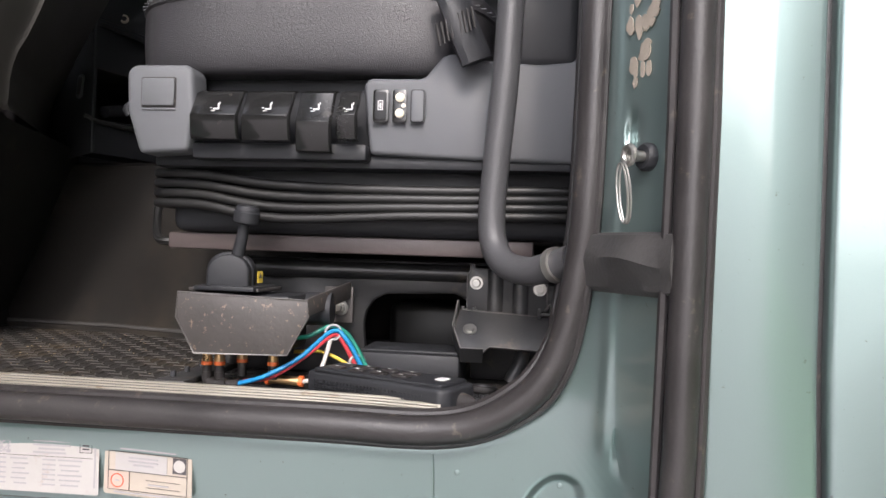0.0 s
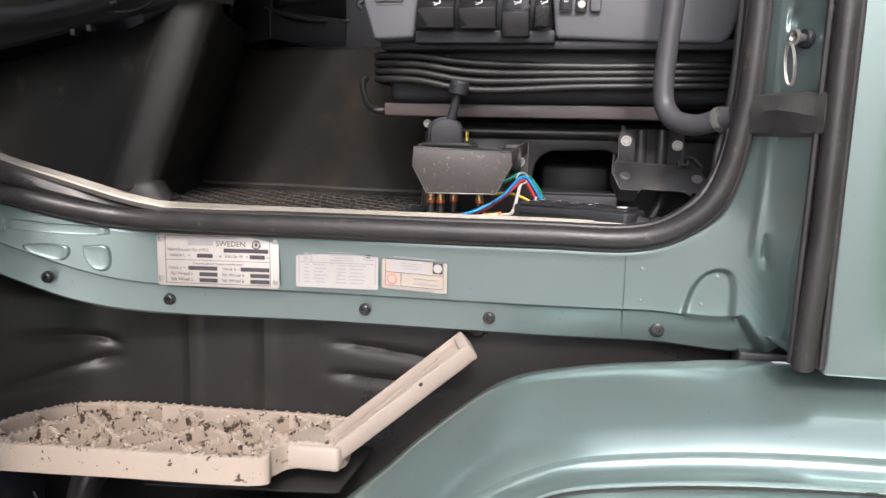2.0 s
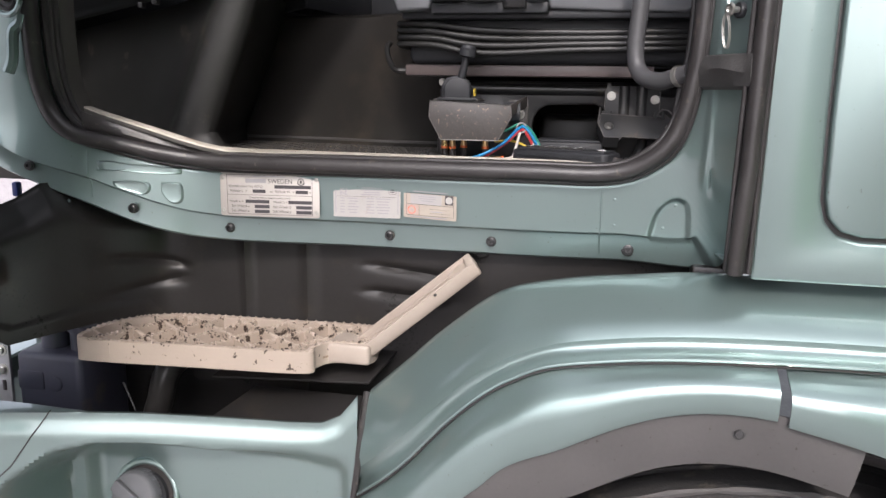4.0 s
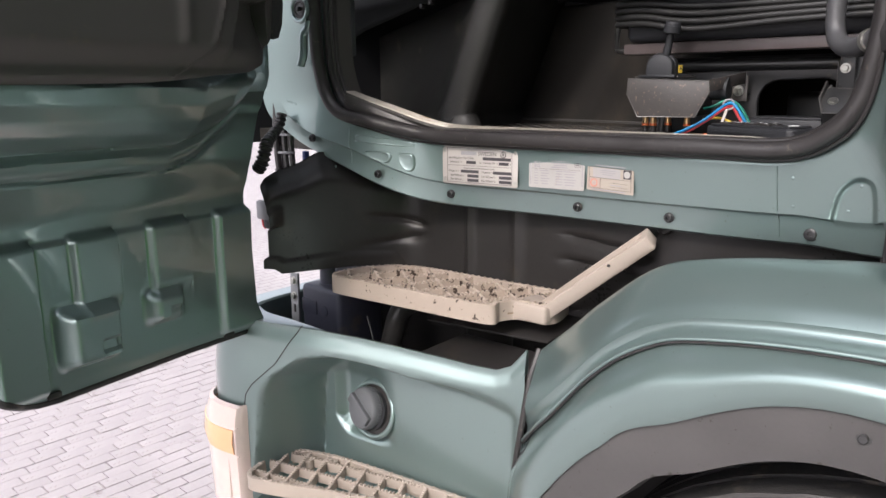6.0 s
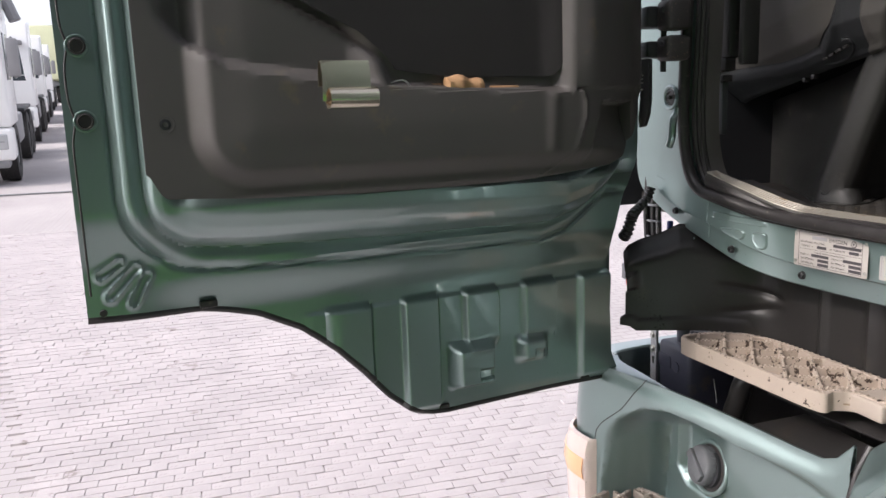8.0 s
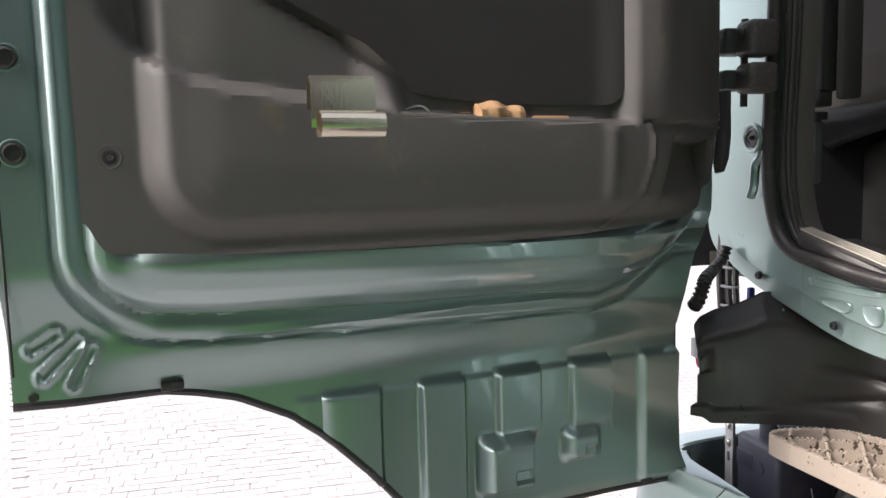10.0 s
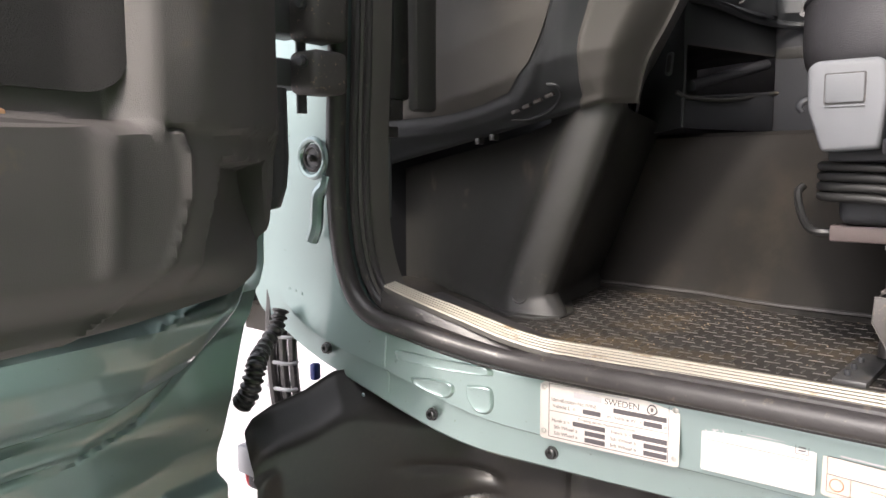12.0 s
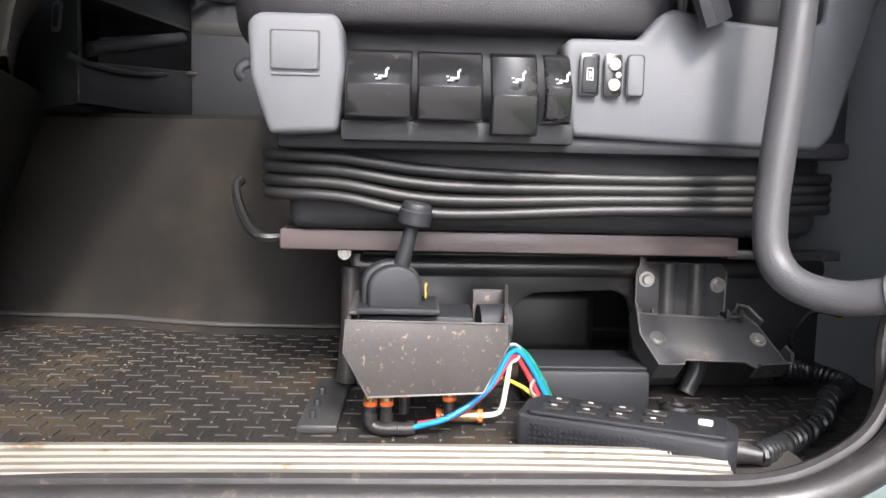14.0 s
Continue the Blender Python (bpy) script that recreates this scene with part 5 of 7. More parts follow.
def trim_n(s, z):
    pod = corner_depth(s, z, 0.884, 1.590, 0.080)
    bulge = ease(-0.004, 0.030, pod) * (0.85 + 0.15 * ease(0.02, 0.09, pod))
    n = 0.180 + 0.036 * bulge * ease(0.10, 0.25, s) + 0.003 * math.sin(6 * s)
    n = n - 0.02 * ease(1.578, 1.563, z)
    lz = lip_z(s)
    over = ease(lz - 0.005, lz + 0.005, z)
    if s > 0.60:
        n -= 0.030 * ease(lz - 0.008, lz + 0.012, z) * ease(0.60, 0.66, s) * ease(0.925, 0.88, s)
    # pocket behind the lip, with a rounded lower corner
    pocket = ease(0.272, 0.300, s) * ease(pocket_edge(z) + 0.012, pocket_edge(z) - 0.020, s)
    n -= 0.030 * over * pocket
    # end part towards the hinges, set back behind the curved crease
    n -= 0.007 * ease(0.006, -0.006, s - arc_s(z)) * ease(1.722, 1.716, z)
    n += 0.0025 * math.exp(-((s - arc_s(z) - 0.006) / 0.004) ** 2) * ease(1.722, 1.716, z)
    n += 0.006 * math.exp(-((s - 0.238) / 0.030) ** 2) * ease(1.715, 1.78, z)
    k = ease(0.200, 0.05, s)
    n -= 0.052 * k * (0.35 + 0.65 * k)
    n -= 0.034 * ease(lerp(z, [1.60, 1.647, 1.697], [0.240, 0.226, 0.209]), lerp(z, [1.60, 1.647, 1.697], [0.222, 0.212, 0.203]), s) * ease(0.092, 0.104, s) * ease(1.697, 1.692, z) * ease(1.575, 1.685, z)
    n += 0.004 * math.exp(-((s - 0.316) / 0.010) ** 2) * ease(1.60, 1.63, z) * ease(1.712, 1.70, z)
    n += 0.0012 * noise.noise(V(s * 7, z * 7, 3))
    return n


rows = []
for j in range(141):
    v = j / 140
    row = []
    for i in range(221):
        s = 0.070 + (0.948 - 0.070) * i / 220
        z0 = lerp(s, [0.07, 0.075, 0.085, 0.102, 0.130, 0.172, 0.25, 0.356, 0.575, 0.796, 0.93], [1.70, 1.665, 1.640, 1.618, 1.596, 1.583, 1.577, 1.570, 1.566, 1.574, 1.580]) + 0.035 * ease(0.915, 0.948, s) ** 2
        z = z0 + (TOPZ - z0) * (v ** 2.2 * 0.75 + v * 0.25)
        row.append(on_door(s, trim_n(s, z), z))
    rows.append(row)
part("door_trim", thicken(grid(rows), 0.003), BROWN_PLASTIC, door, "brown-grey moulded door trim with a pocket")
def card_low(s):
    """The lower edge of the fabric, rounded up towards the column."""
    return lerp(s, [0.32, 0.434, 0.503, 0.567, 0.616, 0.65], [1.739, 1.739, 1.742, 1.749, 1.759, 1.77]) + 0.030 - math.sqrt(max(0.0, 0.030 ** 2 - max(0.0, 0.316 - s) ** 2))


card = []
for k in range(75):
    v = (k / 74) ** 1.6
    row = []
    for q in range(50):
        u, z = q / 49, 1.76 + 0.54 * v
        for _ in range(4):
            s = 0.2865 + (pocket_edge(z) - 0.026 - 0.2865) * u
            z = card_low(s) + (2.3 - card_low(s)) * v
        row.append(on_door(s, trim_n(0.42, 1.85) + 0.006 + 0.010 * ease(0.33, 0.2865, s), z))
    card.append(row)
part("pocket_panel", thicken(grid(card), 0.002), DOOR_CARD, door, "charcoal fabric panel behind the pocket")
part("pocket_lip", tube([on_door(s, 0.206 + 0.006 * ease(0.26, 0.4, s), lip_z(s) - 0.002) for s in np.linspace(0.312, 0.64, 40)], 0.0045, 8), BROWN_PLASTIC, door)
part("pocket_floor", grid([[on_door(s, n, 1.694) for s in np.linspace(0.29, 0.64, 10)] for n in (0.13, 0.205)]), DARK_PLASTIC, door)
screw = part("trim_screw", lathe([(0, 0.015), (0.0030, 0.0138), (0.0034, 0.0115), (0.001, 0.0095), (0.001, 0.007)], on_door(0.917, trim_n(0.917, 1.682), 1.682), DN, 24), BROWN_PLASTIC, door)
part("screw_head", lathe([(0, 0.0085), (0.0028, 0.0075), (0.0034, 0.004), (0.0020, 0.003), (0.0020, 0.0005)], on_door(0.917, trim_n(0.917, 1.682) + 0.0005, 1.682), DN, 20), DARK_PLASTIC, screw)
part("slot_line", tube([on_door(s, trim_n(s, 1.701) + 0.0002, 1.698 + 0.002 * ease(0.2, 0.12, s)) for s in np.linspace(0.108, 0.206, 14)], 0.0013, 6), RUBBER, door)

# things in the door pocket
tape = thing("cardboard_roll", on_door(0.50, 0.19, 1.70), "crumpled brown cardboard roll in the door pocket", "cardboard")
bm = tube([on_door(s, 0.196 + 0.004 * math.sin(40 * s), 1.724 + 0.003 * math.sin(55 * s)) for s in np.linspace(0.437, 0.500, 14)], [0.0155 + 0.0022 * math.sin(0.9 * k) for k in range(14)], 9)
part("roll", bm, CARD, tape)
part("loose_flap", thicken(grid([[on_door(0.500 + 0.02 * a + 0.004 * b, 0.17 + 0.02 * b, 1.722 + 0.008 * a * (1 - b) + 0.008 * b) for a in (0, 0.3, 0.7, 1)] for b in (0, 0.5, 1)]), 0.001), CARD, tape)
scrap = thing("cardboard_scrap", on_door(0.41, 0.19, 1.70), "small pale cardboard scrap in the door pocket", "cardboard")
part("sheet", box((-0.026, -0.012, 0.0), (0.026, 0.004, 0.022), 0.002, m=frame_of(on_door(0.395, 0.196, 1.703), DS, DN)), CARD, scrap)
ribbon = thing("plastic_ribbon", on_door(0.59, 0.19, 1.71), "thin pale plastic band in the door pocket", "plastic band")
part("band", tube(curve([on_door(0.555, 0.198, 1.720), on_door(0.573, 0.205, 1.735), on_door(0.592, 0.20, 1.732), on_door(0.605, 0.198, 1.722)], 14), 0.0018, 6, flat=0.4), ICON, ribbon)
holder = thing("clip_on_holder", on_door(0.685, 0.26, 1.70), "silvery plastic clip-on tube holder hooked over the trim", "holder")
s0, s1 = 0.656, 0.720
prof = [(0.268, 1.742), (0.270, 1.765), (0.276, 1.776), (0.285, 1.775), (0.290, 1.760), (0.2905, 1.735), (0.288, 1.722)]
part("hook_sheet", thicken(grid([[on_door(s, n - 0.004, z - 0.016) for n, z in prof] for s in np.linspace(s0, s1 + 0.004, 6)]), 0.0012), CLEAR_FILM, holder)
ring = [(0.282 + 0.0160 * math.cos(a), 1.7095 + 0.0150 * math.sin(a)) for a in np.linspace(0.5 * math.pi, 2.42 * math.pi, 34)]
part("tube_sleeve", thicken(grid([[on_door(s, n, z) for n, z in ring] for s in np.linspace(s0 - 0.008, s1 - 0.004, 8)]), 0.0014), CLEAR_FILM, holder)
part("paper_core", thicken(grid([[on_door(s, 0.282 + 0.0130 * math.cos(a), 1.7095 + 0.0122 * math.sin(a)) for a in np.linspace(0, 2 * math.pi, 25)] for s in (s1 - 0.045, s1 - 0.012)]), 0.001), CARD, holder)

# ---- cab shell inside ----
part("rear_wall", box((0.40, -0.10, 1.44), (0.43, 1.9, TOPZ)), CAB_GREY, cab, "grey plastic cab rear wall")
part("far_wall", box((-1.0, 1.88, 1.44), (0.43, 1.9, 2.10)), DARK_PLASTIC, cab)
part("far_wall_top", box((-1.0, 1.88, 2.45), (0.43, 1.9, TOPZ)), CAB_GREY, cab)
part("front_wall", box((-1.02, -0.1, 1.44), (-1.0, 1.9, 2.06)), DARK_PLASTIC, cab)
part("roof", box((-1.02, -0.12, TOPZ), (1.3, 1.9, TOPZ + 0.03)), TEAL, cab)
# out of view, added pale to reflect light down into the cab
part("unseen_bounce_lining", box((-1.0, -0.09, TOPZ - 0.02), (0.40, 1.88, TOPZ - 0.004)), BOUNCE_LINING, cab, "pale grey unseen roof lining added to bounce light into the cab")
part("rear_pillar_trim", box((0.365, -0.03, 1.47), (0.40, 0.02, TOPZ), 0.01), CAB_GREY, cab)
floor_ob = part("floor", box((-1.0, 0.01, 1.43), (0.40, 1.88, 1.471)), FLOOR_MAT, kind="structure")
tagged(floor_ob, "dusty black cab floor under a chequered rubber mat", "floor")
# raised bars of the rubber mat, in pairs that turn by a quarter
bm = bmesh.new()
pitch = 0.0185
for i in range(-36, 20):
    for j in range(0, 27):
        x, y = i * pitch, 0.026 + j * pitch
        if x > 0.36 or (x > -0.10 and y > 0.225) or y > 0.505 or x < -0.64 or (x < -0.56 and y < 0.24):
            continue
        a = 0 if (i + j) % 2 else 90
        m = Matrix.Translation((x, y, 1.471)) @ Matrix.Rotation(radians(a), 4, "Z")
        vs = [bm.verts.new(m @ V(sx * 0.0087 * k, sy * 0.0011 * k, h)) for k, h in ((1, 0), (0.85, 0.0011)) for sx, sy in ((-1, -1), (1, -1), (1, 1), (-1, 1))]
        bm.faces.new(vs[4:])
        for q in range(4):
            bm.faces.new((vs[q], vs[(q + 1) % 4], vs[4 + (q + 1) % 4], vs[4 + q]))
part("mat_bar", bm, MAT_BAR, floor_ob, kind="stuff", smooth=False)
# dry crumbs trodden into the mat
bm = bmesh.new()
rng = random.Random(21)
for k in range(230):
    x, y = (rng.gauss(-0.40, 0.09), rng.gauss(0.36, 0.10)) if k % 3 else (rng.uniform(-0.55, 0.3), rng.uniform(0.05, 0.22))
    if not (-0.62 < x < 0.3 and 0.05 < y < 0.48) or (x > -0.12 and y > 0.2):
        continue
    w = rng.uniform(0.0004, 0.0011)
    box((-w, -w * rng.uniform(0.4, 1.0), 0), (w * rng.uniform(0.5, 1.6), w, w * 0.8), 0, bm, Matrix.Translation((x, y, 1.4712)) @ Matrix.Rotation(rng.uniform(0, 3), 4, "Z"))
part("crumb", bm, CRUMB, floor_ob, "pale dry crumbs of soil", kind="stuff", smooth=False)

# ---- entry strip ----
strip = thing("sill_strip", (0, 0.02, 1.48), "worn ribbed aluminium entry strip on the door sill", "sill strip")
SI = curve([(-0.586, -0.084, 1.549), (-0.555, -0.073, 1.537), (-0.50, -0.054, 1.518), (-0.455, -0.037, 1.502), (-0.425, -0.024, 1.493), (-0.395, -0.013, 1.488), (-0.33, -0.008, 1.487), (-0.2, -0.002, 1.486), (0.05, 0.001, 1.485), (0.156, -0.006, 1.484)], 110)
SN = []
for i in range(110):
    d = SI[min(i + 1, 109)] - SI[max(i - 1, 0)]
    SN.append(V(-d.y, d.x, 0).normalized())


def along_sill(prof):
    return [[p + n * a * (0.62 + 0.38 * ease(0, 42, i)) + V(-0.010 * ease(104, 109, i) * (1 - (a + 0.018) / 0.056), 0, b + 0.003) for a, b in prof] for i, (p, n) in enumerate(zip(SI, SN))]


part("strip_base", grid(along_sill([(-0.019, -0.006), (-0.018, -0.0008), (0.036, -0.0008), (0.037, -0.006)])), DULL_ALU, strip)
for k in range(5):
    y = -0.018 + 0.0114 * k
    part("strip_rib", grid(along_sill([(y, -0.001), (y + 0.0006, 0.0016), (y + 0.0060, 0.0016), (y + 0.0066, -0.001)])), ALU, strip, sharp=25)
for x in (-0.405, 0.092):
    k = min(range(110), key=lambda q: abs(SI[q].x - x))
    part("strip_rivet", lathe([(0, 0.006), (0.0016, 0.0055), (0.0024, 0.003)], SI[k] + V(0, 0.015, 0.001), (0, 0, 1), 16), BRASS_OLD, strip)
part("under_strip", grid([[p + V(0, dy, dz) for p in SI] for dy, dz in ((0.004, -0.030), (-0.010, -0.016), (0.034, -0.010), (0.05, -0.016), (0.10, -0.018))]), RUBBER, strip)

# rubber cover that closes the rise of the strip down to the door seal
low = sorted(((p.x, p.y, p.z) for p in OPEN[60:120] if p.z < 1.60 and p.x < 0.2), key=lambda p: p[0])
rows = []
for a, b in ((0.0, 0.0), (0.25, 0.004), (0.5, 0.007), (0.75, 0.006), (1.0, 0.0)):
    row = []
    for i in range(0, 56):
        p = SI[i] + V(0, -0.010, -0.002)
        q = V(p.x - 0.004, lerp(p.x, [t[0] for t in low], [t[1] for t in low]) - 0.004, lerp(p.x, [t[0] for t in low], [t[2] for t in low]) + 0.018)
        row.append(p + (q - p) * a + V(0, -b, 0))
    rows.append(row)
part("sill_cover", thicken(grid(rows), 0.0015), RUBBER, strip, "black rubber cover under the rising strip")

# ---- tunnel ----
tunnel = thing("engine_tunnel", (-0.4, 0.55, 1.47), "brown-black carpeted engine tunnel beside the cab floor", "engine tunnel")
TW = [(x, lerp(x, [-1.0, -0.60, -0.44, -0.36, -0.30, -0.20, 0.35], [0.56, 0.545, 0.530, 0.505, 0.492, 0.490, 0.50])) for x in np.linspace(-1.0, 0.35, 90)]
rows = []
for z, dy, dx in ((1.470, -0.030, 0), (1.478, -0.028, 0), (1.480, -0.012, 0), (1.50, -0.003, 0.005), (1.56, 0.0, 0.03), (1.64, 0.003, 0.065), (1.72, 0.006, 0.10), (1.738, 0.012, 0.105), (1.745, 0.03, 0.105), (1.748, 0.2, 0.105)):
    rows.append([V(x + dx, y + dy, z) for x, y in TW])
part("tunnel_side", grid(rows), FELT, tunnel)
part("edge_bead", tube([V(x, y - 0.020, 1.480) for x, y in TW], 0.0035, 8), BOOT, tunnel, "dusty rubber skirting bead")

# ---- dashboard ----
dash = thing("dashboard", (-0.6, 0.3, 1.47), "dark grey plastic dashboard with kick panel and console", "dashboard")
# height of the overhanging lip along the panel
LIP = ([-1.0, -0.928, -0.759, -0.679, -0.647, -0.547, -0.466, -0.42], [1.682, 1.693, 1.718, 1.731, 1.736, 1.757, 1.775, 1.783])
# kick panel: a rounded upright ridge, a flat face running back into the footwell and a side towards the tunnel
rows = []
for z, rx, ry in ((1.472, -0.586, 0.200), (1.480, -0.590, 0.203), (1.492, -0.597, 0.208), (1.505, -0.598, 0.207), (1.54, -0.583, 0.207), (1.60, -0.559, 0.207), (1.661, -0.534, 0.207), (1.72, -0.512, 0.209), (1.778, -0.490, 0.212)):
    foot = ease(1.515, 1.474, z)
    pts = [(-1.0, 0.40), (-0.92, 0.375), (rx - 0.21, ry + 0.105), (rx - 0.115, ry + 0.070 - 0.02 * foot), (rx - 0.062, ry + 0.040 - 0.020 * foot), (rx - 0.030, ry + 0.010 - 0.006 * foot), (rx - 0.008, ry), (rx + 0.016 + 0.010 * foot, ry + 0.004),
           (rx + 0.031 + 0.016 * foot, ry + 0.016), (rx + 0.032 + 0.014 * foot, ry + 0.040), (rx + 0.002, ry + 0.11), (rx - 0.03, ry + 0.25), (rx - 0.06, ry + 0.36)]
    rows.append([V(p.x, p.y, 1.472 + (p.z - 1.472) * (lerp(p.x, *LIP) + 0.004 - 1.472) / 0.306) for p in curve([(x, y, z) for x, y in pts], 90)])
part("kick_panel", thicken(grid(rows), 0.004), KICK, dash, "brown-grey moulded kick panel with a rounded ridge")
part("screw_recess", lathe([(0, 0.013), (0.0015, 0.0125), (-0.002, 0.008), (-0.004, 0.006)], (-0.597, 0.2065, 1.499), (0.05, -1, 0.35), 18), KICK, dash)
part("panel_screw", lathe([(0, 0.0055), (0.002, 0.005), (0.0025, 0.003)], (-0.597, 0.2065, 1.499), (0.05, -1, 0.35), 14), RUBBER, dash)
part("foot_flange", prism([(-0.92, 0.38), (-0.80, 0.30), (-0.70, 0.245), (-0.64, 0.202), (-0.600, 0.180), (-0.560, 0.186), (-0.532, 0.215), (-0.535, 0.26), (-0.60, 0.36)], Matrix.Translation((0, 0, 1.4705)), 0.005, 0.002), KICK, dash)
part("soil_heap", grid([[V(-0.66 + 0.06 * math.cos(a) * k, 0.17 + 0.035 * math.sin(a) * k, 1.4712 + 0.004 * (1 - k)) for a in np.linspace(0, 2 * math.pi, 15)] for k in (1, 0.7, 0.4, 0.05)]), FLOOR_MAT, floor_ob)

# lower dash: overhanging lip, dark curved band, a paler sunken field beside the door and the column that carries on the ridge


def dash_y(x, z):
    h = z - lerp(x, *LIP)
    root = lerp(x, [-1.0, -0.928, -0.759, -0.647, -0.547, -0.466, -0.40], [0.31, 0.283, 0.246, 0.223, 0.214, 0.208, 0.225])
    out = lerp(h, [0.0, 0.004, 0.012, 0.03, 0.06, 0.12, 0.25, 0.45], [0.0, -0.014, -0.022, -0.048, -0.078, -0.100, -0.115, -0.10])
    edge = lerp(z, [1.74, 1.784, 1.855, 1.892, 2.2], [-0.505, -0.487, -0.468, -0.453, -0.36])
    return root + out * lerp(x - edge, [-0.12, -0.02, 0.0, 0.05], [1.0, 0.95, 0.74, 0.50])


def field_edge(x):
    """Height of the bead round the paler field."""
    return lerp(x, [-1.0, -0.74, -0.708, -0.643, -0.591, -0.542, -0.51, -0.495, -0.46, -0.40], [1.75, 1.755, 1.757, 1.766, 1.78, 1.817, 1.860, 1.891, 1.98, 2.2])


def right_end(z):
    return lerp(z, [1.70, 1.774, 1.828, 1.885, 2.2], [-0.470, -0.449, -0.424, -0.386, -0.19])


def column_x(z):
    return lerp(z, [1.70, 1.752, 1.784, 1.855, 1.892, 2.2], [-0.535, -0.512, -0.487, -0.468, -0.453, -0.35])


def strip_of(x_from, x_to, name, mat, label, n=60, turn=False):
    rows = []
    for k in range(86):
        v = (k / 85) ** 1.35
        row = []
        for i in range(n + 1):
            u = i / n
            x = x_from(1.76 + 0.29 * v) * (1 - u) + x_to(1.76 + 0.29 * v) * u
            z = lerp(x, *LIP) + (2.05 - lerp(x, *LIP)) * v
            x = x_from(z) * (1 - u) + x_to(z) * u
            y = dash_y(x, z)
            d = (z - field_edge(x)) * 0.75
            y += 0.013 * ease(-0.004, 0.012, d) - 0.005 * math.exp(-((d + 0.011) / 0.006) ** 2)
            if turn:
                y += 0.060 * ease(0.55, 1.0, u) ** 1.5 - 0.006 * ease(0.0, 0.12, u)
            row.append(V(x, y, z))
        if turn:
            row += [V(row[-1].x - 0.004 - 0.05 * q, row[-1].y + 0.012 + 0.10 * q, row[-1].z) for q in (0.1, 0.5, 1.0, 2.4)]
        rows.append(row)
    return part(name, thicken(grid(rows), 0.003), mat, dash, label)


strip_of(lambda z: -1.0, lambda z: column_x(z) + 0.001, "lower_dash", DASH_DARK, "charcoal moulded lower dash band", 110)
strip_of(column_x, right_end, "dash_column", DASH_PALE, "brown-grey column carrying on the kick panel ridge", 40, True)
rows = []
for k in range(60):
    v = k / 59
    row = []
    for i in range(61):
        x = -1.0 + 0.57 * i / 60
        z = field_edge(x) + 0.012 + (max(2.05, field_edge(x) + 0.02) - field_edge(x) - 0.012) * v
        row.append(V(x, dash_y(x, z) + 0.0085, z))
    rows.append(row)
part("door_side_field", thicken(grid(rows), 0.002), DASH_PALE, dash, "paler brown-grey sunken field above the bead")
for k in range(4):
    u = k / 3
    x, z = -0.590 + 0.062 * u, 1.768 + 0.018 * u
    part("grip_slot", box((-0.007, -0.003, -0.006), (0.007, 0.003, 0.006), 0.0015, m=frame_of((x, dash_y(x, z) + 0.0005, z), (0.9, -0.1, 0.25), (-0.25, -0.35, 0.9))), RUBBER, dash)
part("grip_rim", tube(curve([(x, dash_y(x, z) - 0.001, z) for x, z in ((-0.606, 1.757), (-0.575, 1.757), (-0.54, 1.767), (-0.515, 1.784), (-0.512, 1.796), (-0.525, 1.798))], 24), 0.0022, 6), DASH_DARK, dash)
for x in (-0.679, -0.647):
    z = lerp(x, *LIP)
    part("panel_clip", box((x - 0.005, dash_y(x, z + 0.006) - 0.006, z - 0.008), (x + 0.005, dash_y(x, z + 0.006) + 0.008, z + 0.002), 0.002), RUBBER, dash)


# centre console: a side facing the driver with an open tray, and the switch fascia over it
def slab(name, pts, mat, t=0.006, label=""):
    """A flat plate through corner points, with thickness away from the driver."""
    p = [Vector(q) for q in pts]
    n = (p[1] - p[0]).cross(p[2] - p[0]).normalized()
    if n.y < 0:
        n = -n
    bm = bmesh.new()
    a, b = [bm.verts.new(q) for q in p], [bm.verts.new(q + n * t) for q in p]
    bm.faces.new(a)
    bm.faces.new(b[::-1])
    for i in range(len(p)):
        bm.faces.new((a[i], a[(i + 1) % len(p)], b[(i + 1) % len(p)], b[i]))
    bmesh.ops.recalc_face_normals(bm, faces=bm.faces)
    bmesh.ops.bevel(bm, geom=list(bm.edges), offset=0.0015, segments=2, profile=0.5, affect="EDGES")
    return part(name, bm, mat, dash, label)


A0, B0, C0, D0 = (-0.60, 0.56), (-0.475, 0.49), (-0.42, 0.775), (0.30, 0.80)
slab("console_cheek", [(*A0, 1.74), (*B0, 1.752), (*B0, 1.962), (*A0, 1.985)], DASH_DARK, label="charcoal console cheek with a socket")
slab("console_sill", [(*B0, 1.752), (C0[0], C0[1], 1.752), (C0[0], C0[1], 1.822), (-0.447, 0.63, 1.806), (*B0, 1.800)], DARK_PLASTIC)
slab("console_fascia", [(*B0, 1.884), (C0[0], C0[1], 1.890), (C0[0], C0[1], 1.945), (*B0, 1.958)], DASH_DARK)
slab("tray_floor", [(*B0, 1.803), (C0[0], C0[1], 1.826), (-0.60, 0.86, 1.832), (-0.66, 0.60, 1.806)], DARK_PLASTIC)
slab("tray_back", [(-0.66, 0.56, 1.77), (-0.60, 0.86, 1.77), (-0.60, 0.86, 1.92), (-0.66, 0.56, 1.92)], RUBBER)
slab("tray_roof", [(*B0, 1.890), (C0[0], C0[1], 1.894), (-0.60, 0.86, 1.894), (-0.66, 0.60, 1.892)], RUBBER)
part("tray_divider", tube([(-0.480, 0.53, 1.822), (-0.430, 0.755, 1.874)], 0.010, 10), DARK_PLASTIC, dash)
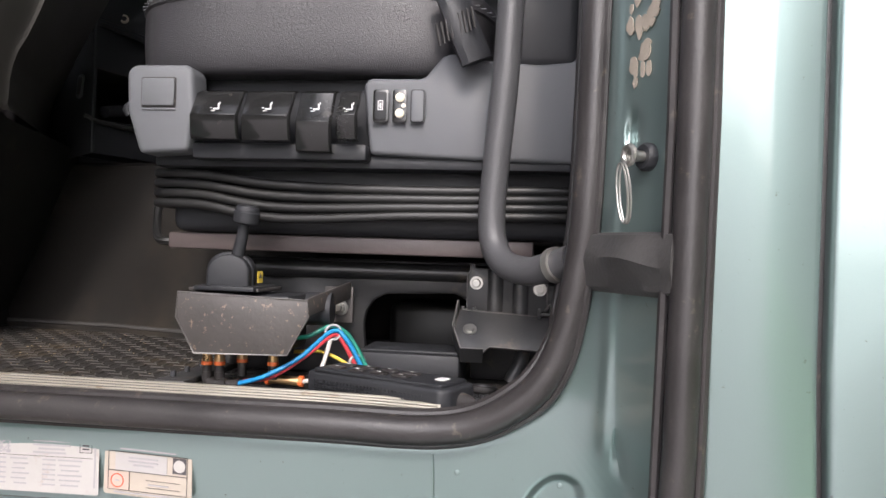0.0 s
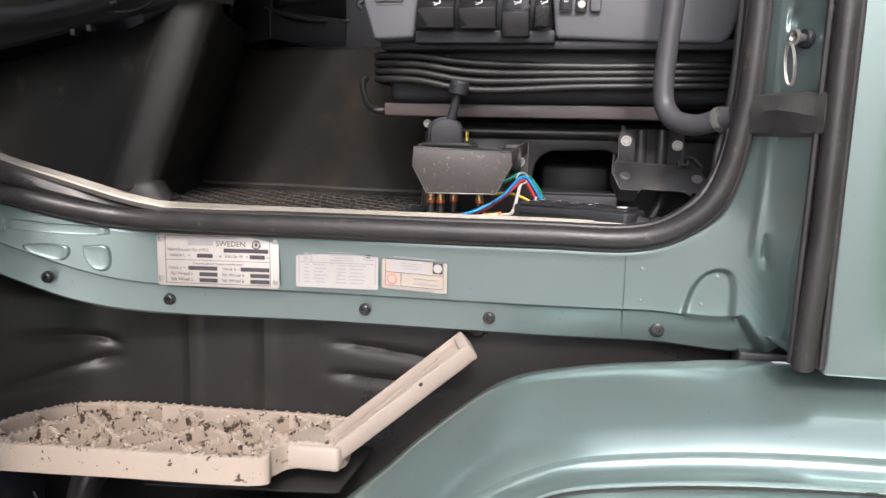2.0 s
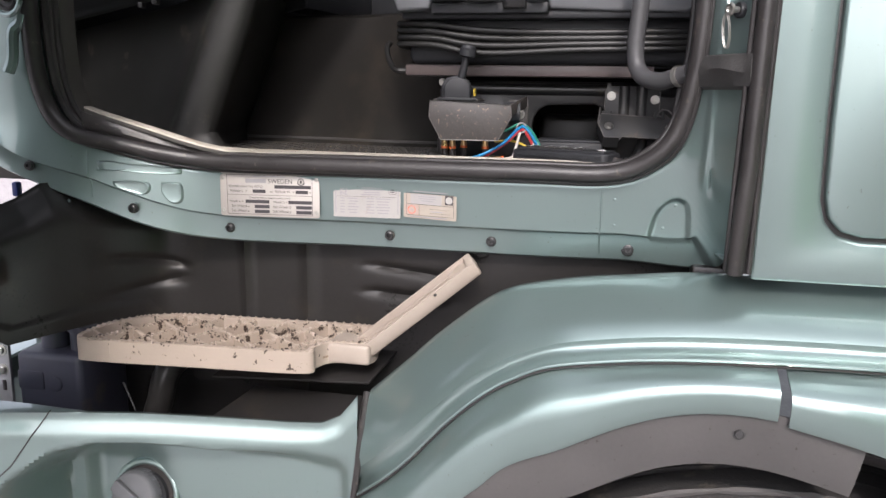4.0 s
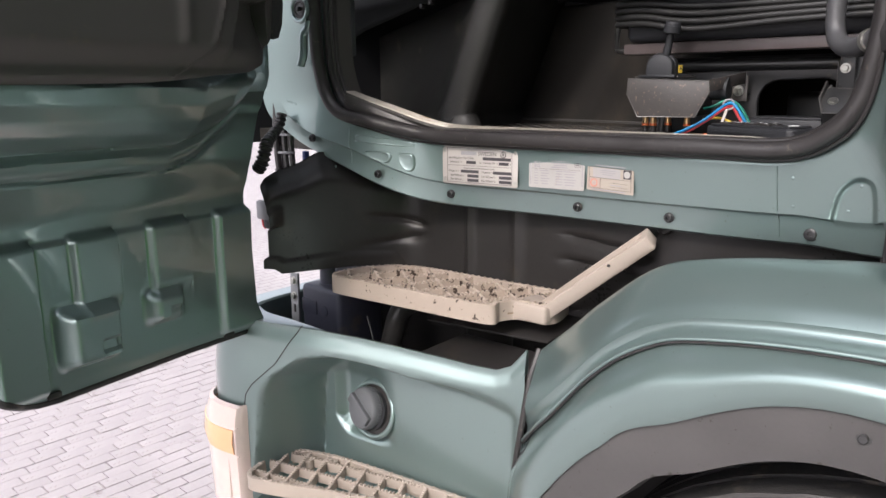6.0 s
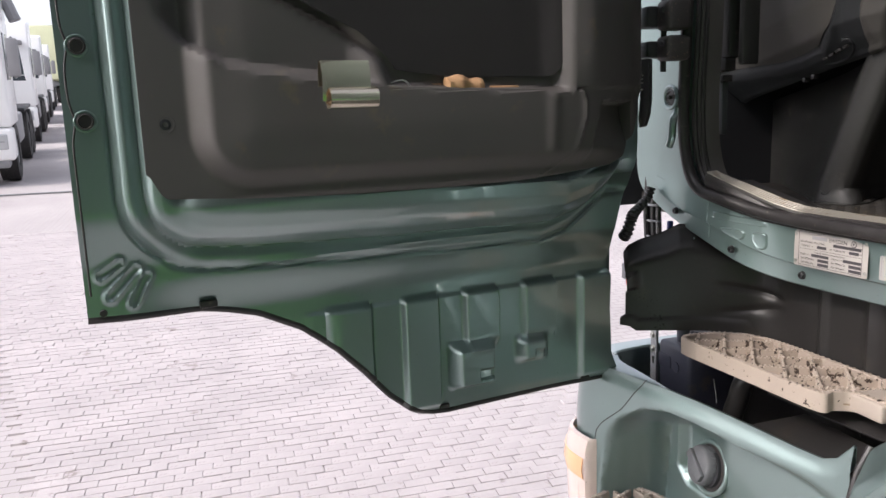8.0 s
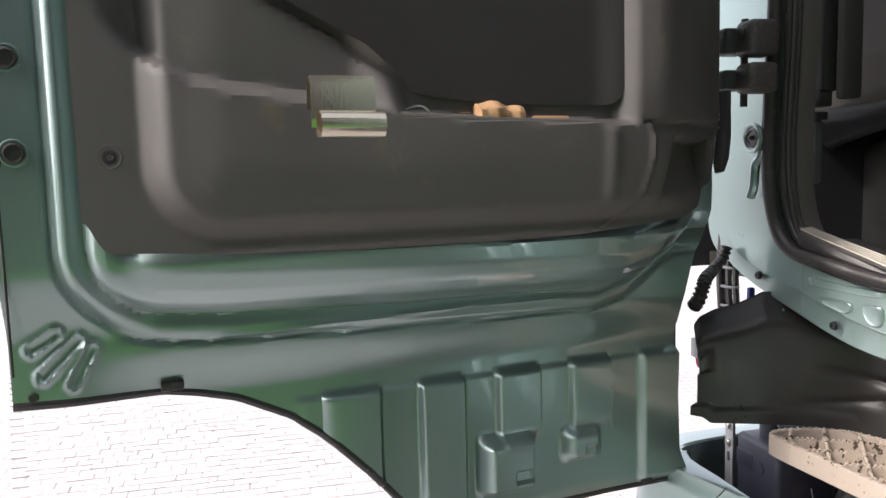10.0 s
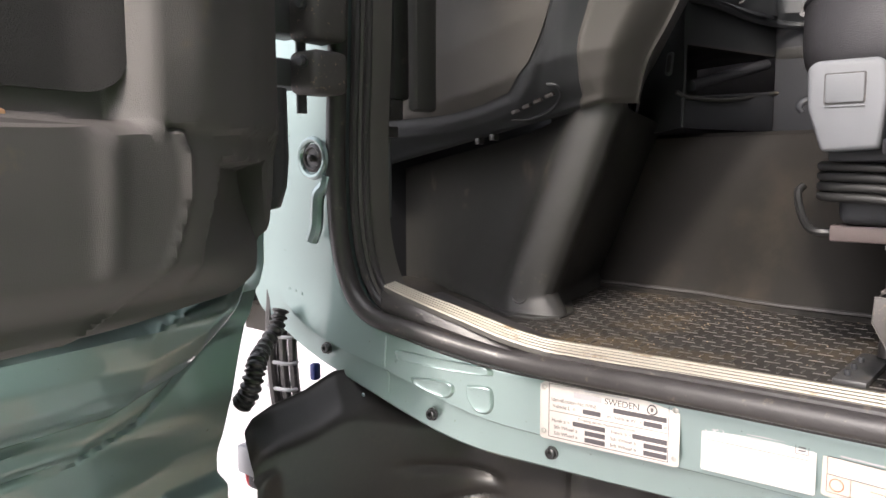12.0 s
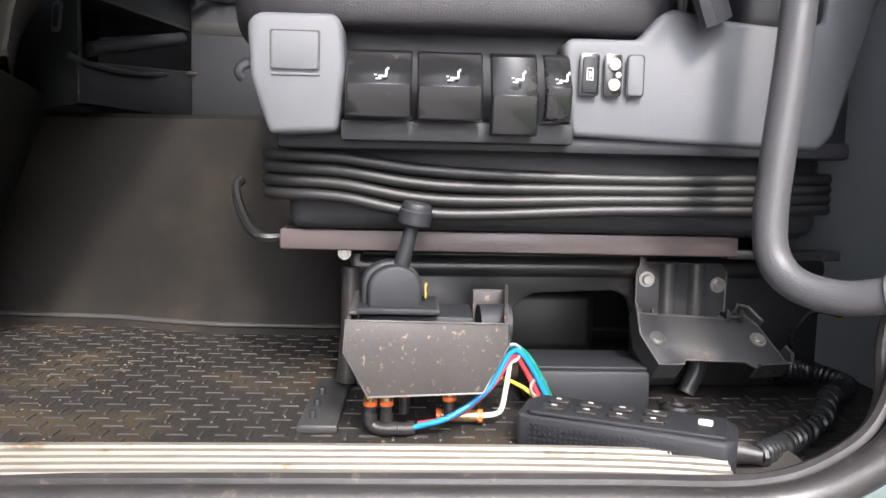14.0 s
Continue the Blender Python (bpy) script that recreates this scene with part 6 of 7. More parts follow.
part("console_lip", tube(curve([(B0[0] - 0.01, B0[1] - 0.006, 1.809), (B0[0] + 0.006, B0[1] + 0.02, 1.801), (-0.445, 0.62, 1.803), (C0[0] + 0.003, C0[1], 1.823), (-0.30, 0.79, 1.825), (-0.1, 0.795, 1.824)], 40), 0.004, 8), KICK, dash)
slab("console_front", [(*C0, 1.75), (*D0, 1.75), (*D0, 2.02), (*C0, 1.95)], DARK_PLASTIC)
slab("console_rail", [(*C0, 1.884), (D0[0], D0[1] - 0.02, 1.884), (D0[0], D0[1] - 0.02, 1.905), (*C0, 1.905)], KICK)
part("console_brow", tube(curve([(-0.60, 0.545, 1.985), (-0.50, 0.485, 1.962), (-0.455, 0.55, 1.955), (-0.425, 0.70, 1.945), (-0.36, 0.775, 1.94), (-0.15, 0.785, 1.94)], 40), 0.007, 8), DASH_DARK, dash)
rows = []
for z, d in ((1.962, 0.0), (1.975, -0.012), (2.00, -0.012), (2.06, 0.004), (2.14, 0.04), (2.2, 0.10)):
    rows.append(curve([(-0.62, 0.545 + d, z + 0.02), (-0.50, 0.485 + d, z), (-0.445, 0.56 + d, z - 0.004), (-0.405, 0.70 + d, z - 0.010), (-0.34, 0.775 + d, z - 0.014), (0.30, 0.80 + d, z - 0.014)], 50))
part("switch_fascia", thicken(grid(rows), 0.004), DASH_DARK, dash)
# unseen shelf added to keep windscreen light off the footwell
part("unseen_dash_shade", box((-1.0, -0.02, 2.045), (-0.40, 0.62, 2.07), 0.006), DASH_DARK, dash)
part("console_top", box((-0.98, 0.625, 2.19), (0.3, 1.3, 2.21), 0.004), DARK_PLASTIC, dash)
part("console_back", box((-0.98, 0.90, 1.74), (0.3, 0.91, 2.19)), RUBBER, dash)
cheek = V(B0[0] - A0[0], B0[1] - A0[1], 0).normalized()
part("socket_frame", prism(rounded(0.016, 0.038, 0.006), frame_of((-0.504, 0.5040, 1.857), cheek, (0.10, 0.0, 1)), 0.004, 0.001), GREY_PLASTIC, dash)
part("socket", prism(rounded(0.009, 0.028, 0.004), frame_of((-0.504, 0.5000, 1.857), cheek, (0.10, 0.0, 1)), 0.002), RUBBER, dash)
for x, y, z, lit in ((-0.452, 0.545, 1.972, 1), (-0.486, 0.488, 1.985, 1), (-0.430, 0.62, 1.966, 0), (-0.365, 0.750, 1.955, 0), (-0.345, 0.760, 1.954, 0), (-0.53, 0.497, 1.935, 0)):
    part("dash_knob", lathe([(0, 0.007), (0.004, 0.0068), (0.004, 0.004), (0.001, 0.0035)], (x, y - 0.012, z), (0.35, -1, 0.1), 18), BONE if lit else RUBBER, dash)
    if lit:
        part("knob_centre", lathe([(0, 0.0042), (0.0042, 0.004)], (x, y - 0.012, z), (0.35, -1, 0.1), 16), RUBBER, dash)
# front pillar trim inside the doorway
part("pillar_trim", box((-0.690, 0.0, 1.775), (-0.652, 0.03, TOPZ), 0.006), KICK, cab)
part("pillar_trim", box((-0.640, 0.01, 1.76), (-0.622, 0.05, TOPZ), 0.006), KICK, cab)
part("pillar_trim", box((-0.700, 0.005, 1.62), (-0.676, 0.02, 1.728), 0.004), GREY_PLASTIC, cab)
part("pillar_clip", box((-0.695, -0.005, 1.75), (-0.655, 0.02, 1.776), 0.003), RUBBER, cab)
part("pillar_clip", box((-0.690, -0.003, 1.728), (-0.664, 0.02, 1.742), 0.002), RUBBER, cab)

# ---- driver seat ----
seat = thing("driver_seat", (0.1, 0.35, 1.472), "black leather air-suspended driver seat with grey side panels", "seat")
# cushion: a rounded, slightly crowned pad
rows = []
for k in range(49):
    a = math.pi * (-0.5 + k / 48)
    zz = 1.838 + 0.050 * math.copysign(abs(math.sin(a)) ** 0.75, math.sin(a))
    sc = abs(math.cos(a)) ** 0.42
    loop = []
    for q in range(72):
        t = 2 * math.pi * q / 72
        cx = math.copysign(abs(math.cos(t)) ** 0.45, math.cos(t))
        cy = math.copysign(abs(math.sin(t)) ** 0.45, math.sin(t))
        x = -0.022 + 0.203 * cx * (0.90 + 0.10 * sc)
        loop.append(V(x if abs(x) > 0 else x, 0.36 + 0.245 * cy * (0.90 + 0.10 * sc), zz + 0.012 * (1 - ((x + 0.015) / 0.2) ** 2) * max(0, math.sin(a)) - 0.010 * ease(0.05, 0.2, x) * max(0, math.sin(a))))
    rows.append([p if 0 < k < 48 else V(-0.015 + (p.x + 0.015) * 0.9, 0.36 + (p.y - 0.36) * 0.9, p.z) for p in loop])
bm = grid(rows, closed=True)
cushion = part("cushion", bm, LEATHER, seat, "black leather seat cushion")
seam = [p for p in rows[30]]
part("seam_piping", tube(seam, 0.0022, 6, close=True), LEATHER, cushion)
for q in range(36, 72, 1):
    if q % 1 == 0 and 40 <= q <= 70:
        p = rows[32][q]
        part("stitch", tube([p + V(-0.004, -0.0012, 0.0005), p + V(0.004, -0.0012, 0.0005)], 0.0006, 5), GREY_PLASTIC, cushion)
part("backrest", box((0.18, 0.16, 1.80), (0.34, 0.62, 2.6), 0.05, seg=4), LEATHER, seat)
part("seat_pan", box((-0.165, 0.150, 1.70), (0.30, 0.62, 1.80), 0.008), DARK_PLASTIC, seat)
# front side panel with its square cover
m = frame_of((0, 0.098, 0), (1, 0, 0), (0, 0, 1))
fp = part("front_side_panel", prism([(-0.170, 1.703), (-0.119, 1.706), (-0.114, 1.750), (-0.116, 1.785), (-0.122, 1.792), (-0.178, 1.792), (-0.186, 1.785), (-0.184, 1.745)], m, -0.035, 0.005, seg=3), GREY_PLASTIC, seat)
part("cover_gap", prism(rounded(0.037, 0.030, 0.002, cx=-0.1505, cy=1.764), frame_of((0, 0.0982, 0), (1, 0, 0), (0, 0, 1)), 0.0007), RUBBER, fp)
part("blank_cover", prism(rounded(0.034, 0.027, 0.002, cx=-0.1505, cy=1.764), frame_of((0, 0.0975, 0), (1, 0, 0), (0, 0, 1)), 0.0022, 0.0006), GREY_PLASTIC, fp)
part("cover_ledge", box((-0.168, 0.0965, 1.7460), (-0.132, 0.099, 1.7480), 0.0009), GREY_PLASTIC, fp)
rp = part("back_side_panel", prism([(0.060, 1.708), (0.150, 1.704), (0.262, 1.701), (0.272, 1.712), (0.302, 1.82), (0.312, 1.88), (0.27, 1.88), (0.258, 1.80), (0.222, 1.797), (0.172, 1.801), (0.140, 1.808), (0.130, 1.805), (0.112, 1.783), (0.058, 1.783), (0.052, 1.777)], frame_of((0, 0.118, 0), (1, 0.02, 0), (0, 0, 1)), -0.03, 0.005, seg=3), GREY_PLASTIC, seat)
ms = frame_of((0, 0.1175, 0), (1, 0.02, 0), (0, 0, 1))
for cx, w in ((0.0715, 0.0145), (0.090, 0.0130), (0.1075, 0.0130)):
    part("switch_frame", prism(rounded(w + 0.001, 0.0325, 0.003, cx=cx, cy=1.7545), ms @ Matrix.Translation((0, 0, 0.004)), 0.0016, 0.0004), GLOSS_BLACK if cx < 0.1 else DARK_PLASTIC, rp)
part("rocker", prism(rounded(0.011, 0.027, 0.002, cx=0.0715, cy=1.7545), ms @ Matrix.Translation((0, 0, 0.0056)), 0.002, 0.0006), DARK_PLASTIC, rp)
part("blank", prism(rounded(0.0115, 0.030, 0.0025, cx=0.1075, cy=1.7545), ms @ Matrix.Translation((0, 0, 0.0056)), 0.001, 0.0004), GREY_PLASTIC, rp)
for cz in (1.7625, 1.7470):
    part("round_light", lathe([(0, 0.0046), (0.003, 0.0044), (0.004, 0.003)], ms @ V(0.0905, cz, 0.0056), ms.to_3x3() @ V(0, 0, 1), 18), BONE, rp)
part("round_light", lathe([(0, 0.0022), (0.0015, 0.002)], ms @ V(0.094, 1.7548, 0.0056), ms.to_3x3() @ V(0, 0, 1), 14), BONE, rp)
for x, y, w, h in ((0.0715, 1.7505, 0.0045, 0.0008), (0.0693, 1.7545, 0.0006, 0.009), (0.0737, 1.7545, 0.0006, 0.009), (0.0715, 1.759, 0.004, 0.0007), (0.0715, 1.7545, 0.0016, 0.005)):
    bar(ms @ Matrix.Translation((0, 0, 0.0076)), x, y, w, h, ICON, rp, "switch_icon")


def seat_lever(x0, x1, zb, n):
    ztop = 1.768
    crease = zb + 0.45 * (ztop - zb)
    prof = [(0.118, ztop), (0.110, ztop), (0.101, ztop - 0.004), (0.0905, crease + 0.006), (0.0868, crease + 0.0012), (0.0860, crease), (0.0862, crease - 0.002), (0.0885, zb + 0.003), (0.0905, zb), (0.10, zb - 0.001)]
    rows = []
    for x, ins in ((x0, 0.004), (x0 + 0.0008, 0.001), (x0 + 0.002, 0), (x1 - 0.002, 0), (x1 - 0.0008, 0.001), (x1, 0.004)):
        rows.append([V(x, y + ins, z) for y, z in prof])
    ob = part("seat_lever", grid(rows), GLOSS_BLACK, seat, "glossy black seat adjustment lever")
    for x, z, w, h in ((0.0035, 0.0022, 0.0013, 0.0050), (0.0008, -0.0004, 0.0058, 0.0012), (-0.0022, -0.0022, 0.0040, 0.0007), (0.0048, 0.0052, 0.0010, 0.0018), (-0.0042, 0.0006, 0.0018, 0.0007)):
        c = (x0 + x1) / 2 + 0.002
        part("seat_icon", box((c + x - w / 2, 0.0880, ztop - 0.0215 + z - h / 2), (c + x + w / 2, 0.0892, ztop - 0.0215 + z + h / 2), m=Matrix.Translation((0, -0.0005 - 0.0 * n, 0))), ICON, ob, smooth=False)


for n, (x0, x1, zb) in enumerate(((-0.113, -0.064, 1.7175), (-0.0605, -0.0115, 1.7165), (-0.006, 0.0295, 1.7065), (0.034, 0.0545, 1.7185))):
    seat_lever(x0, x1, zb, n)
# dark bar that stands in for the shade under the levers
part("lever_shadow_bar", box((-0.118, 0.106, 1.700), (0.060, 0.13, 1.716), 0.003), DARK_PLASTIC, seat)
part("release_hook", tube(curve([(-0.176, 0.128, 1.757), (-0.188, 0.120, 1.757), (-0.194, 0.117, 1.754), (-0.196, 0.116, 1.749), (-0.193, 0.117, 1.744)], 18), [0.0055 - 0.00012 * k for k in range(18)], 10, flat=0.6), DARK_PLASTIC, seat, "black plastic release hook")
# bellows: four sagging rubber folds
for k in range(4):
    zl, zm, zr = 1.690 - 0.0105 * k, 1.682 - 0.0115 * k, 1.6765 - 0.0085 * k
    path = curve([(-0.10, 0.56, zl), (-0.165, 0.46, zl), (-0.188, 0.30, zl), (-0.186, 0.185, zl), (-0.172, 0.152, zl - 0.001), (-0.12, 0.142, zl - 0.003), (-0.04, 0.140, zm - 0.004), (0.10, 0.140, zr - 0.002), (0.22, 0.145, zr), (0.29, 0.16, zr + 0.002)], 70)
    part("bellows_fold", tube(path, [0.0050 if 8 < i else 0.0040 for i in range(70)], 10), FOLD, seat, "black rubber suspension bellows fold")
part("bellows_core", box((-0.166, 0.160, 1.628), (0.285, 0.56, 1.705), 0.012, seg=3), DARK_PLASTIC, seat)
part("upper_frame", box((-0.17, 0.128, 1.694), (0.29, 0.56, 1.708), 0.004), DARK_PLASTIC, seat)
# rails and pedestal
part("rail", box((-0.175, 0.172, 1.609), (0.222, 0.216, 1.627), 0.0025), RAIL, seat, "worn brown-black steel seat rail")
part("rail_tail", box((0.224, 0.200, 1.604), (0.33, 0.22, 1.613), 0.002), BLACK_STEEL, seat)
part("rail_plate", box((-0.165, 0.20, 1.624), (0.29, 0.50, 1.632), 0.002), BLACK_STEEL, seat)
part("slide_lever", tube(curve([(-0.226, 0.260, 1.666), (-0.229, 0.250, 1.658), (-0.220, 0.230, 1.638), (-0.205, 0.205, 1.622), (-0.192, 0.195, 1.617), (-0.170, 0.20, 1.618)], 30), 0.0048, 8), FOLD, seat, "bent black steel slide lever")
pd = [(-0.108, 1.472), (0.036, 1.472), (0.031, 1.530), (0.034, 1.545), (0.042, 1.557), (0.056, 1.564), (0.134, 1.567), (0.148, 1.560), (0.154, 1.542), (0.154, 1.472), (0.345, 1.472), (0.345, 1.603), (-0.108, 1.603)]
part("pedestal", prism(pd, frame_of((0, 0.236, 0), (1, 0.06, 0), (0, 0, 1)), -0.012, 0.003), PEDESTAL, seat, "black painted steel seat pedestal")
part("pedestal_ledge", tube([(-0.11, 0.226, 1.590), (0.34, 0.256, 1.590)], 0.010, 12), PEDESTAL, seat)
part("pedestal_side", box((-0.120, 0.24, 1.472), (-0.108, 0.55, 1.60), 0.002), PEDESTAL, seat)
part("pedestal_back", box((-0.108, 0.50, 1.472), (0.345, 0.51, 1.60)), FOLD, seat)
part("inner_box", box((0.03, 0.38, 1.472), (0.15, 0.49, 1.545), 0.012, seg=3), FOLD, seat)
bolt((-0.125, 0.232, 1.600), (0, -1, 0), 0.004, ZINC, seat)
part("wire_loom", tube([(-0.118, 0.225, 1.588), (-0.118, 0.223, 1.53), (-0.122, 0.222, 1.48)], 0.009, 10), RUBBER, seat)
bolt((0.012, 0.200, 1.549), (0, -1, 0), 0.004, ZINC, seat)
# seat belt buckle side: webbing and anchor
belt = part("belt_stalk", tube(curve([(0.165, 0.105, 1.795), (0.150, 0.10, 1.83), (0.135, 0.105, 1.87)], 12), 0.018, 10, flat=0.6), DARK_PLASTIC, seat, "black belt anchor sleeve")
for k in range(9):
    part("sleeve_rib", tube([(0.132 + 0.004 * k, 0.088, 1.806 + 0.002 * k), (0.128 + 0.004 * k, 0.088, 1.826 + 0.002 * k)], 0.0012, 5), RUBBER, belt)
part("belt_webbing", prism([(0.168, 1.79), (0.205, 1.79), (0.215, 2.2), (0.178, 2.2)], frame_of((0, 0.128, 0), (1, 0, 0), (0, 0.1, 1)), -0.003), RUBBER, seat)
part("belt_housing", box((0.195, 0.125, 1.792), (0.262, 0.19, 1.872), 0.012, seg=3), DARK_PLASTIC, seat)

# ---- grab handle ----
GH = curve([(0.207, 0.045, 2.5), (0.203, 0.045, 2.0), (0.198, 0.045, 1.80), (0.191, 0.046, 1.70), (0.188, 0.046, 1.65), (0.191, 0.042, 1.622), (0.202, 0.028, 1.606), (0.222, 0.008, 1.601), (0.240, -0.010, 1.606), (0.256, -0.026, 1.612)], 70)
handle = part("grab_handle", tube(GH, 0.0118, 16), HANDLE, cab, "dark grey coated tubular grab handle")
part("handle_clamp", tube([GH[62] , GH[64]], 0.0142, 16), ZINC, handle)

# ---- air valve unit ----
valve = thing("air_valve_unit", (-0.05, 0.13, 1.475), "worn steel bracket with black lever valve and hoses", "control valve")
mv = frame_of((0, 0.087, 0), (1, 0.16, 0), (0, 0, 1))
fb = part("bracket", prism([(-0.111, 1.569), (0.012, 1.564), (0.0135, 1.548), (-0.006, 1.511), (-0.094, 1.511), (-0.112, 1.545)], mv, -0.003, 0.0006), WORN_STEEL, valve, "scratched black steel bracket plate")
part("bracket_shelf", prism([(-0.108, 0.088), (-0.040, 0.096), (-0.040, 0.16), (-0.108, 0.16)], Matrix.Translation((0, 0, 1.5695)), 0.003, 0.0006), WORN_STEEL, valve)
part("bracket_side", prism([(0.0, 1.565), (0.11, 1.578), (0.11, 1.56), (0.0, 1.548)], frame_of((0.009, 0.09, 0), (0.12, 1, 0), (0, 0, 1)), 0.003, 0.0005), WORN_STEEL, valve)
part("bracket_side", prism([(0.0, 1.566), (0.10, 1.574), (0.10, 1.56), (0.0, 1.54)], frame_of((-0.110, 0.075, 0), (0.0, 1, 0), (0, 0, 1)), 0.003, 0.0005), WORN_STEEL, valve)
part("mount_tab", prism([(-0.006, 1.533), (0.026, 1.533), (0.026, 1.572), (-0.006, 1.572)], frame_of((0, 0.205, 0), (1, 0, 0), (0, 0, 1)), -0.004, 0.0005), WORN_STEEL, valve)
bolt((0.013, 0.204, 1.549), (0, -1, 0), 0.0055, ZINC, valve)
hs = [(-0.021, 0), (0.021, 0)] + [(0.021 * math.cos(a), 0.016 + 0.0175 * math.sin(a)) for a in np.linspace(0, math.pi, 13)]
hb = part("valve_housing", prism(hs, frame_of((-0.074, 0.100, 1.572), (1, 0.16, 0), (0, 0, 1)), -0.030, 0.003, seg=3), DARK_PLASTIC, valve, "black plastic valve housing")
part("housing_cheek", prism([(x * 1.12, z * 1.08) for x, z in hs], frame_of((-0.077, 0.112, 1.572), (1, 0.16, 0), (0, 0, 1)), -0.016, 0.003, seg=3), DARK_PLASTIC, hb)
part("warning_label", prism(rounded(0.010, 0.012, 0.001), frame_of((-0.0505, 0.125, 1.583), (0.15, 1, 0), (0, 0, 1)), 0.0006), YELLOW, hb, "yellow warning label")
part("label_print", prism([(-0.003, -0.002), (0.003, -0.002), (0.0, 0.003)], frame_of((-0.0498, 0.125, 1.584), (0.15, 1, 0), (0, 0, 1)), 0.0004), INK, hb)
part("base_plate", box((-0.103, 0.088, 1.5700), (-0.042, 0.15, 1.5745), 0.001), DARK_PLASTIC, hb)
lev = part("lever", tube([(-0.072, 0.116, 1.597), (-0.066, 0.113, 1.620), (-0.0615, 0.110, 1.640)], [0.0068, 0.0058, 0.0052], 14), DARK_PLASTIC, valve, "black valve lever with a round knob")
d = V(0.16, -0.08, 1).normalized()
part("lever_knob", lathe([(-0.010, 0.0095), (-0.008, 0.0125), (0.002, 0.0128), (0.003, 0.0118), (0.006, 0.0118), (0.008, 0.0105), (0.008, 0.006), (0.007, 0.005)], V(-0.0595, 0.1095, 1.6455), d, 24), DARK_PLASTIC, lev)
part("valve_block", box((-0.102, 0.105, 1.512), (-0.012, 0.165, 1.566), 0.003), DARK_PLASTIC, valve)
part("valve_block", lathe([(0, 0.017), (0.026, 0.017)], (-0.006, 0.145, 1.552), (1, 0.1, 0), 20), DARK_PLASTIC, valve)
for x, y in ((-0.092, 0.100), (-0.0795, 0.101), (-0.066, 0.125), (-0.030, 0.115)):
    c = part("push_fitting", lathe([(0, 0.0046), (-0.010, 0.0046), (-0.010, 0.0052), (-0.013, 0.0052)], (x, y, 1.513), (0, 0, 1), 14), BRASS, valve, "brass push-in fitting")
    part("fitting_collar", lathe([(0, 0.0056), (-0.0035, 0.0056)], (x, y, 1.4998), (0, 0, 1), 14), ORANGE_PL, c)
    part("fitting_stem", lathe([(0, 0.0045), (-0.014, 0.0045)], (x, y, 1.4965), (0, 0, 1), 12), RUBBER, c)
for x, y in ((-0.092, 0.100), (-0.0795, 0.101)):
    part("elbow", tube(curve([(x, y, 1.490), (x + 0.001, y, 1.481), (x + 0.010, y - 0.002, 1.478), (x + 0.022, y - 0.003, 1.479)], 12), 0.0052, 10), RUBBER, valve)


def hose_run(pts, r, mat, label=""):
    return part("air_hose", tube(curve(pts, 36), r, 10), mat, valve, label)


hose_run([(-0.060, 0.098, 1.479), (-0.03, 0.096, 1.489), (0.0, 0.11, 1.507), (0.022, 0.14, 1.530), (0.036, 0.145, 1.522), (0.054, 0.148, 1.490), (0.058, 0.15, 1.476)], 0.0023, BLUE_HOSE, "blue air hose")
hose_run([(-0.055, 0.102, 1.481), (-0.025, 0.102, 1.488), (0.004, 0.116, 1.508), (0.023, 0.142, 1.526), (0.034, 0.148, 1.515), (0.050, 0.150, 1.485), (0.053, 0.152, 1.475)], 0.0023, RED_HOSE, "red air hose")
hose_run([(-0.03, 0.14, 1.520), (0.0, 0.13, 1.525), (0.02, 0.142, 1.535), (0.034, 0.15, 1.528), (0.046, 0.152, 1.512), (0.060, 0.154, 1.485)], 0.0023, GREEN_HOSE, "green air hose")
hose_run([(-0.002, 0.126, 1.480), (0.012, 0.126, 1.484), (0.017, 0.132, 1.500), (0.021, 0.14, 1.522)], 0.0023, GREY_HOSE, "light grey air hose")
hose_run([(-0.02, 0.15, 1.506), (0.008, 0.146, 1.508), (0.030, 0.148, 1.500), (0.046, 0.150, 1.488), (0.056, 0.152, 1.476)], 0.0018, YELLOW, "yellow cable")
c = part("push_fitting", tube([(-0.036, 0.124, 1.481), (-0.006, 0.126, 1.480)], 0.0046, 12), BRASS, valve, "brass push-in fitting")
part("fitting_collar", tube([(-0.006, 0.126, 1.480), (-0.002, 0.126, 1.480)], 0.0056, 12), ORANGE_PL, c)
part("fitting_collar", tube([(-0.040, 0.124, 1.481), (-0.036, 0.124, 1.481)], 0.0056, 12), ORANGE_PL, c)
for p in (V(0.023, 0.141, 1.529), V(0.047, 0.150, 1.498)):
    part("hose_tie", tube([p + V(0.007 * math.cos(a), 0.004 * math.cos(a), 0.0075 * math.sin(a)) for a in np.linspace(0, 2 * math.pi, 17)[:-1]], 0.0014, 6, close=True), INK_GREY, valve)

def worn_glint_rim(pts, parent, r=0.0009, close=True):
    """The rubbed edge of a steel sheet, coloured paler to draw its bevel glint too."""
    return part("worn_glint_edge", tube(pts, r, 6, close=close), RUBBED_GLINT, parent)


worn_glint_rim([mv @ V(x, z, 0.0002) for x, z in ((-0.111, 1.569), (0.012, 1.564), (0.0135, 1.548), (-0.006, 1.511), (-0.094, 1.511), (-0.112, 1.545))], fb, 0.0008)

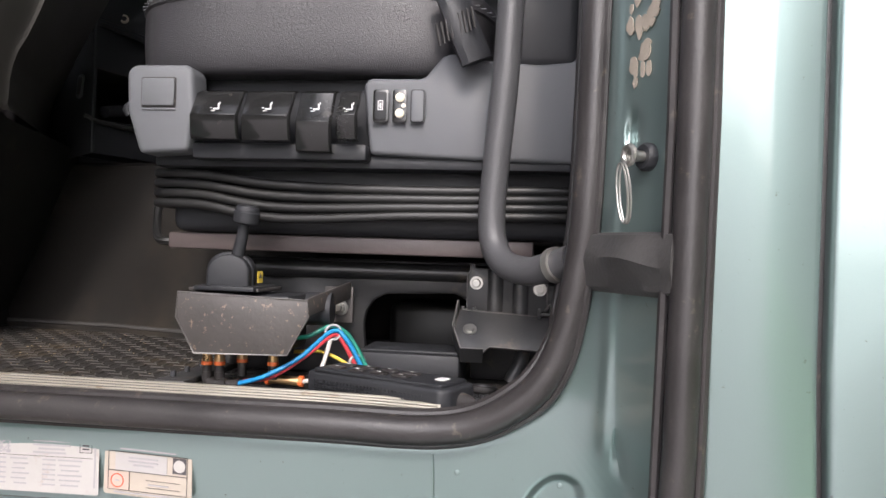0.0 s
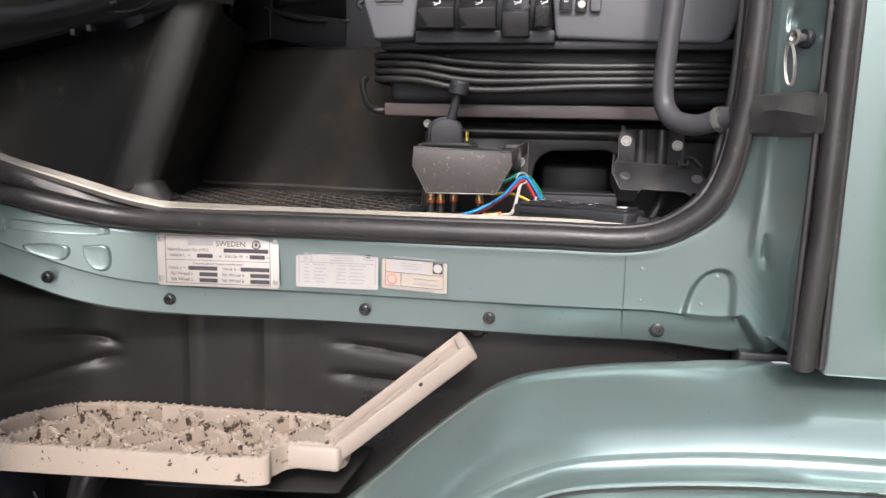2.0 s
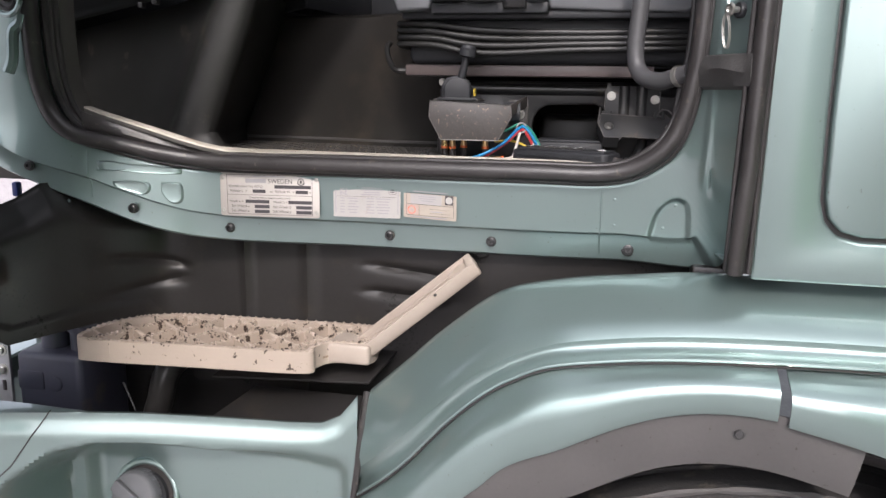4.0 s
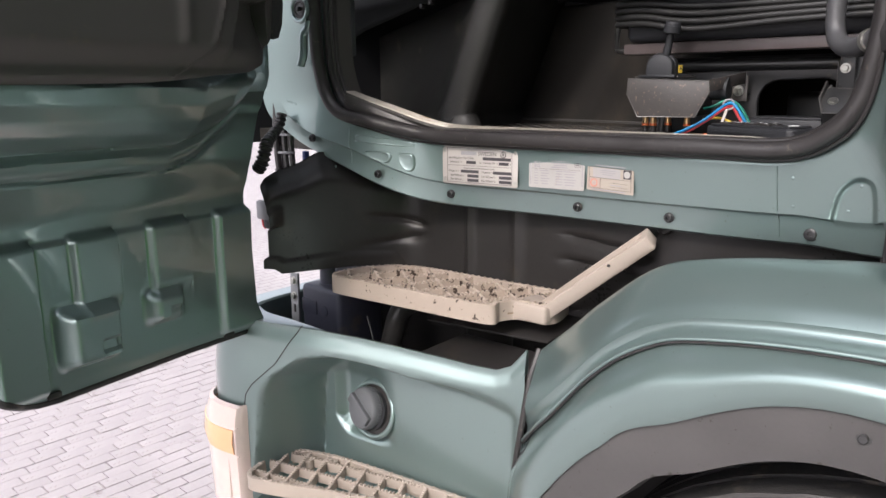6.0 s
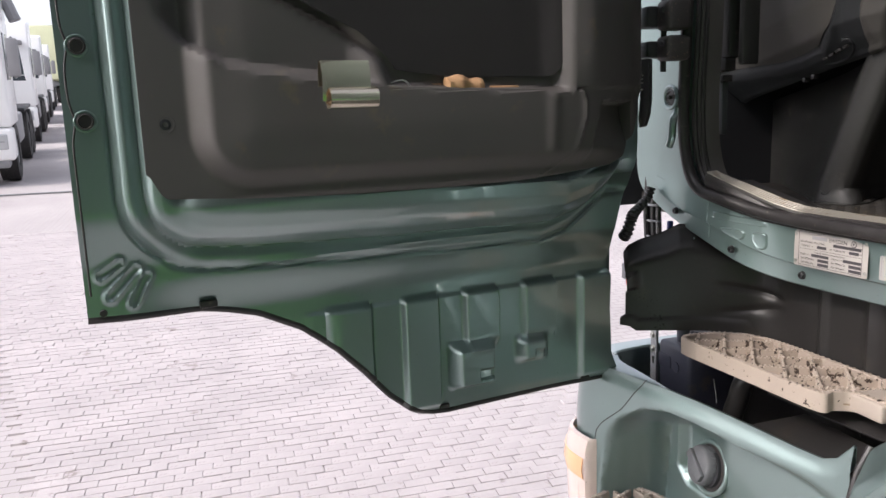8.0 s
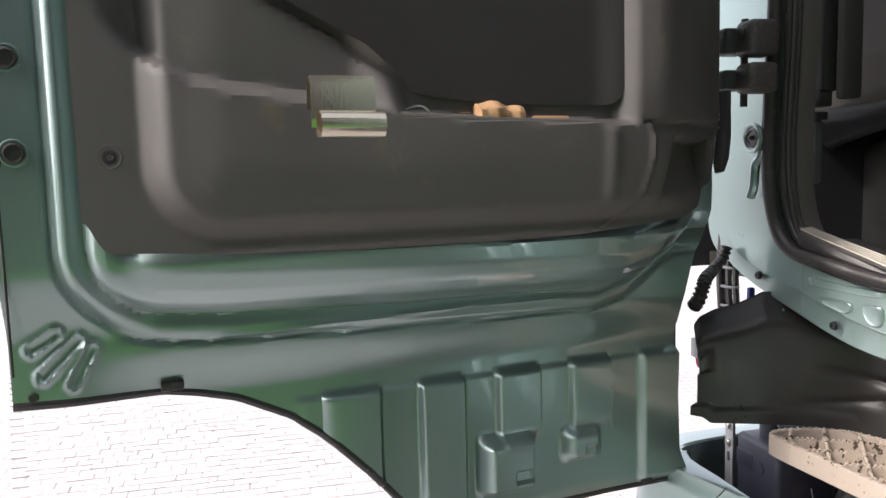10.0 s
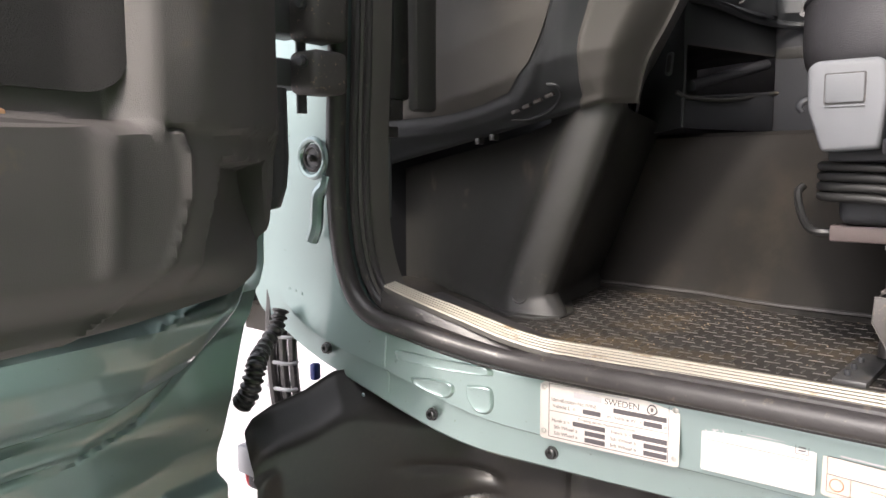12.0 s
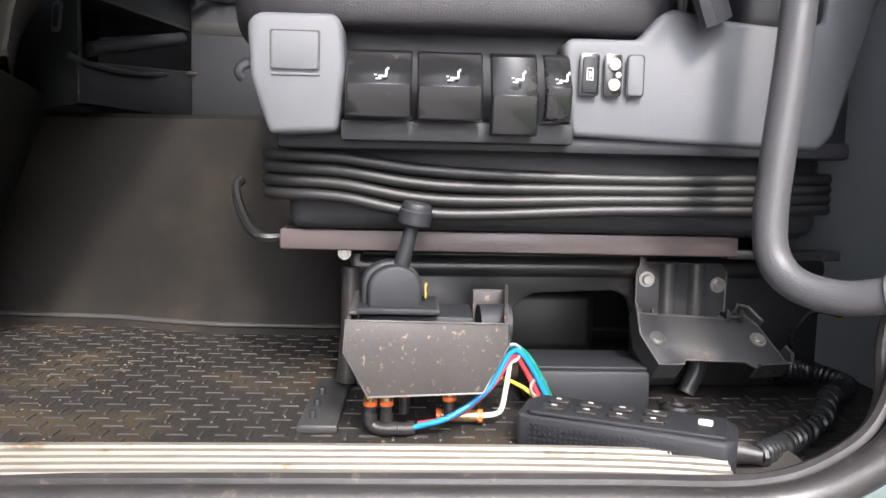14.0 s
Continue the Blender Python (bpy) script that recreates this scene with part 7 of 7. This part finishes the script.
# ---- handset on the floor and its holder ----
remote = thing("wired_handset", (0.1, 0.06, 1.472), "black plastic wired control handset lying on the floor", "remote control")
mr = frame_of((0.098, 0.062, 1.4735), (0.142, -0.062, 0.0), (0.062, 0.142, 0))
rb = part("handset_body", prism([(-0.078, -0.021), (0.070, -0.026), (0.077, -0.018), (0.077, 0.022), (0.068, 0.028), (-0.074, 0.027), (-0.080, 0.018)], mr, 0.0275, 0.004, seg=3), DARK_PLASTIC, remote)
part("handset_lid", prism(rounded(0.140, 0.044, 0.004), mr @ Matrix.Translation((0, 0, 0.0272)), 0.003, 0.001), DARK_PLASTIC, rb)
for i in range(4):
    for j in range(2):
        part("handset_key", prism(rounded(0.017, 0.0105, 0.003), mr @ Matrix.Translation((-0.052 + 0.024 * i, -0.009 + 0.017 * j, 0.030)), 0.0022, 0.0008), RUBBER, rb)
        bar(mr @ Matrix.Translation((0, 0, 0.0325)), -0.052 + 0.024 * i, -0.009 + 0.017 * j, 0.004, 0.001, ICON, rb, "key_mark")
part("status_window", prism(rounded(0.010, 0.012, 0.002), mr @ Matrix.Translation((0.055, 0.004, 0.030)), 0.001), ICON, rb)
bm = bmesh.new()
for i in range(34):
    for j in range(4):
        q = mr @ V(-0.066 + 0.0038 * i, -0.0242, 0.006 + 0.0045 * j)
        box((-0.0010, -0.0014, -0.0012), (0.0010, 0.0004, 0.0012), 0, bm, Matrix.Translation(q) @ mr.to_3x3().to_4x4())
part("grip_dot", bm, DARK_PLASTIC, rb, kind="stuff")
part("cable_boot", tube([mr @ V(0.074, 0.0, 0.014), mr @ V(0.094, -0.002, 0.014)], [0.009, 0.0055], 12), RUBBER, remote)
coil = []
core = curve([mr @ V(0.090, -0.002, 0.014), V(0.215, 0.055, 1.484), V(0.27, 0.11, 1.484), V(0.315, 0.175, 1.486), V(0.345, 0.20, 1.488), V(0.33, 0.235, 1.492), V(0.30, 0.235, 1.495)], 420)
for k, p in enumerate(core):
    a = k * 0.62
    d = (core[min(k + 1, 419)] - core[max(k - 1, 0)]).normalized()
    s_ = d.cross(V(0, 0, 1)).normalized()
    coil.append(p + (s_ * math.cos(a) + V(0, 0, 1) * math.sin(a)) * 0.0070)
part("coiled_cable", tube(coil, 0.0026, 6), CABLE, remote, "glossy black coiled cable")
part("cable_tail", tube(curve([core[-1], (0.30, 0.225, 1.505), (0.297, 0.215, 1.53), (0.31, 0.205, 1.556), (0.335, 0.20, 1.555)], 30), 0.003, 8), CABLE, remote)
hold = thing("handset_holder", (0.19, 0.2, 1.5), "black steel bracket holder screwed to the seat pedestal", "bracket")
back = frame_of((0, 0.218, 0), (1, 0.06, 0), (0, 0, 1))
BACK = [(0.150, 1.536), (0.150, 1.590), (0.153, 1.594), (0.153, 1.602), (0.158, 1.602), (0.159, 1.597), (0.232, 1.596), (0.238, 1.588), (0.238, 1.552), (0.226, 1.536)]
plate = part("back_plate", prism(BACK, back, -0.003, 0.0006), BLACK_STEEL, hold)
worn_glint_rim([back @ V(x, z, 0.0004) for x, z in BACK], plate)
for x in (0.181, 0.209):
    rib = [[back @ V(x + u, z, 0.0004 + h) for z in (1.534, 1.540, 1.565, 1.590, 1.5965)] for u, h in ((-0.0085, 0), (-0.0065, 0.004), (-0.0035, 0.0065), (0.0035, 0.0065), (0.0065, 0.004), (0.0085, 0))]
    part("pressed_rib", grid(rib), BLACK_STEEL, plate, sharp=70)
for x, z in ((0.160, 1.581), (0.230, 1.576)):
    bolt(back @ V(x, z, 0.0), (0, -1, 0), 0.0048, ZINC, plate)
for x in (0.150, 0.232):
    clip = box((x - 0.004, 0.202, 1.549), (x + 0.012, 0.220, 1.5525), 0.001)
    box((x - 0.004, 0.202, 1.545), (x, 0.205, 1.557), 0.001, clip)
    box((x + 0.008, 0.202, 1.545), (x + 0.012, 0.205, 1.557), 0.001, clip)
    part("spring_clip", clip, FOLD, hold)
mt = frame_of((0.200, 0.190, 1.532), (1, 0.06, -0.04), (0, 0.72, 0.70))
tray = part("tray_plate", prism([(-0.055, 0.024), (-0.030, 0.024), (0.030, 0.022), (0.046, 0.030), (0.058, 0.015), (0.074, -0.026), (0.044, -0.030), (0.034, -0.024), (-0.020, -0.024), (-0.026, -0.032), (-0.048, -0.032), (-0.058, -0.004)], mt, 0.003, 0.0006), BLACK_STEEL, hold, "worn black steel holder tray")
worn_glint_rim([mt @ V(x, y, 0.003) for x, y in ((-0.055, 0.024), (0.030, 0.022), (0.046, 0.030), (0.058, 0.015), (0.074, -0.026), (0.044, -0.030), (0.034, -0.024), (-0.020, -0.024), (-0.026, -0.032), (-0.048, -0.032), (-0.058, -0.004))], tray)
for pts in (((-0.058, 0.030), (-0.060, -0.004), (-0.049, -0.034), (-0.026, -0.033)), ((0.034, 0.024), (0.040, 0.034), (0.050, 0.032), (0.060, 0.016)), ((0.044, -0.031), (0.074, -0.028), (0.078, -0.018), (0.073, -0.010))):
    ed = [Vector(p) for p in pts]
    part("tray_lip", thicken(grid([[mt @ V(p.x, p.y, h) for p in ed] for h in (-0.013, 0.010)]), 0.0018), BLACK_STEEL, tray)
    worn_glint_rim([mt @ V(p.x, p.y, 0.010) for p in ed], tray, 0.0010, False)
for x, y in ((-0.042, -0.003), (0.053, 0.0)):
    bolt(mt @ V(x, y, 0.003), mt.to_3x3() @ V(0, 0, 1), 0.0048, ZINC, tray, h=0.003)
part("stay_tube", tube(curve([(0.215, 0.24, 1.53), (0.212, 0.225, 1.50), (0.20, 0.22, 1.474)], 10), 0.008, 12), BLACK_STEEL, hold)
boxy = thing("floor_module", (0.1, 0.2, 1.472), "flat black plastic control box on the floor", "control box")
part("module_body", box((0.042, 0.170, 1.472), (0.150, 0.240, 1.507), 0.004, seg=2), DARK_PLASTIC, boxy)
part("module_lid", box((0.045, 0.173, 1.507), (0.147, 0.237, 1.510), 0.001), DARK_PLASTIC, boxy)
grom = thing("floor_grommet", (0.175, 0.165, 1.472), "black rubber ring grommet on the floor", "grommet")
part("ring", tube([V(0.175 + 0.012 * math.cos(a), 0.165 + 0.010 * math.sin(a), 1.476) for a in np.linspace(0, 2 * math.pi, 25)[:-1]], 0.0035, 8, close=True), RUBBER, grom)
bolt((0.336, 0.205, 1.556), (0, -1, 0), 0.005, BRASS, cab)
slotp = thing("seat_runner", (-0.13, 0.15, 1.471), "black steel runner strip on the floor beside the pedestal", "floor rail")
part("runner", box((-0.150, 0.105, 1.471), (-0.118, 0.24, 1.478), 0.002), BLACK_STEEL, slotp)
for y in (0.125, 0.155, 0.19):
    bolt((-0.140, y, 1.478), (0, 0, 1), 0.003, DARK_PLASTIC, slotp, washer=False)
vest = thing("green_strap", (-0.30, 0.62, 2.03), "bright green fabric strap on the dashboard", "strap")
part("strap", tube(curve([(-0.36, 0.70, 2.10), (-0.35, 0.69, 2.07), (-0.335, 0.69, 2.05)], 8), 0.010, 8, flat=0.4), SIGNAL_GREEN, vest)

# ---- pavers ----
rng = random.Random(2)


def paver_mesh(k):
    bm = box((-0.0298, -0.0612, -0.03), (0.0298, 0.0612, 0.0), 0.0024, seg=1)
    r = random.Random(k)
    for v in bm.verts:
        if v.co.z > -0.01:
            v.co += V(r.uniform(-0.0012, 0.0012), r.uniform(-0.0008, 0.0008), r.uniform(-0.0012, 0.0008))
    me = bpy.data.meshes.new("paver")
    bm.to_mesh(me)
    bm.free()
    me.materials.append(PAVER)
    return me


kinds = [paver_mesh(k) for k in range(6)]
tilt = Matrix.Rotation(math.atan(SLOPE), 4, "Y")
rest = bmesh.new()
count = 0
for i in range(0, 170):
    x = -1.75 - 0.062 * i
    half = 0.0625 if i % 2 else 0.0
    wide = 1.3 + 0.30 * (-x - 1.75)
    y = -1.6 - 0.30 * (-x - 1.75)
    while y < 1.0 + 0.05 * (-x):
        yy = y + half + rng.uniform(-0.002, 0.002)
        m = Matrix.Translation((x + rng.uniform(-0.0015, 0.0015), yy, ground_z(x) + rng.uniform(-0.002, 0.002))) @ tilt @ Matrix.Rotation(rng.uniform(-0.012, 0.012), 4, "Z") @ Matrix.Rotation(rng.uniform(-0.008, 0.008), 4, "X")
        if -3.1 < x < -2.4 and -1.55 < y < 0.7 and count < 300:
            ob = new("paver", kinds[count % 6])
            ob.matrix_basis = m
            ob.parent = ground
            count += 1
        elif x > -9:
            vs = [rest.verts.new(m @ V(sx * (0.0300 - 0.0022 * t + rng.uniform(-0.0009, 0.0007)), sy * (0.0616 - 0.0010 * t), -0.010 * (1 - t) + 0.0008 * t * rng.uniform(-1, 1))) for t in (0, 1) for sx, sy in ((-1, -1), (1, -1), (1, 1), (-1, 1))]
            rest.faces.new(vs[4:])
            for q in range(4):
                rest.faces.new((vs[q], vs[(q + 1) % 4], vs[4 + (q + 1) % 4], vs[4 + q]))
        y += 0.125
part("paving", rest, PAVER_REST, ground, kind="stuff", smooth=False)
part("drain_channel", box((-12.32, -20, ground_z(-12.25) - 0.004), (-12.18, 20, ground_z(-12.25) + 0.012)), GREY_TRIM, ground)

# ---- parked trucks across the yard ----
def parked_truck(name, label, paint):
    """Front at x = 0, facing +x; right-hand edge at y = 0."""
    ob = thing(name, (0, 0, 0), label, "truck", group="trucks parked across the yard")
    w = 2.45
    side = [(0.0, 0.95), (0.03, 1.25), (0.02, 1.7), (-0.10, 2.55), (-0.32, 3.05), (-1.5, 3.15), (-1.6, 3.0), (-1.6, 0.95)]
    part("cab_shell", prism(side, frame_of((0, -w, 0), (1, 0, 0), (0, 0, 1)), -w, 0.05, seg=3), paint, ob)
    part("windscreen", prism([(-w + 0.16, 1.62), (-0.16, 1.62), (-0.24, 2.45), (-w + 0.24, 2.45)], frame_of((0.20, 0, 0), (0, 1, 0), (-0.13, 0, 1)), 0.04, 0.01), GLASS_DARK, ob)
    part("visor", box((-0.12, -w + 0.15, 2.50), (0.06, -0.15, 2.62), 0.03), GREY_TRIM, ob)
    part("grille", box((0.0, -w + 0.45, 0.95), (0.05, -0.45, 1.52), 0.02), GREY_TRIM, ob)
    for k in range(6):
        part("grille_slat", box((0.04, -w + 0.5, 1.0 + 0.085 * k), (0.065, -0.5, 1.03 + 0.085 * k), 0.005), DARK_PLASTIC, ob)
    part("bumper", box((-0.5, -w, 0.42), (0.08, 0.0, 0.94), 0.06, seg=3), paint, ob)
    part("lower_skirt", box((-0.5, -w + 0.1, 0.30), (0.05, -0.1, 0.44), 0.03), GREY_TRIM, ob)
    for y in (-w + 0.28, -0.28):
        lamp_ = part("headlamp", box((0.04, y - 0.2, 0.60), (0.10, y + 0.2, 0.86), 0.03, seg=3), LENS_GREY, ob)
        part("lamp_bar", box((0.095, y - 0.15, 0.72), (0.105, y + 0.15, 0.74)), GREY_TRIM, lamp_)
    for y in (-w - 0.14, 0.14):
        mir = part("mirror", box((-0.05, y - 0.09, 1.75), (0.02, y + 0.09, 2.35), 0.03), GREY_TRIM, ob)
        part("mirror_arm", tube([(-0.2, y * 0.98, 2.36), (-0.04, y, 2.36)], 0.02, 8), GREY_TRIM, mir)
        part("mirror_arm", tube([(-0.2, y * 0.98, 1.74), (-0.04, y, 1.74)], 0.02, 8), GREY_TRIM, mir)
    for sgn, y in ((0, -w), (1, 0.0)):
        part("side_window", box((-1.0, y - 0.012, 1.70), (-0.25, y + 0.012, 2.45), 0.01), GLASS_DARK, ob)
    for x in (-0.85, -4.6, -5.9):
        for y in (-w + 0.16, -0.16):
            wh = part("wheel", lathe([(-0.15, 0.28), (-0.16, 0.42), (-0.14, 0.50), (0.14, 0.50), (0.16, 0.42), (0.15, 0.28), (0.05, 0.26), (0.05, 0.05)], (x, y, 0.5), (0, 1 if y > -1 else -1, 0), 28), TYRE, ob)
            part("wheel_rim", lathe([(0.10, 0.28), (0.13, 0.27), (0.05, 0.15), (0.08, 0.05)], (x, y, 0.5), (0, 1 if y > -1 else -1, 0), 20), GREY_TRIM, wh)
    part("chassis", box((-6.8, -w + 0.7, 0.75), (-1.5, -0.7, 1.05)), DARK_PLASTIC, ob)
    part("side_tank", box((-3.6, -0.35, 0.5), (-1.9, -0.05, 1.05), 0.05), GREY_TRIM, ob)
    part("mudguard", box((-6.5, -0.42, 1.02), (-4.0, -0.02, 1.10), 0.03), DARK_PLASTIC, ob)
    part("rear_stack", box((-1.95, -w + 0.15, 1.0), (-1.65, -0.15, 2.75), 0.04), GREY_TRIM, ob)
    return ob


def stand(x, y, turn):
    return Matrix.Translation((x, y, ground_z(x))) @ Matrix.Rotation(radians(turn), 4, "Z") @ tilt


t1 = parked_truck("parked_truck", "white truck with grey trim parked across the yard", WHITE_PAINT)
copy_thing(t1, stand(-21.6, -5.55, 9))
copy_thing(t1, stand(-30.0, -6.9, 9))
copy_thing(t1, stand(-40.5, -8.6, 9))
copy_thing(t1, stand(-27.0, -2.55, 9))
t1.matrix_basis = stand(-13.3, -4.25, 9)
arm = thing("crane_arm", (-14.6, -4.6, 3.4), "grey folded loading crane arm above a parked truck", "crane")
part("boom", tube(curve([(-14.2, -5.4, 3.9), (-14.3, -4.9, 4.1), (-14.4, -4.45, 3.95), (-14.4, -4.25, 3.5)], 14), 0.10, 8), GREY_TRIM, arm)
far_box = thing("distant_trailer", (-55, -11, ground_z(-55)), "pale yellow-green box trailer far across the yard", "trailer")
part("trailer_box", box((-58, -13.5, ground_z(-55) + 1.1), (-50, -9.9, ground_z(-55) + 4.2), 0.05), PALE_LIME, far_box)
part("trailer_frame", box((-58, -13.0, ground_z(-55) + 0.6), (-50, -10.4, ground_z(-55) + 1.1), 0.03), GREY_TRIM, far_box)
for x in (-51.5, -53, -56):
    part("trailer_wheel", lathe([(-0.15, 0.3), (-0.15, 0.5), (0.15, 0.5), (0.15, 0.3)], (x, -10.2, ground_z(x) + 0.5), (0, 1, 0), 24), TYRE, far_box)

# ---- unseen wall behind the truck, added to block light and tint the door's reflections ----
wall = part("wall_east", box((3.2, -9.0, -1.0), (3.5, 5.0, 6.2)), BLOCKER, kind="structure")
part("green_reflection_band", box((3.16, -9.0, -0.5), (3.2, 5.0, 1.05)), BLOCKER_GREEN, wall)
tagged(wall, "plain dark unseen wall added to block light and reflect in the door", "wall")
for k in range(46):
    part("blocker_rib", box((3.185, -8.9 + 0.3 * k, 1.07), (3.205, -8.85 + 0.3 * k, 6.2)), BLOCKER, wall)
